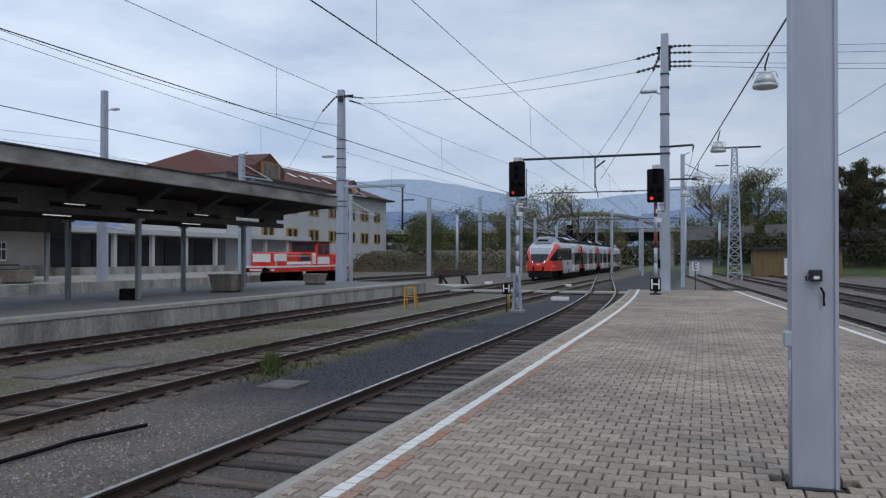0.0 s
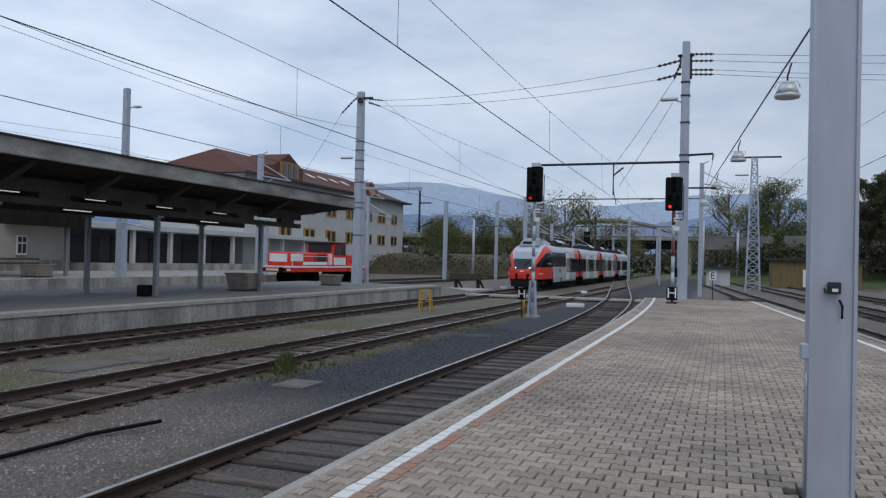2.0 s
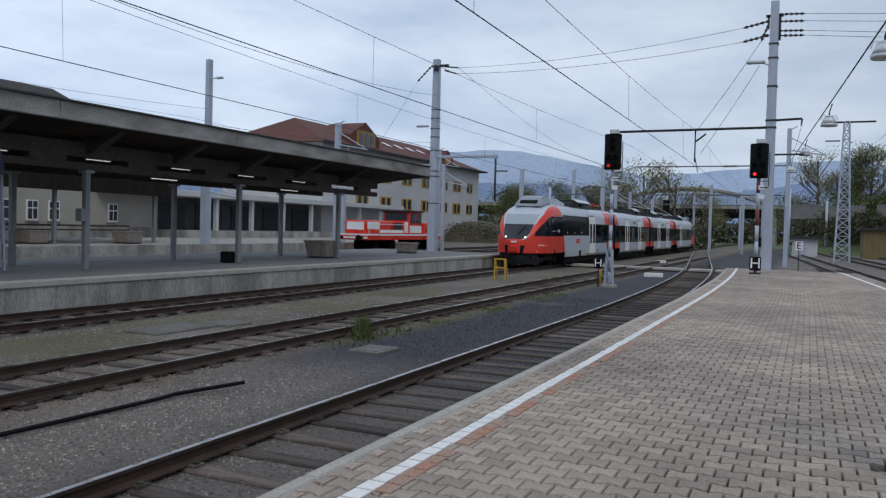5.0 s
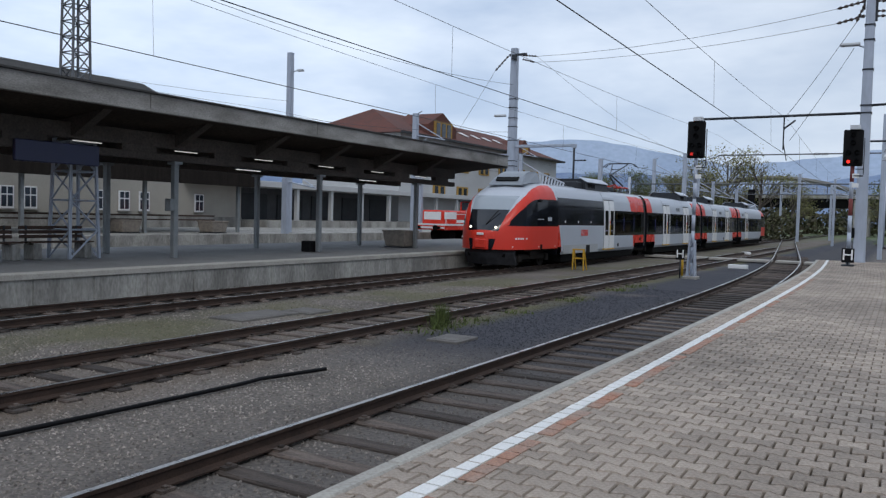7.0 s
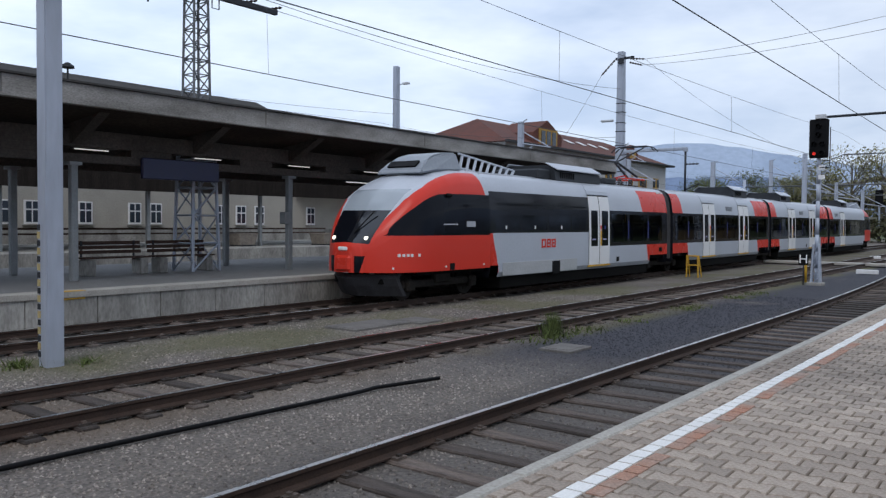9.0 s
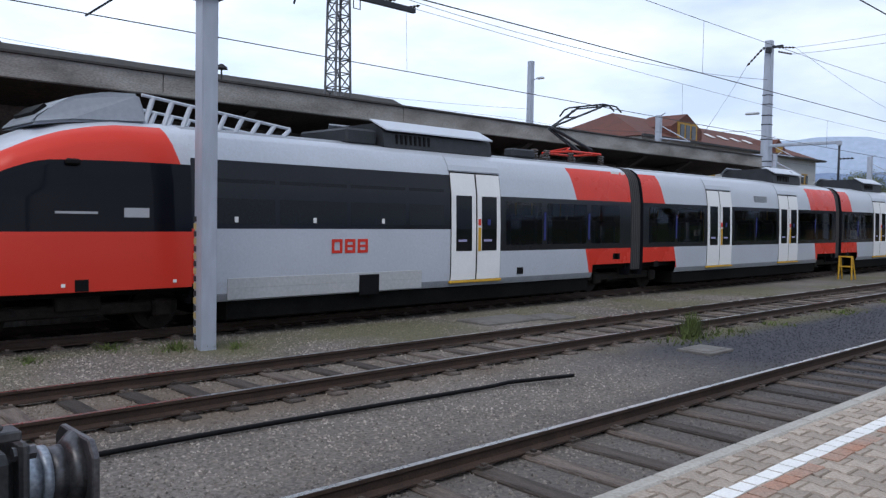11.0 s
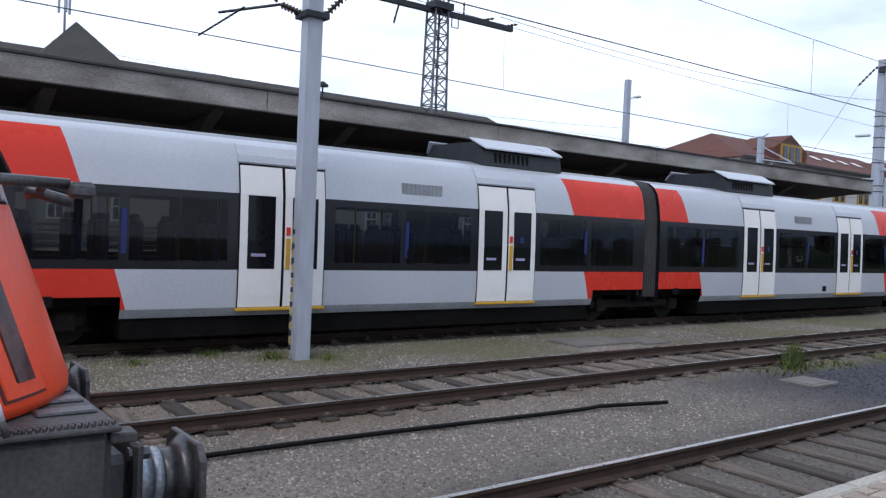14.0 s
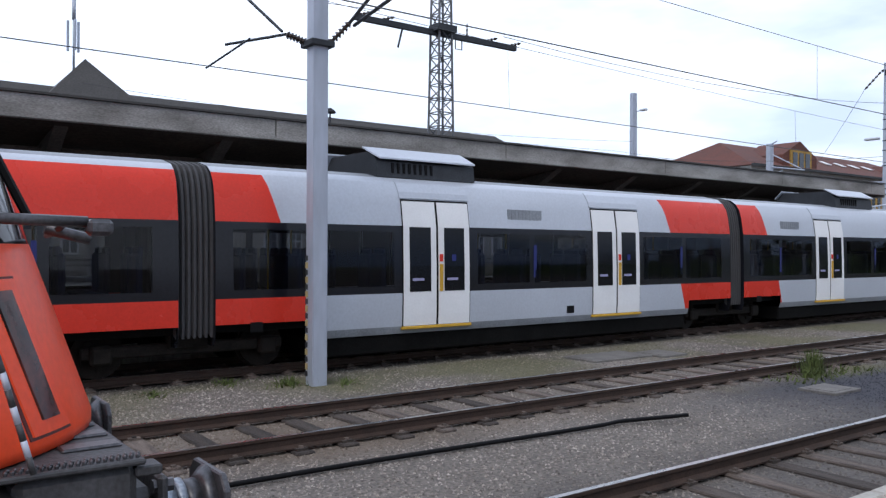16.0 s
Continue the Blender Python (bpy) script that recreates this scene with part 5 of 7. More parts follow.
# dry brown bank below the bushes at the yard's far side
bm = B()
rows = []
for i in range(25):
    x = -56 + 1.5 * i
    rows.append([bm.verts.new((x, 110 + d, z + (0.5 * noise.noise(Vector((x * 0.3, d * 0.3, 7))) if z > 0 else 0))) for d, z in ((0, -0.25), (1.5, 0.9), (4, 2.2), (9, 2.9), (20, 3.2))])
for a, b in zip(rows, rows[1:]):
    for k in range(4):
        bm.faces.new((a[k], b[k], b[k + 1], a[k + 1])).smooth = True
bmesh.ops.recalc_face_normals(bm, faces=bm.faces)
M_DRY = mat("dry_brown_grass", (0.115, 0.098, 0.060), 0.95, 0, 0.4, 0.5, 9, 0.5, color2=(0.06, 0.058, 0.032))
DRY_TWIGS = [(-55 + 0.42 * i, 109.5 + 3.2 * ((i * 37) % 11) / 11) for i in range(78)]
tagged(link("dry_bank", bm, M_DRY), "bank of dry brown grass at the yard edge", "bank", kind="structure")


# ---- signals ----
M_REDDIM = glow("dim_red_signal_lamp", (0.8, 0.03, 0.02), 0.5)
M_DULLRED = mat("dull_red_band", (0.22, 0.05, 0.045), 0.7, 0, 0.25, 5, 40)

def signal(x, y, z0, zb, zt, label, lit, lattice_foot):
    t = thing("railway_signal", label, "signal", "signals")
    head = part("signal_head", boxes(((x, y, (zb + zt) / 2), (0.66, 0.16, zt - zb), None, 0.04)), M_BLACK, t, "black signal board")
    part("top_box", boxes(((x + 0.05, y, zt + 0.08), (0.34, 0.3, 0.16), None, 0.01)), M_TIN, head)
    for k, (dx, dz) in enumerate(((-0.14, 0.16), (0.14, 0.16), (-0.14, 0.5), (0.14, 0.5), (0.0, 0.85), (0.0, 1.15))):
        bm = tube(B(), (x + dx, y - 0.08, zb + dz), (x + dx, y - 0.20, zb + dz), 0.085, 12, caps=False)
        part("lens_hood", bm, M_BLACK, head)
        bm = tube(B(), (x + dx, y - 0.09, zb + dz), (x + dx, y - 0.12, zb + dz), 0.06, 12)
        part("lens", bm, lit if k == 0 else M_BLACK, head, "lit red lamp" if k == 0 else "")
    z = z0
    k = 0
    while z < zb - 0.01:
        zz = min(zb, z + 0.62)
        part("post_band", tube(B(), (x, y + 0.05, z), (x, y + 0.05, zz), 0.07, 10), M_DULLRED if (k % 2 and z > z0 + 1.6 and not lattice_foot) else M_STEEL, t)
        z = zz
        k += 1
    for zz in (zb - 0.35, zb - 0.7):
        part("plate", boxes(((x + 0.12, y - 0.02, zz), (0.22, 0.02, 0.16))), M_SIGNW, t)
    part("ladder", boxes(((x + 0.36, y + 0.1, (zb + zt) / 2 - 0.3), (0.03, 0.03, zt - zb)), ((x + 0.2, y + 0.1, zb - 0.35), (0.3, 0.3, 0.03)), ((x + 0.22, y + 0.1, zb - 0.1), (0.28, 0.03, 0.03))), M_DARKSTEEL, t)
    if lattice_foot:
        cor = lambda f, sx, sy: Vector((x + sx * (0.15 - 0.06 * f), y + sy * (0.15 - 0.06 * f), z0 + 1.5 * f))
        bm = B()
        for sx, sy in cs:
            tube(bm, cor(0, sx, sy), cor(1, sx, sy), 0.035, 5)
        for k in range(5):
            for i in range(4):
                tube(bm, cor(k / 5, *cs[i]), cor((k + 1) / 5, *cs[(i + 1) % 4]), 0.02, 4)
        part("lattice_foot", bm, M_STEEL, t)
        part("footing", boxes(((x, y, z0 + 0.03), (0.55, 0.55, 0.16), None, 0.03)), M_CONC, t)
    else:
        part("foot", boxes(((x, y + 0.05, z0 + 0.03), (0.42, 0.5, 0.06), None, 0.01)), M_DARKSTEEL, t)
    return t


signal(-7.2, 32.0, GROUND, 4.48, 5.9, "black railway signal with dim red lamp between the tracks", M_REDDIM, True)
signal(-1.84, 33.2, PLAT, 4.22, 5.55, "black railway signal with red lamp on the paved platform", M_REDLIGHT, False)


def letter(name, ch, size, x, y, z, material, parent):
    cu = bpy.data.curves.new(name, "FONT")
    cu.body, cu.size, cu.align_x, cu.align_y, cu.extrude = ch, size, "CENTER", "CENTER", 0.004
    me = bpy.data.meshes.new_from_object(bpy.data.objects.new("tmp_text", cu))
    me.materials.append(material)
    o = new(name, me)
    o.parent = parent
    o.matrix_basis = pose(x, y, z, 90, 0, 0)
    return o


for x, y, zc, w, label, ch, on in ((-1.84, 33.05, 0.95, 0.42, "black board with a white letter H on the signal post", "H", True), (-7.62, 31.9, 0.75, 0.34, "black board with a white letter H beside the track", "H", False), (-0.45, 45.0, 1.55, 0.36, "white board with a black letter E on a thin post", "E", False)):
    t = thing("letter_sign", label, "sign")
    part("board", boxes(((x, y, zc), (w, 0.03, w * 1.25), None, 0.006)), M_BLACK if ch == "H" else M_SIGNW, t)
    letter("letter", ch, w * 1.35, x, y - 0.022, zc, M_SIGNW if ch == "H" else M_BLACK, t)
    low = PLAT if on else GROUND
    part("post", tube(B(), (x, y + 0.03, low), (x, y + 0.03, zc), 0.025, 8), M_DARKSTEEL, t)

# yellow steel frame and small markers in the gravel
yf = thing("yellow_frame", "yellow painted steel frame standing in the gravel", "frame")
for dx in (-0.25, 0.25):
    part("post", tube(B(), (-12.2 + dx, 33.0, GROUND), (-12.2 + dx * 0.9, 33.0, 0.72), 0.035, 6), M_YELLOW, yf)
    part("post", tube(B(), (-12.2 + dx, 33.4, GROUND), (-12.2 + dx * 0.9, 33.1, 0.72), 0.03, 6), M_YELLOW, yf)
for z in (0.70, 0.32):
    part("rail_bar", boxes(((-12.2, 33.02, z), (0.56, 0.05, 0.06), None, 0.01)), M_YELLOW, yf)
for x, y, s in ((-7.0, 41.0, 0.9), (10.2, 24.0, 1.1), (-16.8, 64, 0.6), (-9.7, 60, 0.6)):
    mk = boxes(((x, y, GROUND + 0.10), (s, 0.3, 0.2), None, 0.02))
    tagged(link("marker_slab", mk, M_SIGNW), "white painted concrete marker lying between tracks", "marker", "white markers")
for x, y in ((-7.9, 33.5), (-7.7, 33.8), (-2.5, 60.0)):
    bm = tube(B(), (x, y, GROUND), (x, y, 0.85), 0.05, 8)
    tagged(link("marker_post", bm, M_YELLOW), "short yellow marker post beside the track", "post", "yellow posts")

M_SLAB = mat("dull_cover_concrete", (0.175, 0.165, 0.155), 0.9, 0, 0.3, 3, 40, 0.3)
# manhole covers, cable lying on the ground
for x, y, w, d in ((-6.95, 12.5, 0.62, 0.8), (-11.7, 12.6, 0.9, 1.7), (-11.4, 13.9, 0.8, 0.8)):
    mh = thing("manhole_cover", "flat pale concrete cover slab set in the gravel", "cover slab", "cover slabs", at=(x, y, GROUND))
    part("frame", boxes(((0, 0, 0.0), (w, d, 0.09), None, 0.01)), M_SLAB, mh)
    part("lid", boxes(((0, 0, 0.048), (w - 0.16, d - 0.16, 0.012), None, 0.004)), M_SLAB, mh)
bm = B()
pts = [Vector((-7.25 - 0.12 * math.sin(y * 0.55), y, GROUND + 0.045)) for y in [0.0 + 0.3 * k for k in range(26)]]
pts += [Vector((-7.16 + 0.12 * k, 7.8 + 0.3 * k, GROUND + 0.05 + 0.012 * k)) for k in range(4)]
chain(bm, pts, 0.027, 8)
tagged(link("black_hose", bm, M_BLACK), "thick black cable lying along the gravel", "cable")

sc = boxes(((-8.59, 8.94, GROUND + 0.03), (0.10, 0.07, 0.02), None, 0.004))
tagged(link("paper_scrap", sc, M_SIGNW), "small white paper scrap lying in the gravel", "litter")

# plank crossing over the tracks and the pale ramp from the far platform
cr = thing("plank_crossing", "pale concrete crossing laid level with the rails", "crossing", kind="structure")
for x0, x1 in ((-13.45, -9.95), (-9.75, -8.42), (-8.22, -6.45), (-6.2, -5.0), (-4.75, -3.6)):
    part("slab", boxes((((x0 + x1) / 2, 48.3, -0.06), (x1 - x0, 1.3, 0.12), None, 0.01)), M_KERB, cr)
part("slab", boxes(((-14.3, 48.3, -0.06), (1.3, 1.3, 0.11), None, 0.01)), M_KERB, cr)
bm = prism(B(), [(45.0, -0.2), (45.0, PLAT - 0.01), (52.0, 0.02), (58.0, 0.0), (58.0, -0.2)], -22.5, -16.0, "x")
part("ramp", bm, M_KERB, cr)
bs = thing("buffer_stop", "rusty brown buffer stop at the end of a siding", "buffer stop", at=(-18.8, 60, GROUND))
part("beam", boxes(((0, 0, 1.0), (2.6, 0.35, 0.5), None, 0.03)), M_SLEEPER, bs)
for sx in (-0.9, 0.9):
    part("leg", boxes(((sx, 0.3, 0.5), (0.25, 0.25, 1.0), None, 0.02)), M_RAIL, bs)
    part("brace", tube(B(), (sx, 0.3, 0.95), (sx, 2.0, 0.0), 0.09, 6), M_RAIL, bs)

# ---- overhead wires ----
def wire_run(name, label, cx, y0, y1, low, high, span, r=0.016):
    t = thing(name, label, "wire", "overhead wires")
    bm, ms, dr = B(), B(), B()
    n = int((y1 - y0) / 3)
    cw, mw = [], []
    for k in range(n + 1):
        y = y0 + (y1 - y0) * k / n
        f = ((y - y0) % span) / span
        zig = 0.12 * (1 if int((y - y0) / span) % 2 else -1) * (1 - 2 * f)
        cw.append((cx(y) + zig, y, low))
        mw.append((cx(y) + zig * 0.3, y, high - (high - low - 1.15) * 4 * f * (1 - f)))
        if k % 4 == 2:
            tube(dr, cw[-1], mw[-1], r * 0.45, 4)
    chain(bm, cw, r, 5)
    chain(ms, mw, r * 0.6, 5)
    part("contact_wire", bm, M_WIRE, t)
    part("catenary_wire", ms, M_WIRE, t)
    part("droppers", dr, M_WIRE, t)["kind"] = "stuff"
    return t


wire_run("overhead_line", "dark contact wire and carrier wire above the near track", lambda y: -4.5 - 0.016 * y, -19, 120, 5.25, 7.0, 60, 0.0105)
wire_run("overhead_line", "dark contact wire and carrier wire above the middle track", lambda y: -9.35, -14, 120, 5.25, 6.9, 60, 0.0105)
wire_run("overhead_line", "dark contact wire and carrier wire above the train's track", lambda y: -14.25, -54, 180, 5.25, 6.9, 60, 0.0105)
wire_run("overhead_line", "dark contact wire and carrier wire behind the far platform", lambda y: -27.0, -30, 150, 5.4, 6.9, 60, 0.0105)
wire_run("overhead_line", "dark contact wire and carrier wire behind the paved platform", lambda y: right_edge(y) + 1.65, -20, 120, 5.4, 7.0, 60, 0.0105)
cw = thing("cross_wire", "thin grey wires strung across between the tall masts", "wire")
for a, b in (((-2.9, 37.2, 10.95), (-18.9, 43.3, 11.3)), ((-2.9, 37.2, 10.35), (-19.0, 43.2, 10.95)), ((-0.5, 37.3, 11.4), (26, 44, 12.6)), ((-0.5, 37.3, 11.1), (26, 44, 12.2)), ((-0.5, 37.3, 10.7), (26, 44, 11.4)), ((-0.5, 37.3, 10.5), (26, 44, 11.1)), ((-2.15, 37.0, 10.3), (-4.7, 37.3, 6.6)), ((-2.2, 37.2, 9.3), (-4.5, 37.3, 5.6)), ((-21.4, 43.0, 10.58), (-25.0, 43.3, 5.8)), ((-20.0, 16.8, 8.9), (-20.2, 43.0, 9.7)), ((-20.0, 12.2, 8.9), (-20.0, -30, 9.4)), ((-36.9, 43.0, 8.5), (-20.3, 43.3, 7.0)), ((-36.9, 43.0, 9.5), (-47, 10, 11)), ((-18.9, 43.3, 11.3), (-20.5, 88, 9.1)), ((-0.4, 37.3, 7.0), (-1.5, 62, 7.6))):
    a, b = Vector(a), Vector(b)
    sag = (b - a).length * 0.018
    bm = chain(B(), [a + (b - a) * k / 10 - Vector((0, 0, sag * 4 * (k / 10) * (1 - k / 10))) for k in range(11)], 0.010, 4)
    part("wire", bm, M_WIRE, cw)
for x, y0 in ((right_edge(20) - 2.0, 20),):
    ln = thing("lamp_line", "sagging wire carrying enamel lamps above the paved platform", "lamp wire")
    line = lambda y: Vector((2.82 - 0.0735 * y, y, 6.75 - 0.0008 * (y - 20)))
    bm = chain(B(), [line(y) for y in range(2, 62, 4)], 0.022, 5)
    part("wire", bm, M_WIRE, ln)
for y in (8.6, 20.0, 31.6, 42.8, 54.0):
    p = line(y)
    hl = thing("hanging_lamp", "white enamel lamp hanging from a wire above the platform", "lamp", "hanging lamps", at=p)
    bm = B()
    chain(bm, [(0.08, 0, 0), (0.0, 0, -0.3), (0.0, 0, -0.42)], 0.022, 5)
    part("hanger", bm, M_DARKSTEEL, hl)
    bm = B()
    tube(bm, (0, 0, -0.42), (0, 0, -0.48), 0.12, 14, 0.16)
    tube(bm, (0, 0, -0.48), (0, 0, -0.72), 0.17, 14, 0.27)
    tube(bm, (0, 0, -0.72), (0, 0, -0.80), 0.29, 14, 0.27)
    part("shade", bm, M_TIN, hl)
    bm = chain(B(), [(-0.27, 0, -0.56), (-0.22, 0, -0.42), (0.22, 0, -0.42), (0.27, 0, -0.56)], 0.012, 5)
    part("ear", bm, M_TIN, hl)

# ---- far platform: roof on two rows of posts ----
XA, XB = -18.6, -21.6
roof = thing("platform_roof", "weathered concrete platform roof with dark ribbed underside", "platform roof")
Y0, Y1 = -26.0, 35.4
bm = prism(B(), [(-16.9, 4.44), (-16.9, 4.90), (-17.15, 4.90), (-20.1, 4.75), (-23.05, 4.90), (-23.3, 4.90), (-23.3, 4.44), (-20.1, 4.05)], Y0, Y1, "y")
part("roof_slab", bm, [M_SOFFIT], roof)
y = Y0
while y < Y1 - 0.1:
    yy = min(Y1, y + 6.7)
    part("fascia", boxes(((-16.87, (y + yy) / 2, 4.67), (0.10, yy - y - 0.02, 0.46), None, 0.01)), M_CANOPY, roof)
    part("drip_edge", boxes(((-16.82, (y + yy) / 2, 4.49), (0.06, yy - y, 0.07))), M_CANOPY, roof)
    part("flashing", boxes(((-16.9, (y + yy) / 2, 4.93), (0.26, yy - y, 0.045))), M_ROOFDARK, roof)
    y += 6.7
part("end_fascia", boxes(((-20.1, Y1 + 0.05, 4.60), (6.5, 0.10, 0.5))), M_CANOPY, roof)
BEAM_LOW = 3.36
for xx in (XA, XB):
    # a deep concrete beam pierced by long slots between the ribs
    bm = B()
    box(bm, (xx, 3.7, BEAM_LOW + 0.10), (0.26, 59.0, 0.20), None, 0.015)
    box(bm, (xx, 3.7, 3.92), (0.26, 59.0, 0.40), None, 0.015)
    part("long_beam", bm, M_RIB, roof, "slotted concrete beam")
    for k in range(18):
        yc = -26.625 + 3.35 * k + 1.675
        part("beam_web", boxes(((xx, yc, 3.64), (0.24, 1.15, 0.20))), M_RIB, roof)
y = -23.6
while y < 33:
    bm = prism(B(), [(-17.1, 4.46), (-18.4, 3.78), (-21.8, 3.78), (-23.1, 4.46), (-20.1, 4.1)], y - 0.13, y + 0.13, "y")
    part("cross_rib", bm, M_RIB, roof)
    y += 3.35
for yy in [-16.9 + 6.7 * k for k in range(8)]:
    for xx in (XA, XB):
        po = thing("platform_post", "slim grey steel post carrying the platform roof", "post", "roof posts", at=(xx, yy, PLAT))
        part("shaft", boxes(((0, 0, 1.41), (0.17, 0.17, 2.82), None, 0.02)), M_POST, po)
        part("cap", boxes(((0, 0, 2.77), (0.30, 0.30, 0.08))), M_POST, po)
for k in range(17):
    yc = -23.3 + 3.35 * k
    tl = thing("strip_light", "narrow fluorescent strip light under the platform roof", "lamp", "strip lights", at=(XA - 0.17, yc + 0.25, 3.70))
    part("housing", boxes(((0, 0, 0.03), (0.09, 1.0, 0.06), None, 0.01)), M_DARKSTEEL, tl)
    part("tube", boxes(((0.02, 0.0, -0.015), (0.04, 0.85, 0.025))), M_TUBE, tl)
for k in range(8):
    tl = thing("strip_light", "narrow fluorescent strip light under the platform roof", "lamp", "strip lights", at=(XA, -20.6 + 6.7 * k, BEAM_LOW - 0.045))
    part("housing", boxes(((0, 0, 0.02), (0.10, 1.3, 0.05), None, 0.01)), M_DARKSTEEL, tl)
    part("tube", boxes(((0.02, 0.0, -0.02), (0.04, 1.1, 0.025))), M_TUBE, tl)
rl = thing("roof_lamp", "small dark lamp on a short stem at the roof edge", "lamp", at=(-17.3, 9.1, 4.86))
part("stem", tube(B(), (0, 0, 0), (0, 0, 0.44), 0.02, 6), M_DARKSTEEL, rl)
part("shade", tube(tube(B(), (0, 0, 0.42), (0, 0, 0.47), 0.14, 10, 0.13), (0, 0, 0.47), (0, 0, 0.54), 0.13, 10, 0.03), M_DARKSTEEL, rl)
sg = thing("station_sign", "long navy blue station sign hanging under the roof", "sign", at=(-18.38, 12.7, 3.30))
part("board", boxes(((0, 0, 0), (0.12, 2.3, 0.52), None, 0.02)), M_NAVY, sg)
for dy in (-0.9, 0.9):
    part("bracket", boxes(((-0.05, dy, 0.22), (0.12, 0.05, 0.05))), M_DARKSTEEL, sg)
for y0 in (10.9, 13.0, 5.5):
    be = thing("bench", "brown slatted wooden bench on concrete feet on the far platform", "bench", "platform benches", at=(-20.1, y0, PLAT))
    for dx in (0.22, 0.10, -0.02, -0.14):
        part("seat_slat", boxes(((dx, 0.9, 0.46), (0.09, 1.9, 0.04), None, 0.006)), M_WOOD, be)
    for dz in (0.60, 0.72, 0.84):
        part("back_slat", boxes(((-0.24 - (dz - 0.6) * 0.2, 0.9, dz), (0.035, 1.9, 0.09), None, 0.006)), M_WOOD, be)
    for dy in (0.15, 1.65):
        part("foot", boxes(((0.04, dy, 0.21), (0.46, 0.24, 0.42), None, 0.02)), M_CONC, be)
        part("back_bracket", boxes(((-0.27, dy, 0.62), (0.03, 0.05, 0.55))), M_DARKSTEEL, be)


def planter(x, y, z, w, h, label="washed concrete planter on the platform"):
    t = thing("planter", label, "planter", "planters", at=(x, y, z))
    bm = B()
    box(bm, (0, 0, 0.03 + h / 2), (w, w, h - 0.06), None, 0.03)
    for v in bm.verts:
        f = 0.82 + 0.18 * (v.co.z / h)
        v.co.x *= f
        v.co.y *= f
    part("tub", bm, M_PLANTER, t)
    for sx, sy in ((1, 0), (-1, 0), (0, 1), (0, -1)):
        part("rim", boxes(((sx * w * 0.48, sy * w * 0.48, h), (0.09 if sx else w * 1.05, 0.09 if sy else w * 0.86, 0.07), None, 0.01)), M_PLANTER, t)
    part("foot", boxes(((0, 0, 0.02), (w * 0.9, w * 0.9, 0.05))), M_DARKSTEEL, t)
    part("soil", boxes(((0, 0, h - 0.02), (w * 0.88, w * 0.88, 0.05))), M_SLEEPER, t)


planter(-19.3, 29.9, PLAT, 1.15, 0.72)
planter(-19.9, 39.2, PLAT, 0.95, 0.55)
planter(-37.5, 30.0, PLAT, 1.3, 0.7)
planter(-36.5, 35.6, PLAT, 1.3, 0.7)
wb = thing("waste_bin", "dark square waste bin at the foot of a post", "waste bin", at=(-18.95, 23.2, PLAT))
part("body", boxes(((0, 0, 0.2), (0.42, 0.42, 0.4), None, 0.03)), M_BLACK, wb)
nb = thing("notice_box", "small grey box on a roof post", "box", at=(XA, 16.42, 2.1))
part("body", boxes(((0, 0, 0), (0.26, 0.16, 0.36), None, 0.02)), M_POST, nb)

# ---- locomotive standing on the near track beside the camera ----
loco = thing("electric_locomotive", "orange-red electric locomotive with dark buffer beam standing on the near track", "locomotive")
LX = c1(0)
M_SLEEVE = mat("pale_blue_grey_sleeve", (0.38, 0.43, 0.50), 0.4, 0.5, 0.3, 9, 60)
M_LOCODARK = mat("dark_red_joint", (0.10, 0.012, 0.01), 0.6, 0, 0.2, 4, 30)
M_LAMPGLASS = mat("smoky_lamp_glass", (0.10, 0.022, 0.018), 0.08, 0, 0.4, 5, 20, color2=(0.02, 0.010, 0.010), spec=0.3)


def lpart(name, bm, material, label="", parent=None):
    for v in bm.verts:
        v.co.x += LX
    return part(name, bm, material, parent or loco, label)


lpart("buffer_beam", boxes(((0, 0.51, 1.01), (2.5, 0.38, 0.58), None, 0.03), ((0, -8.0, 1.0), (2.5, 16.7, 0.5))), M_LOCOGREY, "dark grey buffer beam")
lpart("deck_plate", boxes(((0, 0.49, 1.308), (2.54, 0.46, 0.02), None, 0.006)), M_LOCOGREY)
for k in range(11):
    lpart("tread_rib", boxes(((-1.0 + 0.2 * k, 0.60, 1.322), (0.09, 0.20, 0.016), None, 0.007)), M_GREASE)
# perforated tread strip along the side of the deck
bm = B()
for k in range(20):
    for j in range(2):
        box(bm, (1.235 - 0.03 * j, 0.30 + 0.021 * k + 0.010 * j, 1.322), (0.018, 0.012, 0.018), None, 0.004)
lpart("tread_strip", bm, M_GREASE, "rough steel tread strip")["kind"] = "stuff"
lpart("deck_tab", boxes(((1.20, 0.735, 1.27), (0.10, 0.09, 0.035), None, 0.006)), M_LOCOGREY)
# cab: front rounded in plan and raked back


def face_y(dx, z):
    return 0.757 - 0.9 * abs(dx / 1.46) ** 3 - (z - 1.32) * 0.35


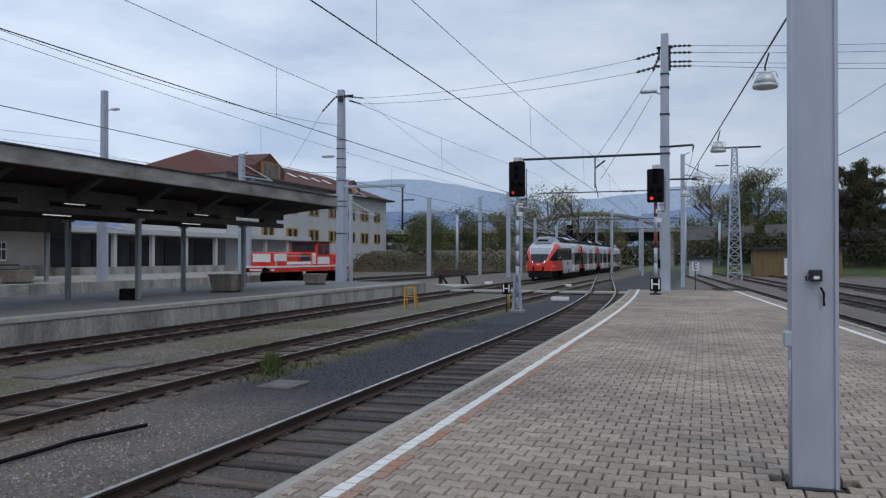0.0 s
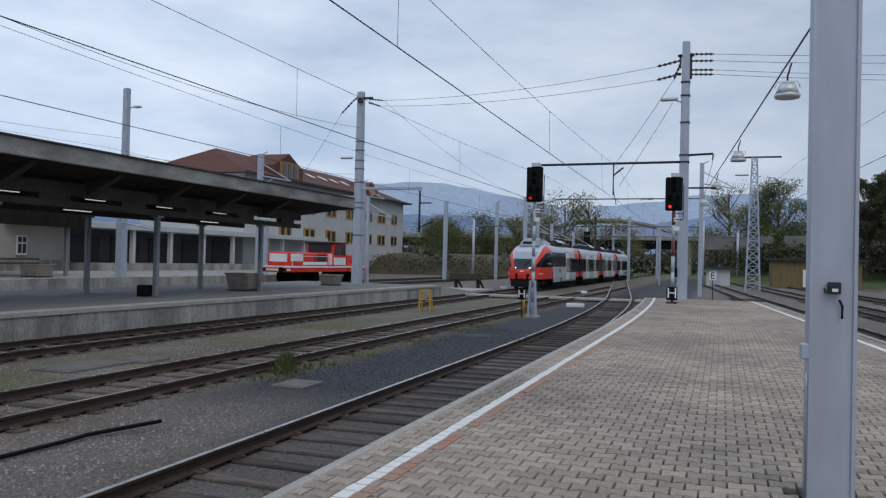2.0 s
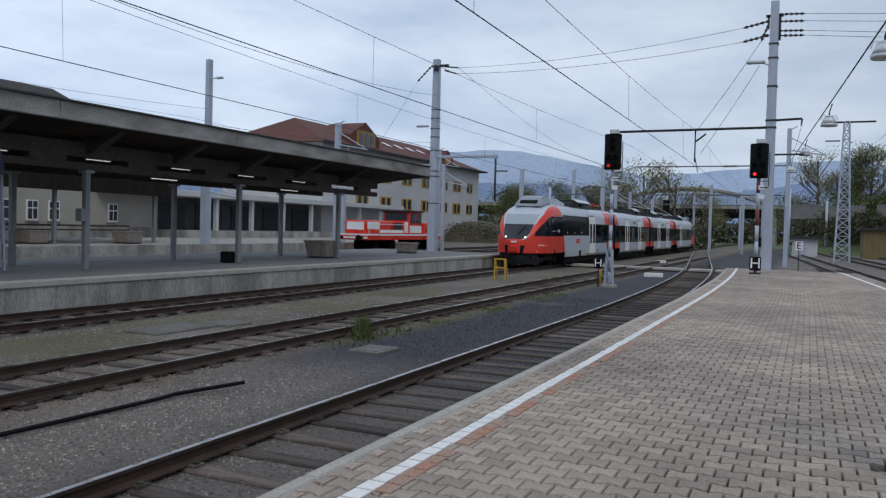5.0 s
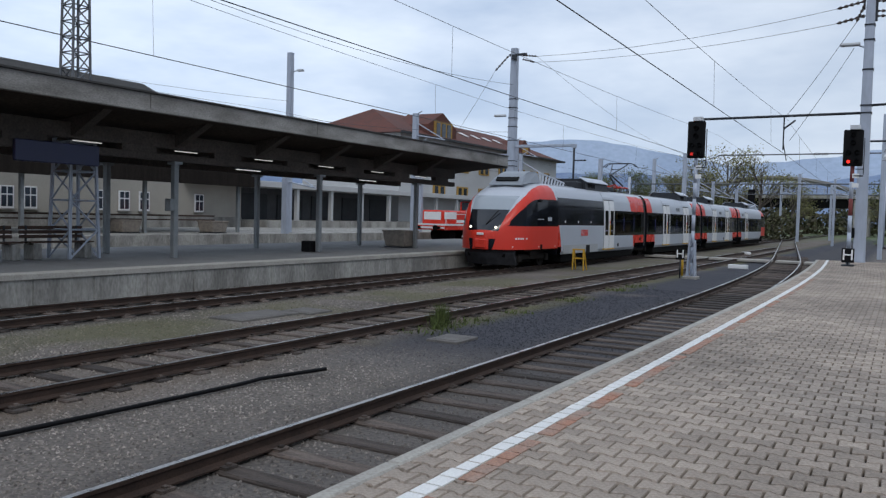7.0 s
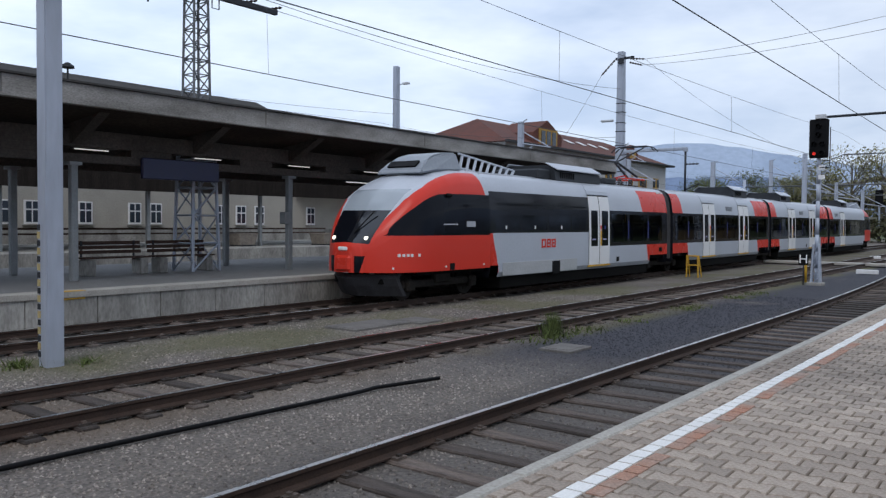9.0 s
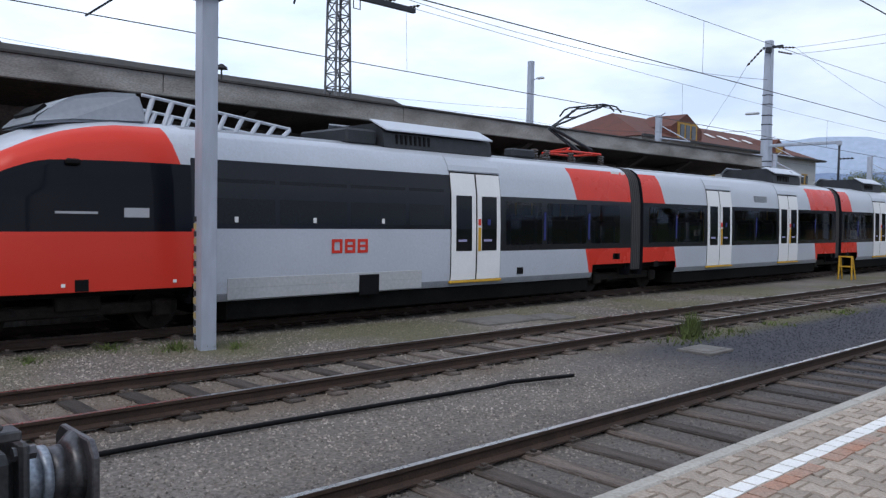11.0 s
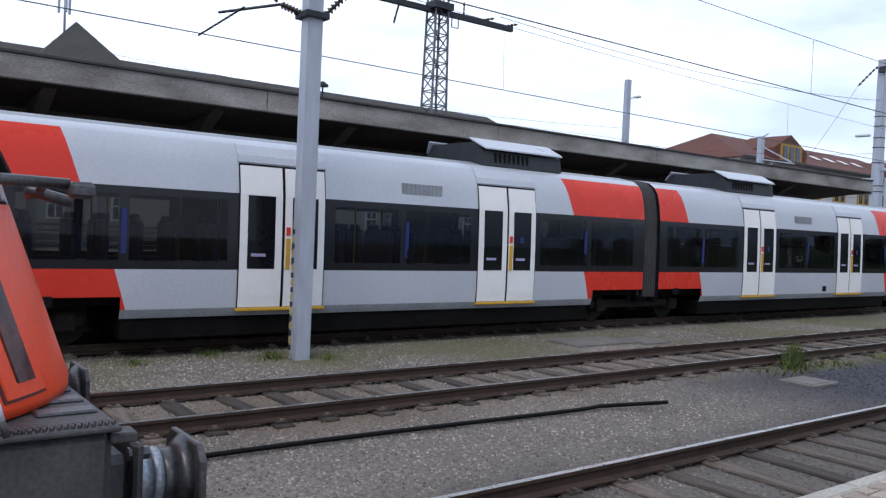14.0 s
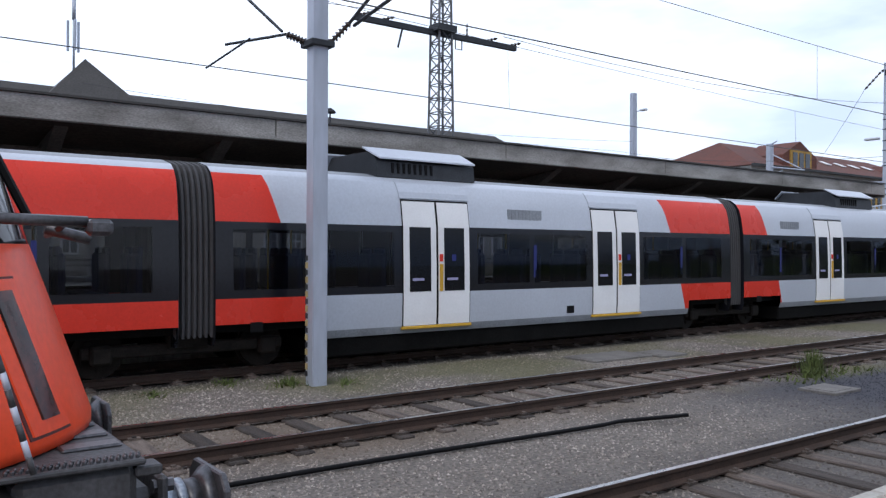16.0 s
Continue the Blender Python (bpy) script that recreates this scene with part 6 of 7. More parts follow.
bm = B()
nd = 40
zs = [1.325, 1.36, 1.5, 1.7, 1.9, 2.03, 2.04, 2.16, 2.5, 2.9, 3.2, 3.5, 3.72]
lines = []
for z in zs:
    nar = 1.0 - 0.05 * max(0, z - 2.0) / 1.7
    row = [bm.verts.new((-1.46 * nar, -16.0, z))]
    for i in range(nd + 1):
        dx = -1.46 * math.cos(math.pi * i / nd)
        yy = face_y(dx, z) + (0.0 if z < 1.34 else 0.012) - (0.35 if z > 3.6 else 0.0)
        row.append(bm.verts.new((dx * nar, yy, z)))
    row.append(bm.verts.new((1.46 * nar, -16.0, z)))
    lines.append(row)
for za, (a, b) in zip(zs, zip(lines, lines[1:])):
    for i in range(len(a) - 1):
        f = bm.faces.new((a[i], a[i + 1], b[i + 1], b[i]))
        f.smooth = True
        mid = (a[i].co.x + a[i + 1].co.x) / 2
        f.material_index = 1 if 2.03 < za < 3.19 and abs(mid) < 1.34 and 0 < i < nd + 1 else 0
bm.faces.new(lines[-1])
bm.faces.new(lines[0][::-1])
bmesh.ops.recalc_face_normals(bm, faces=bm.faces)
lpart("cab_body", bm, [M_LOCORED, M_GLASSD], "orange-red rounded cab with dark windscreen")


def on_face(d0, d1, z0, z1, lift, skew=0.0):
    g = B()
    rows = []
    for j in range(7):
        z = z0 + (z1 - z0) * j / 6
        k = skew * (z - z0)
        rows.append([g.verts.new((dx + k, face_y(dx + k, z) + 0.012 + lift, z + lift * 0.3)) for dx in [d0 + (d1 - d0) * i / 6 for i in range(7)]])
    for p, q in zip(rows, rows[1:]):
        for i in range(6):
            g.faces.new((p[i], p[i + 1], q[i + 1], q[i]))
    r = bmesh.ops.extrude_face_region(g, geom=g.faces[:])
    bmesh.ops.translate(g, verts=[v for v in r["geom"] if isinstance(v, bmesh.types.BMVert)], vec=(0, -0.03, 0))
    bmesh.ops.recalc_face_normals(g, faces=g.faces)
    return g


for s in (-1, 1):
    lo, hi = sorted((s * 0.865, s * 1.065))
    lf = lpart("lamp_seam", on_face(lo, hi, 1.375, 1.925, 0.003), M_LOCODARK, "dark joint round the lamp")
    lo, hi = sorted((s * 0.877, s * 1.055))
    lpart("lamp_frame", on_face(lo, hi, 1.385, 1.915, 0.009), M_LOCORED, "red lamp surround", lf)
    lo, hi = sorted((s * 0.925, s * 1.005))
    lpart("lamp_glass", on_face(lo, hi, 1.43, 1.875, 0.016), M_LAMPGLASS, "dark glossy lamp glass", lf)
    for k in range(7):
        f0, f1 = k / 7, (k + 1) / 7
        a, b = Vector((s * 1.29, 0.372, 1.325)), Vector((s * 1.29, 0.27, 1.70))
        lpart("handrail", tube(B(), a.lerp(b, f0), a.lerp(b, f1), 0.010, 8), M_STEEL if k % 2 else M_LOCOGREY)
    lpart("rail_foot", tube(B(), (s * 1.31, 0.27, 1.72), (s * 1.28, 0.10, 1.74), 0.014, 8), M_TIN)
    # buffers
    x = s * 0.875
    zc = 1.01
    bf = lpart("buffer", boxes(((x, 0.765, zc), (0.26, 0.14, 0.26), None, 0.03), ((x, 0.845, zc), (0.36, 0.035, 0.36), None, 0.012)), M_LOCOGREY, "steel buffer with a square plate")
    lpart("sleeve", tube(tube(B(), (x, 0.86, zc), (x, 0.93, zc), 0.098, 20), (x, 0.93, zc), (x, 0.965, zc), 0.112, 20), M_SLEEVE, "pale worn buffer sleeve", bf)
    lpart("plunger", tube(tube(B(), (x, 0.965, zc), (x, 1.02, zc), 0.10, 20, 0.105), (x, 1.02, zc), (x, 1.066, zc), 0.105, 20, 0.15), M_GREASE, "", bf)
    hd = B()
    outl = [(-0.20, -0.10), (-0.13, -0.165), (0.13, -0.165), (0.20, -0.10), (0.20, 0.10), (0.15, 0.155), (-0.15, 0.155), (-0.20, 0.10)]
    prism(hd, [(x + px, zc - 0.01 + pz) for px, pz in outl], 1.066, 1.094, "y")
    bmesh.ops.bevel(hd, geom=hd.edges[:], offset=0.006, segments=1, affect="EDGES")
    lpart("head", hd, M_GREASE, "greasy dark buffer plate", bf)
    for dx in (-0.135, 0.135):
        for dz in (-0.135, 0.135):
            lpart("bolt", tube(B(), (x + dx, 0.815, zc + dz), (x + dx, 0.89, zc + dz), 0.026, 6), M_GREASE, "", bf)
bm = B()
chain(bm, [(0.0, 0.7, 1.05), (0.0, 0.95, 0.95), (0.0, 0.98, 0.6)], 0.045, 8)
lpart("coupling_hook", bm, M_GREASE)
bm = B()
tube(bm, (0.95, 0.10, 2.13), (0.95, 0.60, 2.12), 0.020, 8)
box(bm, (0.95, 0.64, 2.10), (0.07, 0.09, 0.06), None, 0.015)
tube(bm, (0.72, 0.50, 2.10), (0.72, 0.66, 2.06), 0.022, 8)
chain(bm, [(0.95, 0.52, 2.11), (0.6, 0.56, 2.09), (0.2, 0.60, 2.08)], 0.014, 6)
lpart("wiper_drive", bm, M_GREASE, "dark wiper drive and rail")
bm = B()
tube(bm, (0.85, 0.42, 2.14), (0.98, 0.10, 2.75), 0.016, 6)
tube(bm, (0.72, 0.44, 2.14), (0.86, 0.12, 2.72), 0.010, 6)
lpart("wiper", bm, M_BLACK)
for yy in (-2.0, -5.0, -11.0, -14.0):
    lpart("wheelset", tube(tube(B(), (-0.83, yy, 0.55), (-0.68, yy, 0.55), 0.55, 24), (0.68, yy, 0.55), (0.83, yy, 0.55), 0.55, 24), M_UNDER)
lpart("rail_guard", boxes(((0.75, 0.2, 0.35), (0.3, 0.06, 0.5), None, 0.01), ((-0.75, 0.2, 0.35), (0.3, 0.06, 0.5), None, 0.01), ((0, 0.25, 0.62), (2.3, 0.06, 0.3))), M_UNDER)

# ---- parked red shunter in the yard ----
sh = thing("shunting_locomotive", "red and white diesel shunter parked in the yard", "locomotive", at=(-31.5, 52.8, 0))
part("frame", boxes(((0, 6.8, 1.05), (2.7, 13.4, 0.35), None, 0.03)), M_RED, sh)
part("white_stripe", boxes(((0, 6.8, 1.28), (2.74, 13.4, 0.12))), M_SIGNW, sh)
part("hood", boxes(((0, 3.7, 1.83), (1.9, 6.4, 1.10), None, 0.10)), M_RED, sh, "red engine hood")
part("hood", boxes(((0, 11.8, 1.8), (1.9, 2.6, 1.05), None, 0.10)), M_RED, sh)
part("stripe_panel", boxes(((0.965, 1.6, 1.98), (0.02, 1.9, 0.55))), M_SIGNW, sh)
part("stripe_panel", boxes(((0.0, 0.49, 1.95), (1.5, 0.03, 0.6))), M_SIGNW, sh)
part("stripe_panel", boxes(((0.965, 4.6, 1.55), (0.02, 4.0, 0.22))), M_SIGNW, sh)
part("hood_grille", boxes(((0.965, 5.6, 1.98), (0.02, 1.6, 0.55))), M_DARKSTEEL, sh)
part("cab", boxes(((0, 8.3, 2.25), (2.5, 2.4, 1.9), None, 0.08)), M_RED, sh)
part("cab_panel", boxes(((1.255, 8.3, 1.75), (0.02, 2.2, 0.6))), M_SIGNW, sh, "white lower cab side")
part("cab_panel", boxes(((0.0, 7.095, 1.9), (2.3, 0.02, 0.9))), M_SIGNW, sh)
part("front_stripe", boxes(((0, 0.08, 1.05), (2.6, 0.03, 0.14))), M_SIGNW, sh)
for dy in (7.75, 8.85):
    part("cab_window", boxes(((1.26, dy, 2.65), (0.03, 0.95, 0.8))), M_WINDOW, sh)
part("cab_window", boxes(((0.0, 7.09, 2.8), (2.1, 0.03, 0.65))), M_WINDOW, sh)
part("cab_roof", boxes(((0, 8.3, 3.26), (2.7, 2.8, 0.14), None, 0.04)), M_DARKSTEEL, sh)
for dy in (2.2, 5.0, 9.6, 12.0):
    part("wheelset", tube(B(), (-0.85, dy, 0.5), (0.85, dy, 0.5), 0.5, 20), M_UNDER, sh)
bm = B()
chain(bm, [(1.25, 0.4, 1.2), (1.25, 0.4, 2.1), (1.25, 6.8, 2.1)], 0.03, 6)
part("handrail", bm, M_SIGNW, sh)
for sx in (-0.87, 0.87):
    part("buffer", tube(tube(B(), (sx, -0.5, 1.05), (sx, 0.1, 1.05), 0.10, 10), (sx, -0.56, 1.05), (sx, -0.5, 1.05), 0.22, 14), M_UNDER, sh)

# ---- buildings ----
st = thing("station_building", "cream rendered station building with white windows and a dark hipped roof", "building")
part("wall", boxes(((-55.0, 10.5, 3.4), (10.0, 83.0, 6.8))), M_WALL, st)
part("plinth", boxes(((-49.97, 10.5, 0.9), (0.12, 83.0, 0.9))), M_CONC, st)
bm = B()
e = [(-62, -34, 6.8), (-48.8, -34, 6.8), (-48.8, 53.2, 6.8), (-62, 53.2, 6.8)]
rdg = [(-55.4, -28, 12.2), (-55.4, 46.0, 12.2)]
vs = [bm.verts.new(p) for p in e + rdg]
for q in ((0, 1, 4), (1, 2, 5, 4), (2, 3, 5), (3, 0, 4, 5), (3, 2, 1, 0)):
    bm.faces.new([vs[k] for k in q])
bmesh.ops.recalc_face_normals(bm, faces=bm.faces)
part("roof", bm, M_ROOFDARK, st)
bm = B()
vs = [bm.verts.new(p) for p in ((-51.0, 8.2, 10.0), (-51.0, 15.4, 10.0), (-58.2, 15.4, 10.0), (-58.2, 8.2, 10.0), (-54.6, 11.8, 14.0))]
for q in ((0, 1, 4), (1, 2, 4), (2, 3, 4), (3, 0, 4), (3, 2, 1, 0)):
    bm.faces.new([vs[k] for k in q])
bmesh.ops.recalc_face_normals(bm, faces=bm.faces)
part("roof_peak", bm, M_ROOFDARK, st, "dark pyramid roof peak")
part("peak_base", boxes(((-54.6, 11.8, 9.3), (6.6, 6.6, 1.6))), M_ROOFDARK, st)
an = thing("antenna", "slim mobile phone antenna mast on the roof", "antenna", at=(-54.0, 11.0, 12.6))
part("pole", tube(B(), (0, 0, 0), (0, 0, 4.6), 0.07, 8), M_STEEL, an)
for a in (0, 2.1, 4.2):
    part("panel", boxes(((0.35 * math.cos(a), 0.35 * math.sin(a), 2.6), (0.14, 0.14, 1.9), None, 0.02)), M_STEEL, an)
part("tip", tube(B(), (0, 0, 3.6), (0, 0, 4.9), 0.12, 8), M_STEEL, an)
for yy in (6.5, 10, 13.5, 17, 22.3, 24.1, 27.5, 31.0, 32.6, 38.1, 39.95, 41.75, 47.2):
    wi = part("window", boxes(((-49.98, yy, 2.43), (0.10, 0.98, 1.46), None, 0.02)), M_SIGNW, st, "white wooden window")
    for dy in (-0.21, 0.21):
        for dz, h in ((-0.24, 0.72), (0.43, 0.44)):
            part("pane", boxes(((-49.92, yy + dy, 2.43 + dz), (0.02, 0.33, h))), M_WINDOW, wi)
    part("sill", boxes(((-49.9, yy, 1.66), (0.22, 1.15, 0.06))), M_CONC, wi)
# near-black brown, the shade under the deep porch put into the colour
M_PORCH = mat("porch_shade_brown", (0.028, 0.023, 0.020), 0.9, 0, 0.35, 1.0, 14, spec=0.1, stretch=(4, 4, 0.5))
part("porch_roof", boxes(((-40.6, 2.2, 4.75), (8.3, 74.4, 0.25), None, 0.02)), M_PORCH, st, "brown-grey narrow roof over the back platform")
# upright dark sheet added in place of the shaded roof underside
part("porch_shade_sheet", boxes(((-36.5, 2.2, 4.4), (0.2, 74.4, 1.9))), M_PORCH, st)
for yy in [-20 + 7.3 * k for k in range(9)]:
    part("porch_post", boxes(((-37.2, yy, 2.6), (0.18, 0.18, 4.2))), M_POST, st)
    part("porch_beam", boxes(((-39.2, yy, 4.5), (5.4, 0.25, 0.3))), M_SOFFIT, st)
part("wall_rail", boxes(((-46.0, 20, 1.45), (0.08, 50, 0.12)), ((-46.0, 20, 1.15), (0.08, 50, 0.10))), M_WOOD, st)

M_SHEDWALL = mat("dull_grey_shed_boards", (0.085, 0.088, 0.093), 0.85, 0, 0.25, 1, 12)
ax = thing("goods_shed", "long low goods shed with white roof edge and dark loading bays", "building")
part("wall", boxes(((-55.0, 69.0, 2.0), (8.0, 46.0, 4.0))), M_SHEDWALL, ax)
part("roof", boxes(((-53.5, 69.0, 4.25), (12.0, 47.0, 0.5), None, 0.03)), M_WALLW, ax)
part("loading_dock", boxes(((-49.0, 72.0, 0.5), (4.0, 40.0, 1.3))), M_CONC, ax)
for k in range(8):
    yy = 54.5 + 5.0 * k
    # dark panel painted as the shaded inside of a bay
    part("bay_shade_panel", boxes(((-50.95, yy, 2.35), (0.12, 3.6, 2.3))), M_SHADE, ax)
    part("pillar", boxes(((-48.0, yy + 2.5, 2.5), (0.35, 0.35, 3.4))), M_WALLW, ax)

wh = thing("white_house", "large white rendered building with red-brown tiled roof and ochre windows", "building")
part("wall", boxes(((-57.0, 100.5, 5.6), (14.0, 47.0, 11.6))), M_WALLW, wh)
bm = B()
e = [(-65, 76.0, 11.2), (-49.2, 76.0, 11.2), (-49.2, 125.2, 11.2), (-65, 125.2, 11.2)]
rdg = [(-57, 81.5, 14.7), (-57, 116.0, 14.7)]
vs = [bm.verts.new(p) for p in e + rdg]
for q in ((0, 1, 4), (1, 2, 5, 4), (2, 3, 5), (3, 0, 4, 5), (3, 2, 1, 0)):
    bm.faces.new([vs[k] for k in q])
bmesh.ops.recalc_face_normals(bm, faces=bm.faces)
part("roof", bm, M_ROOFTILE, wh, "red-brown tiled hipped roof")
# dark strips put in as shade along the roof edge
part("eave_shade", boxes(((-49.1, 100.6, 11.2), (0.3, 49.4, 0.25)), ((-57, 125.3, 11.2), (16, 0.3, 0.25))), M_SHADE, wh)
dm = part("dormer", prism(B(), [(83.6, 11.2), (90.6, 11.2), (90.6, 12.9), (87.1, 14.6), (83.6, 12.9)], -55.5, -50.3, "x"), M_ROOFTILE, wh, "gabled dormer with ochre window")
part("dormer_window", boxes(((-50.25, 87.1, 12.3), (0.15, 4.4, 2.4))), M_OCHRE, dm)
for dy in (-1.3, 0, 1.3):
    part("pane", boxes(((-50.15, 87.1 + dy, 12.3), (0.08, 0.9, 1.9))), M_WINDOW, dm)
d2 = part("dormer", prism(B(), [(110.0, 11.2), (114.0, 11.2), (114.0, 12.4), (112.0, 13.6), (110.0, 12.4)], -54.5, -50.3, "x"), M_ROOFTILE, wh)
part("dormer_window", boxes(((-50.25, 112.0, 12.1), (0.1, 2.0, 1.3))), M_OCHRE, d2)
for yy in (97.5, 101.0, 104.5, 108.0):
    part("skylight", boxes(((-53.0, yy, 13.05), (1.3, 1.0, 0.08), Matrix.Rotation(radians(24.2), 3, "Y"))), M_SIGNW, wh)
for zz in (8.3, 4.9):
    for yy in (86, 92, 98, 104, 110, 115, 120):
        wi = part("window", boxes(((-49.97, yy, zz), (0.10, 3.0 if yy != 120 else 2.0, 1.6))), M_OCHRE, wh)
        for dy in (-0.7, 0.7):
            part("pane", boxes(((-49.9, yy + dy, zz), (0.05, 0.75, 1.25))), M_WINDOW, wi)
for xx in (-52.5, -55.5, -59):
    for zz in (8.3, 4.9):
        part("window", boxes(((xx, 124.03, zz), (1.6, 0.1, 1.5))), M_OCHRE, wh)

M_SHEDOCHRE = mat("faded_ochre_boards", (0.20, 0.145, 0.065), 0.85, 0, 0.3, 1, 10, stretch=(4, 4, 0.5))
M_SHRUB = mat("dark_green_shrubs", (0.066, 0.076, 0.030), 0.9, 0, 0.4, 0.3, 6, island=0.5, color2=(0.062, 0.050, 0.030))
M_PANEL = mat("grey_wall_panel", (0.23, 0.225, 0.21), 0.9, 0, 0.25, 0.6, 12)
# small sheds and the wall beyond the right-hand tracks
for x, y, sx, sy, h, m, label in ((9.8, 100, 9.0, 6.0, 3.1, M_SHEDOCHRE, "ochre wooden shed with a flat dark roof"), (-0.4, 100, 2.6, 2.4, 2.0, M_WALLW, "small white metal hut beside the tracks")):
    sd = thing("shed", label, "shed", at=(x, y, GROUND))
    part("wall", boxes(((0, 0, h / 2), (sx, sy, h))), m, sd)
    part("roof", boxes(((0, 0, h + 0.1), (sx + 0.9, sy + 0.9, 0.25))), M_DARKSTEEL, sd)
    part("door", boxes(((-sx * 0.1, -sy / 2 - 0.03, 1.1), (0.9, 0.06, 2.0))), M_SIGNW if m == M_SHEDOCHRE else M_STEEL, sd)
nw = thing("noise_wall", "long grey panel wall on top of the green bank", "wall", kind="structure")
for k in range(1, 14):
    part("wall_panel", boxes(((-6 + 5.2 * k, 128 - 2.6 * k, 5.35 + (k % 2) * 0.15), (5.1 if k % 3 else 3.4, 0.3, 2.0), Matrix.Rotation(radians(-26.6), 3, "Z"))), M_PANEL, nw)
bm = B()
nx = 34
rows = []
for i in range(nx + 1):
    x = -4 + 82 * i / nx
    row = []
    for d, z in ((0, -0.3), (5, 0.6), (12, 3.0), (18, 4.9), (30, 5.4), (70, 6.5), (140, 9)):
        row.append(bm.verts.new((x + d * 0.45, 116 - 0.5 * (x + 6) + d * 0.9, z + (0.4 * noise.noise(Vector((x * 0.12, d * 0.1, 3))) if z > 0 else 0))))
    rows.append(row)
for a, b in zip(rows, rows[1:]):
    for k in range(6):
        f = bm.faces.new((a[k], b[k], b[k + 1], a[k + 1]))
        f.smooth = True
bmesh.ops.recalc_face_normals(bm, faces=bm.faces)
tagged(link("grass_bank", bm, M_BANK), "green grassy bank rising beyond the yard", "bank", kind="structure")

# road bridge with a flat arch
br = thing("road_bridge", "grey road bridge with a flat steel arch over the tracks", "bridge")
part("deck", boxes(((-40, 190, 8.0), (110, 9, 0.9), None, 0.05)), M_CONC, br)
for dz in (8.75, 9.15, 9.6):
    part("handrail", tube(B(), (-95, 185.6, dz), (15, 185.6, dz), 0.07, 5), M_STEEL, br)
for k in range(28):
    part("rail_post", tube(B(), (-95 + 4.0 * k, 185.6, 8.4), (-95 + 4.0 * k, 185.6, 9.65), 0.08, 5), M_STEEL, br)
# black strip added as the shadow beneath the bridge deck
part("deck_shadow_strip", boxes(((-40, 186.5, 6.6), (110, 0.8, 2.0))), M_UNDER, br)
bm = B()
arc = lambda t: Vector((-42 + 34 * t, 185.8, 8.5 + 13.4 * t * (1 - t)))
for k in range(24):
    tube(bm, arc(k / 24), arc((k + 1) / 24), 0.55, 6)
for k in range(2, 23, 2):
    tube(bm, arc(k / 24), (arc(k / 24).x, 185.8, 8.6), 0.09, 5)
part("arch", bm, M_PANEL, br)
for x in (-86, -70, -56, 0, 8):
    part("pier", boxes(((x, 190, 3.6), (1.6, 7, 7.6), None, 0.1)), M_CONC, br)
for x in (-42, -8):
    part("abutment", boxes(((x, 190, 3.6), (3.0, 8, 7.6), None, 0.1)), M_CONC, br)


# ---- trees, grass, hills ----
def leaf_cloud(bm, rng, c, rx, ry, rz, n, size):
    for _ in range(n):
        while True:
            p = Vector((rng.uniform(-1, 1), rng.uniform(-1, 1), rng.uniform(-1, 1)))
            if 0.15 < p.length < 1:
                break
        q = Vector((c[0] + p.x * rx, c[1] + p.y * ry, c[2] + p.z * rz))
        a = Vector((rng.gauss(0, 1), rng.gauss(0, 1), rng.gauss(0, 1))).normalized()
        b = a.orthogonal().normalized()
        s = size * rng.uniform(0.5, 1.3)
        cc = a.cross(b)
        bm.faces.new([bm.verts.new(q + b * s), bm.verts.new(q + cc * s * 0.7), bm.verts.new(q - b * s), bm.verts.new(q - cc * s * 0.6)])


def tree(x, y, z, h, spread, leaf, label, seed, density=1.0, low=0.25):
    rng = random.Random(seed)
    t = thing("tree", label, "tree", "trees")
    bm = B()
    tube(bm, (x, y, z - 0.3), (x + rng.uniform(-0.2, 0.2), y, z + h * 0.5), h * 0.028, 8, h * 0.016)
    tube(bm, (x, y, z + h * 0.45), (x + rng.uniform(-0.4, 0.4), y, z + h * 0.93), h * 0.016, 6, h * 0.004)
    tips = []
    for k in range(20 if low > 0.2 else 34):
        f = rng.uniform(low, 0.85)
        a = rng.uniform(0, 2 * math.pi)
        r = spread * (1.0 - 0.45 * f) * rng.uniform(0.5, 1.0)
        p0 = Vector((x, y, z + h * f * 0.8))
        p1 = Vector((x + r * math.cos(a), y + r * math.sin(a), z + h * min(0.97, f + rng.uniform(0.08, 0.22))))
        tube(bm, p0, p1, h * 0.009, 5, h * 0.003)
        tips.append(p1)
        for _ in range(6):
            p2 = p1 + Vector((rng.uniform(-1, 1), rng.uniform(-1, 1), rng.uniform(0.1, 1))) * spread * 0.3
            tube(bm, p0.lerp(p1, rng.uniform(0.5, 0.95)), p2, h * 0.004, 4, h * 0.0015)
            tips.append(p2)
    part("trunk", bm, M_BARK, t)
    lv = B()
    for p in tips:
        leaf_cloud(lv, rng, p, spread * 0.26, spread * 0.26, spread * 0.22, int(44 * density), h * 0.0115)
    part("crown", lv, leaf, t)
    return t


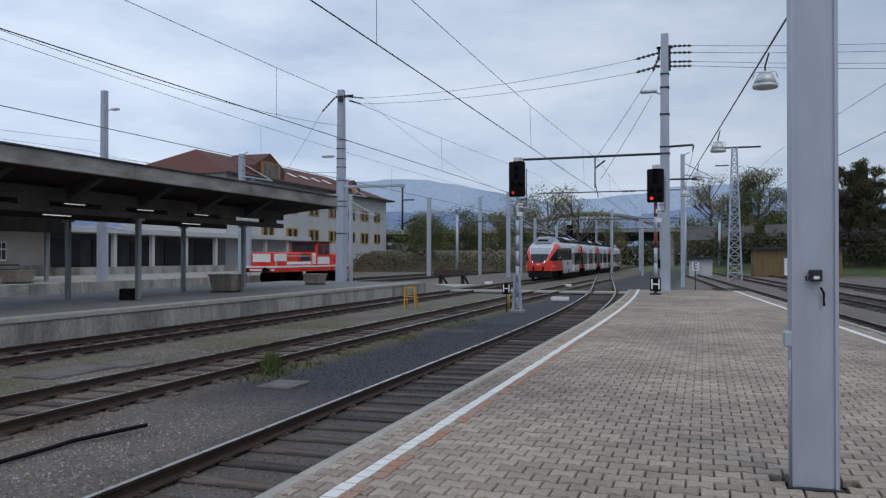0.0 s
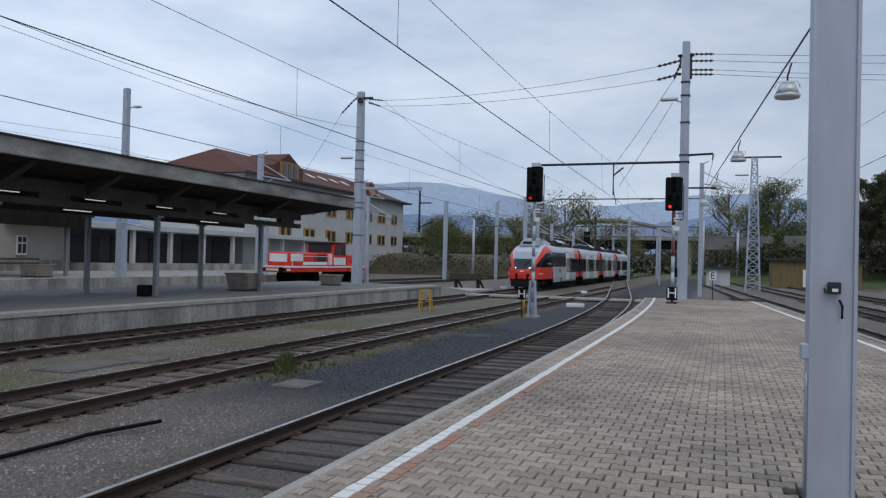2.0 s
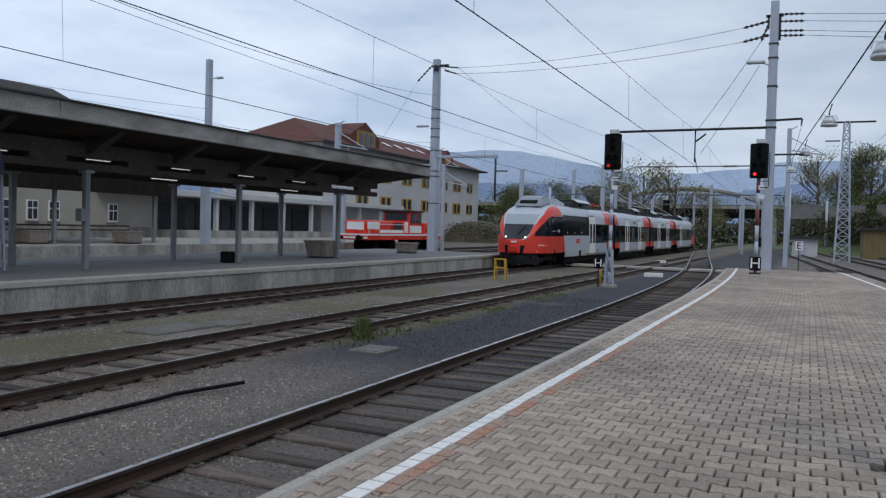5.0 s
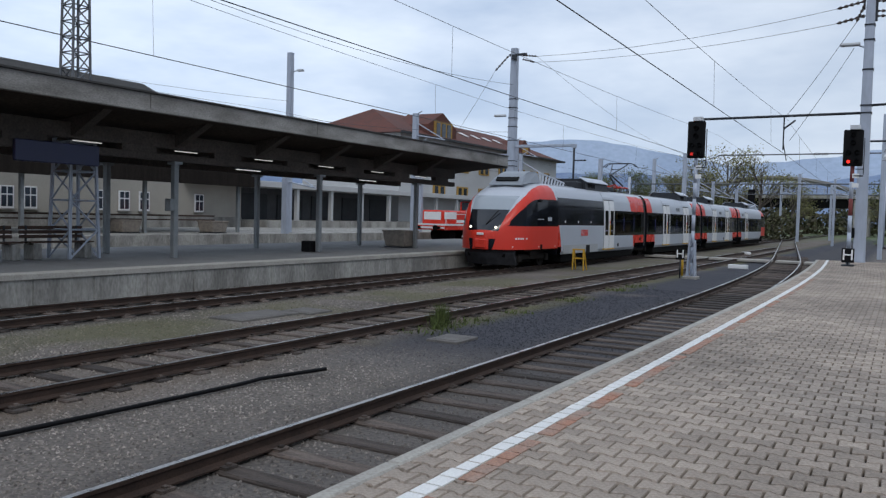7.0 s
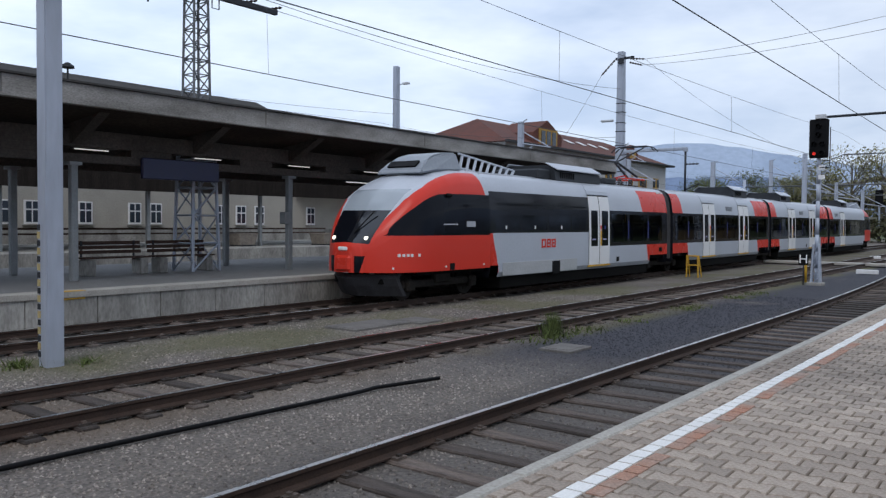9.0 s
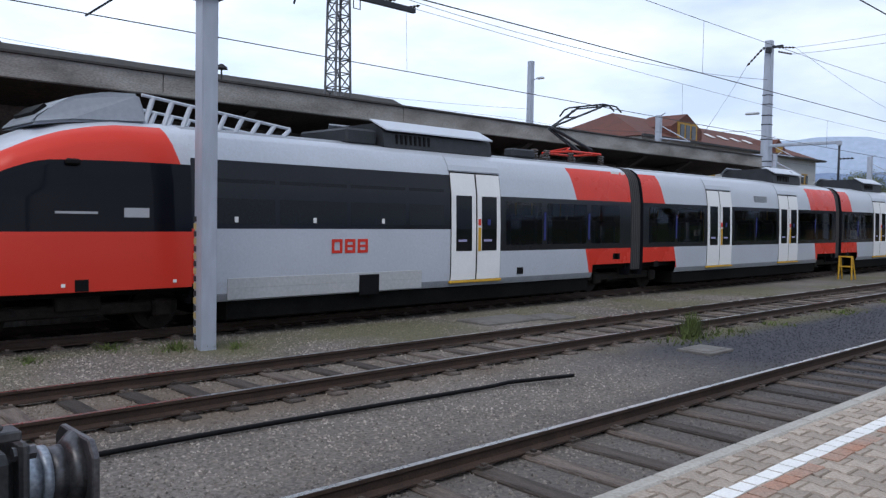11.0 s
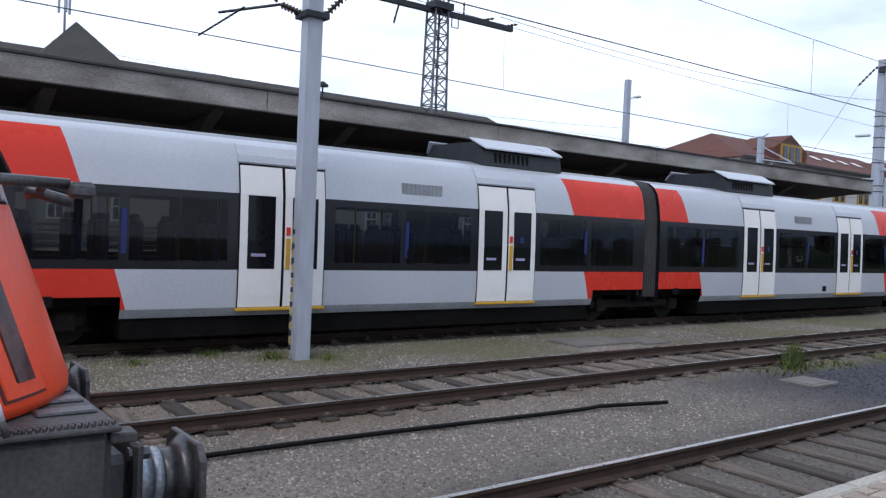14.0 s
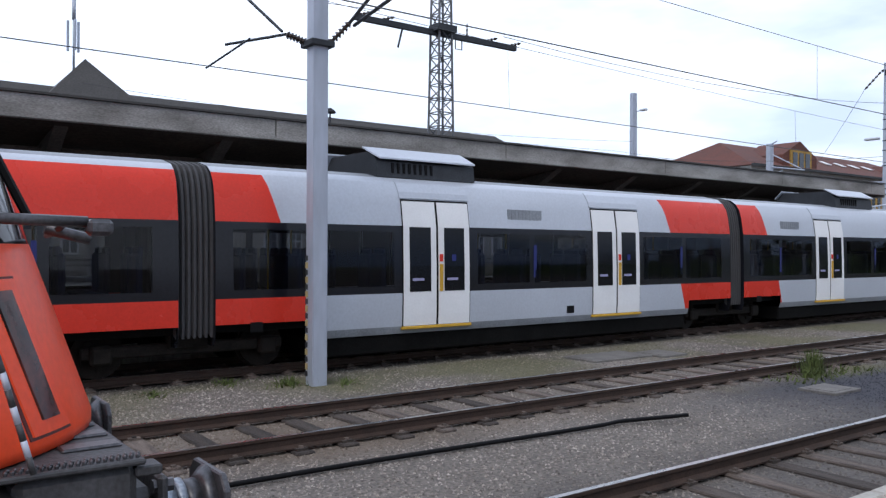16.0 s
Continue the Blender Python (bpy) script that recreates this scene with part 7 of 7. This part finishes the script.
TREES = [(-44, 128, 8.5, 4.2, "L", 1.0), (-39, 132, 9.5, 4.5, "L", 1.0), (-34, 138, 9.0, 4.2, "Y", 0.9), (-30, 136, 11.5, 5.2, "Y", 0.55), (-26, 140, 13.0, 6.0, "Y", 0.45), (-21, 142, 12.5, 5.5, "Y", 0.45), (-17, 150, 9.0, 4.0, "Y", 0.5), (-50, 140, 9, 4.5, "L", 1.0),
         (1, 135, 10.0, 4.2, "Y", 0.35), (7.8, 128, 9.4, 4.0, "L", 1.6), (3.5, 131, 7.0, 3.4, "Y", 0.8), (12, 124, 6.0, 3.4, "L", 1.4), (16, 120, 5.5, 3.2, "L", 1.2), (16.8, 110.5, 8.4, 2.3, "D", 2.6), (19.2, 110, 8.9, 2.3, "D", 2.6), (29, 104, 13.0, 4.5, "L", 1.0), (34, 100, 12.0, 4.5, "L", 1.0), (-3, 140, 8, 3.5, "Y", 0.4)]
for k, (x, y, h, sp, kind, den) in enumerate(TREES):
    zg = -0.2 if x < 0 else 4.4
    tree(x, y, zg, h, sp, {"L": M_LEAF, "Y": M_LEAFY, "D": M_SHRUB}[kind], {"L": "leafy spring tree at the edge of the yard", "Y": "thinly budding tree with bare branches showing", "D": "dark dense tree on the green bank"}[kind], 40 + k, den, 0.25 if kind == "Y" else 0.04)
bm, bm2 = B(), B()
rng = random.Random(9)
for k in range(70):
    x = rng.uniform(-48, -14)
    leaf_cloud(bm, rng, (x, rng.uniform(112, 126), rng.uniform(0.3, 2.4)), 2.2, 1.5, 1.3, 70, 0.28)
for k in range(150):
    x = rng.uniform(-7, 22)
    leaf_cloud(bm, rng, (x + 6, 123 - 0.5 * (x + 6) + rng.uniform(-5, 4), 3.6 + rng.uniform(-2.0, 1.2)), 2.0, 1.5, 1.2, 90, 0.2)
for k in range(120):
    x = rng.uniform(-4, 24)
    leaf_cloud(bm2, rng, (x, 131 - 0.5 * (x + 6) + rng.uniform(-2, 4), rng.uniform(4.8, 7.6)), 1.9, 1.5, 1.3, 90, 0.15)
for k in range(60):
    x = rng.uniform(-56, -24)
    leaf_cloud(bm2, rng, (x, rng.uniform(126, 138), rng.uniform(1.5, 6.5)), 2.0, 1.6, 1.6, 80, 0.16)
bm3 = B()
for x, y in DRY_TWIGS:
    leaf_cloud(bm3, rng, (x, y, 0.35 + 0.6 * (y - 109)), 1.3, 1.0, rng.uniform(0.5, 1.1), 60, 0.13)
tagged(link("dry_shrubs", bm3, M_DRY), "dry brown shrubs and tall grass on the bank", "shrubs", kind="stuff")
tagged(link("bushes", bm2, M_LEAF), "olive green spring bushes beyond the yard", "bushes", kind="stuff")
for k in range(260):
    x = rng.uniform(-130, 40)
    leaf_cloud(bm, rng, (x, rng.uniform(205, 235), rng.uniform(0.3, 5.5)), 5.0, 3.0, 3.0, 60, 0.6)
tagged(link("shrubs", bm, M_SHRUB), "dense dark green shrubs along the yard edge", "shrubs", kind="stuff")
bm = B()
for k in range(900):
    y = rng.uniform(11.5, 27)
    x = -7.75 + rng.gauss(0, 0.22)
    if noise.noise(Vector((y * 0.6, 1.3, 0))) < -0.05:
        continue
    a = rng.uniform(0, 6.28)
    h = rng.uniform(0.03, 0.11)
    w = 0.02
    bm.faces.new([bm.verts.new((x - w * math.cos(a), y - w * math.sin(a), GROUND)), bm.verts.new((x + w * math.cos(a), y + w * math.sin(a), GROUND)), bm.verts.new((x + rng.uniform(-0.06, 0.06), y + rng.uniform(-0.06, 0.06), GROUND + h))])
for cx, cy, n, hh in ((-8.05, 14.0, 260, 0.5), (-7.9, 13.6, 100, 0.25), (-12.3, 5.7, 120, 0.18), (-11.9, 6.5, 60, 0.14), (-13.0, 4.9, 90, 0.12), (-12.6, 3.6, 70, 0.1)):
    for k in range(n):
        a = rng.uniform(0, 6.28)
        r = abs(rng.gauss(0, 0.16))
        x, y = cx + r * math.cos(a), cy + r * math.sin(a)
        h = hh * rng.uniform(0.4, 1.0)
        w = 0.014
        bm.faces.new([bm.verts.new((x - w * math.sin(a), y + w * math.cos(a), GROUND)), bm.verts.new((x + w * math.sin(a), y - w * math.cos(a), GROUND)), bm.verts.new((x + rng.gauss(0, 0.08), y + rng.gauss(0, 0.08), GROUND + h))])
tagged(link("grass_tufts", bm, M_GRASS), "thin green grass and weeds in the gravel", "grass", kind="stuff")
# far hills, distance haze put into their colours, paler on the farther ridge
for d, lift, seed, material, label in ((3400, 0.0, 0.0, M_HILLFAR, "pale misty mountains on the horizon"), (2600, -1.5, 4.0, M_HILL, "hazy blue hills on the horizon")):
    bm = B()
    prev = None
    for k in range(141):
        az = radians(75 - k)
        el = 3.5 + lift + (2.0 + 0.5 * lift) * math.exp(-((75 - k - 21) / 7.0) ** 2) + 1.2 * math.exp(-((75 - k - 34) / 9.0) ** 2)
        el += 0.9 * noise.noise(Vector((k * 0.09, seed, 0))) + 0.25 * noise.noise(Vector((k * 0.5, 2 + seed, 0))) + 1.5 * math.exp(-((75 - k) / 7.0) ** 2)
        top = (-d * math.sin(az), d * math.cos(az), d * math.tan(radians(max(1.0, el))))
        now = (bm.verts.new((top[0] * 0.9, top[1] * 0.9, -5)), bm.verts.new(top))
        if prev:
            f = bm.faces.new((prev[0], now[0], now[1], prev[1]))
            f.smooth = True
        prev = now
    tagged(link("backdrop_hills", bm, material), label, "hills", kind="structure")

# ---- loose ballast stones ----
def stones(n, region, size, seed, zoff=0.0):
    rng = np.random.RandomState(seed)
    x0, x1, y0, y1 = region
    base = np.array([(1, 0, 0), (-0.5, 0.9, 0), (-0.6, -0.8, 0), (0.1, 0.1, 0.8)])
    fac = np.array([(0, 1, 3), (1, 2, 3), (2, 0, 3)])
    px, py = rng.uniform(x0, x1, n), y0 + (y1 - y0) * rng.uniform(0, 1, n) ** 1.5
    s = size * rng.uniform(0.5, 1.4, n)
    a = rng.uniform(0, 6.283, n)
    j = 1 + 0.35 * rng.uniform(-1, 1, (n, 4, 3))
    v = base[None] * j * s[:, None, None]
    vx = v[:, :, 0] * np.cos(a)[:, None] - v[:, :, 1] * np.sin(a)[:, None] + px[:, None]
    vy = v[:, :, 0] * np.sin(a)[:, None] + v[:, :, 1] * np.cos(a)[:, None] + py[:, None]
    vz = v[:, :, 2] + GROUND - 0.004 + zoff
    verts = np.stack([vx, vy, vz], -1).reshape(-1, 3)
    faces = (fac[None] + 4 * np.arange(n)[:, None, None]).reshape(-1, 3)
    return verts.tolist(), faces.tolist()


for region, n, size, seed in (((-8.2, -2.9, 1.5, 26), 42000, 0.020, 1), ((-13.4, -8.2, 2.5, 24), 26000, 0.022, 2), ((-16.0, -13.3, 3, 30), 6000, 0.024, 3)):
    v, f = stones(n, region, size, seed)
    me = bpy.data.meshes.new("ballast")
    me.from_pydata(v, [], f)
    me.materials.append(M_STONE)
    tagged(new("ballast", me), "loose grey ballast stones between the tracks", "ballast", kind="stuff")

# ---- interlocking pavers on the near platform ----
PW, PL = 0.182, 0.163     # pitch across and along the platform


def paver_mesh(name):
    bm = B()
    a, b, w = PW / 2 - 0.0055, PL / 2 - 0.0080, 0.013
    outl = [(-a, -b - w), (-a * 0.72, -b - w), (-a * 0.3, -b + w), (a * 0.3, -b + w), (a * 0.72, -b - w), (a, -b - w),
            (a, b + w), (a * 0.72, b + w), (a * 0.3, b - w), (-a * 0.3, b - w), (-a * 0.72, b + w), (-a, b + w)]
    lo = [bm.verts.new((x, y, -0.05)) for x, y in outl]
    md = [bm.verts.new((x, y, -0.011)) for x, y in outl]
    hi = [bm.verts.new((x * 0.95, y * 0.93, 0.0)) for x, y in outl]
    k = len(outl)
    for p, q in ((lo, md), (md, hi)):
        for i in range(k):
            bm.faces.new((p[i], p[(i + 1) % k], q[(i + 1) % k], q[i]))
    bm.faces.new(hi)
    me = bpy.data.meshes.new(name)
    bm.to_mesh(me)
    bm.free()
    me.materials.append(M_PAVER)
    return me


paver = paver_mesh("paver")
pv = np.array([v.co[:] for v in paver.vertices])
pf = [list(p.vertices) for p in paver.polygons]
rng = random.Random(5)
placed, rest_v, rest_f = 0, [], []
row = 0
y = 2.2 - 36 * PL
while y < Y_END - 0.1:
    x = left_edge(y) + 0.115 + PW / 2 + (0.5 * PW if row % 2 else 0.0)
    if row % 2:  # half blocks fill the rows along the edge
        w = pv * np.array((0.46, 0.92, 1.0)) + np.array((left_edge(y) + 0.112 + PW * 0.25, y, PLAT))
        rest_f.extend([[i + len(rest_v) for i in q] for q in pf])
        rest_v.extend(w.tolist())
    while x < right_edge(y) - 0.22:
        z = PLAT + rng.uniform(-0.0035, 0.0035)
        if placed < 300 and 2.1 < y < 6.2 and x < -0.9:
            shared("paver", paver, platform, pose(x, y, z, rng.uniform(-0.5, 0.5), rng.uniform(-0.5, 0.5), rng.uniform(-0.7, 0.7)))
            placed += 1
        elif not (abs(x - 0.685) < 0.2 and abs(y - 5.86) < 0.2):
            o = len(rest_v)
            tx, ty = rng.uniform(-0.006, 0.006), rng.uniform(-0.006, 0.006)
            w = pv + np.array((x, y, z))
            w[:, 2] += pv[:, 0] * tx + pv[:, 1] * ty
            rest_v.extend(w.tolist())
            rest_f.extend([[i + o for i in q] for q in pf])
        x += PW
    y += PL
    row += 1
me = bpy.data.meshes.new("paving")
me.from_pydata(rest_v, [], rest_f)
me.materials.append(M_PAVER)
ob = new("paving", me)
ob.parent = platform
ob["kind"] = "stuff"


# ---- what moves ----
def motions():
    nose = [(t, pose(c3(0), y, 0)) for t, y in NOSE_ROWS]
    walk(train, nose)
    ts = [0.06 * k for k in range(266)] + [16.0]
    run = [float(np.interp(t, [a for a, _ in NOSE_ROWS], [b for _, b in NOSE_ROWS])) for t in ts]
    for ws, u in WHEELS:
        walk(ws, [(t, pose(0, u, 0.39, math.degrees((run[0] - y) / 0.39), 0, 0)) for t, y in zip(ts, run)])


motions()
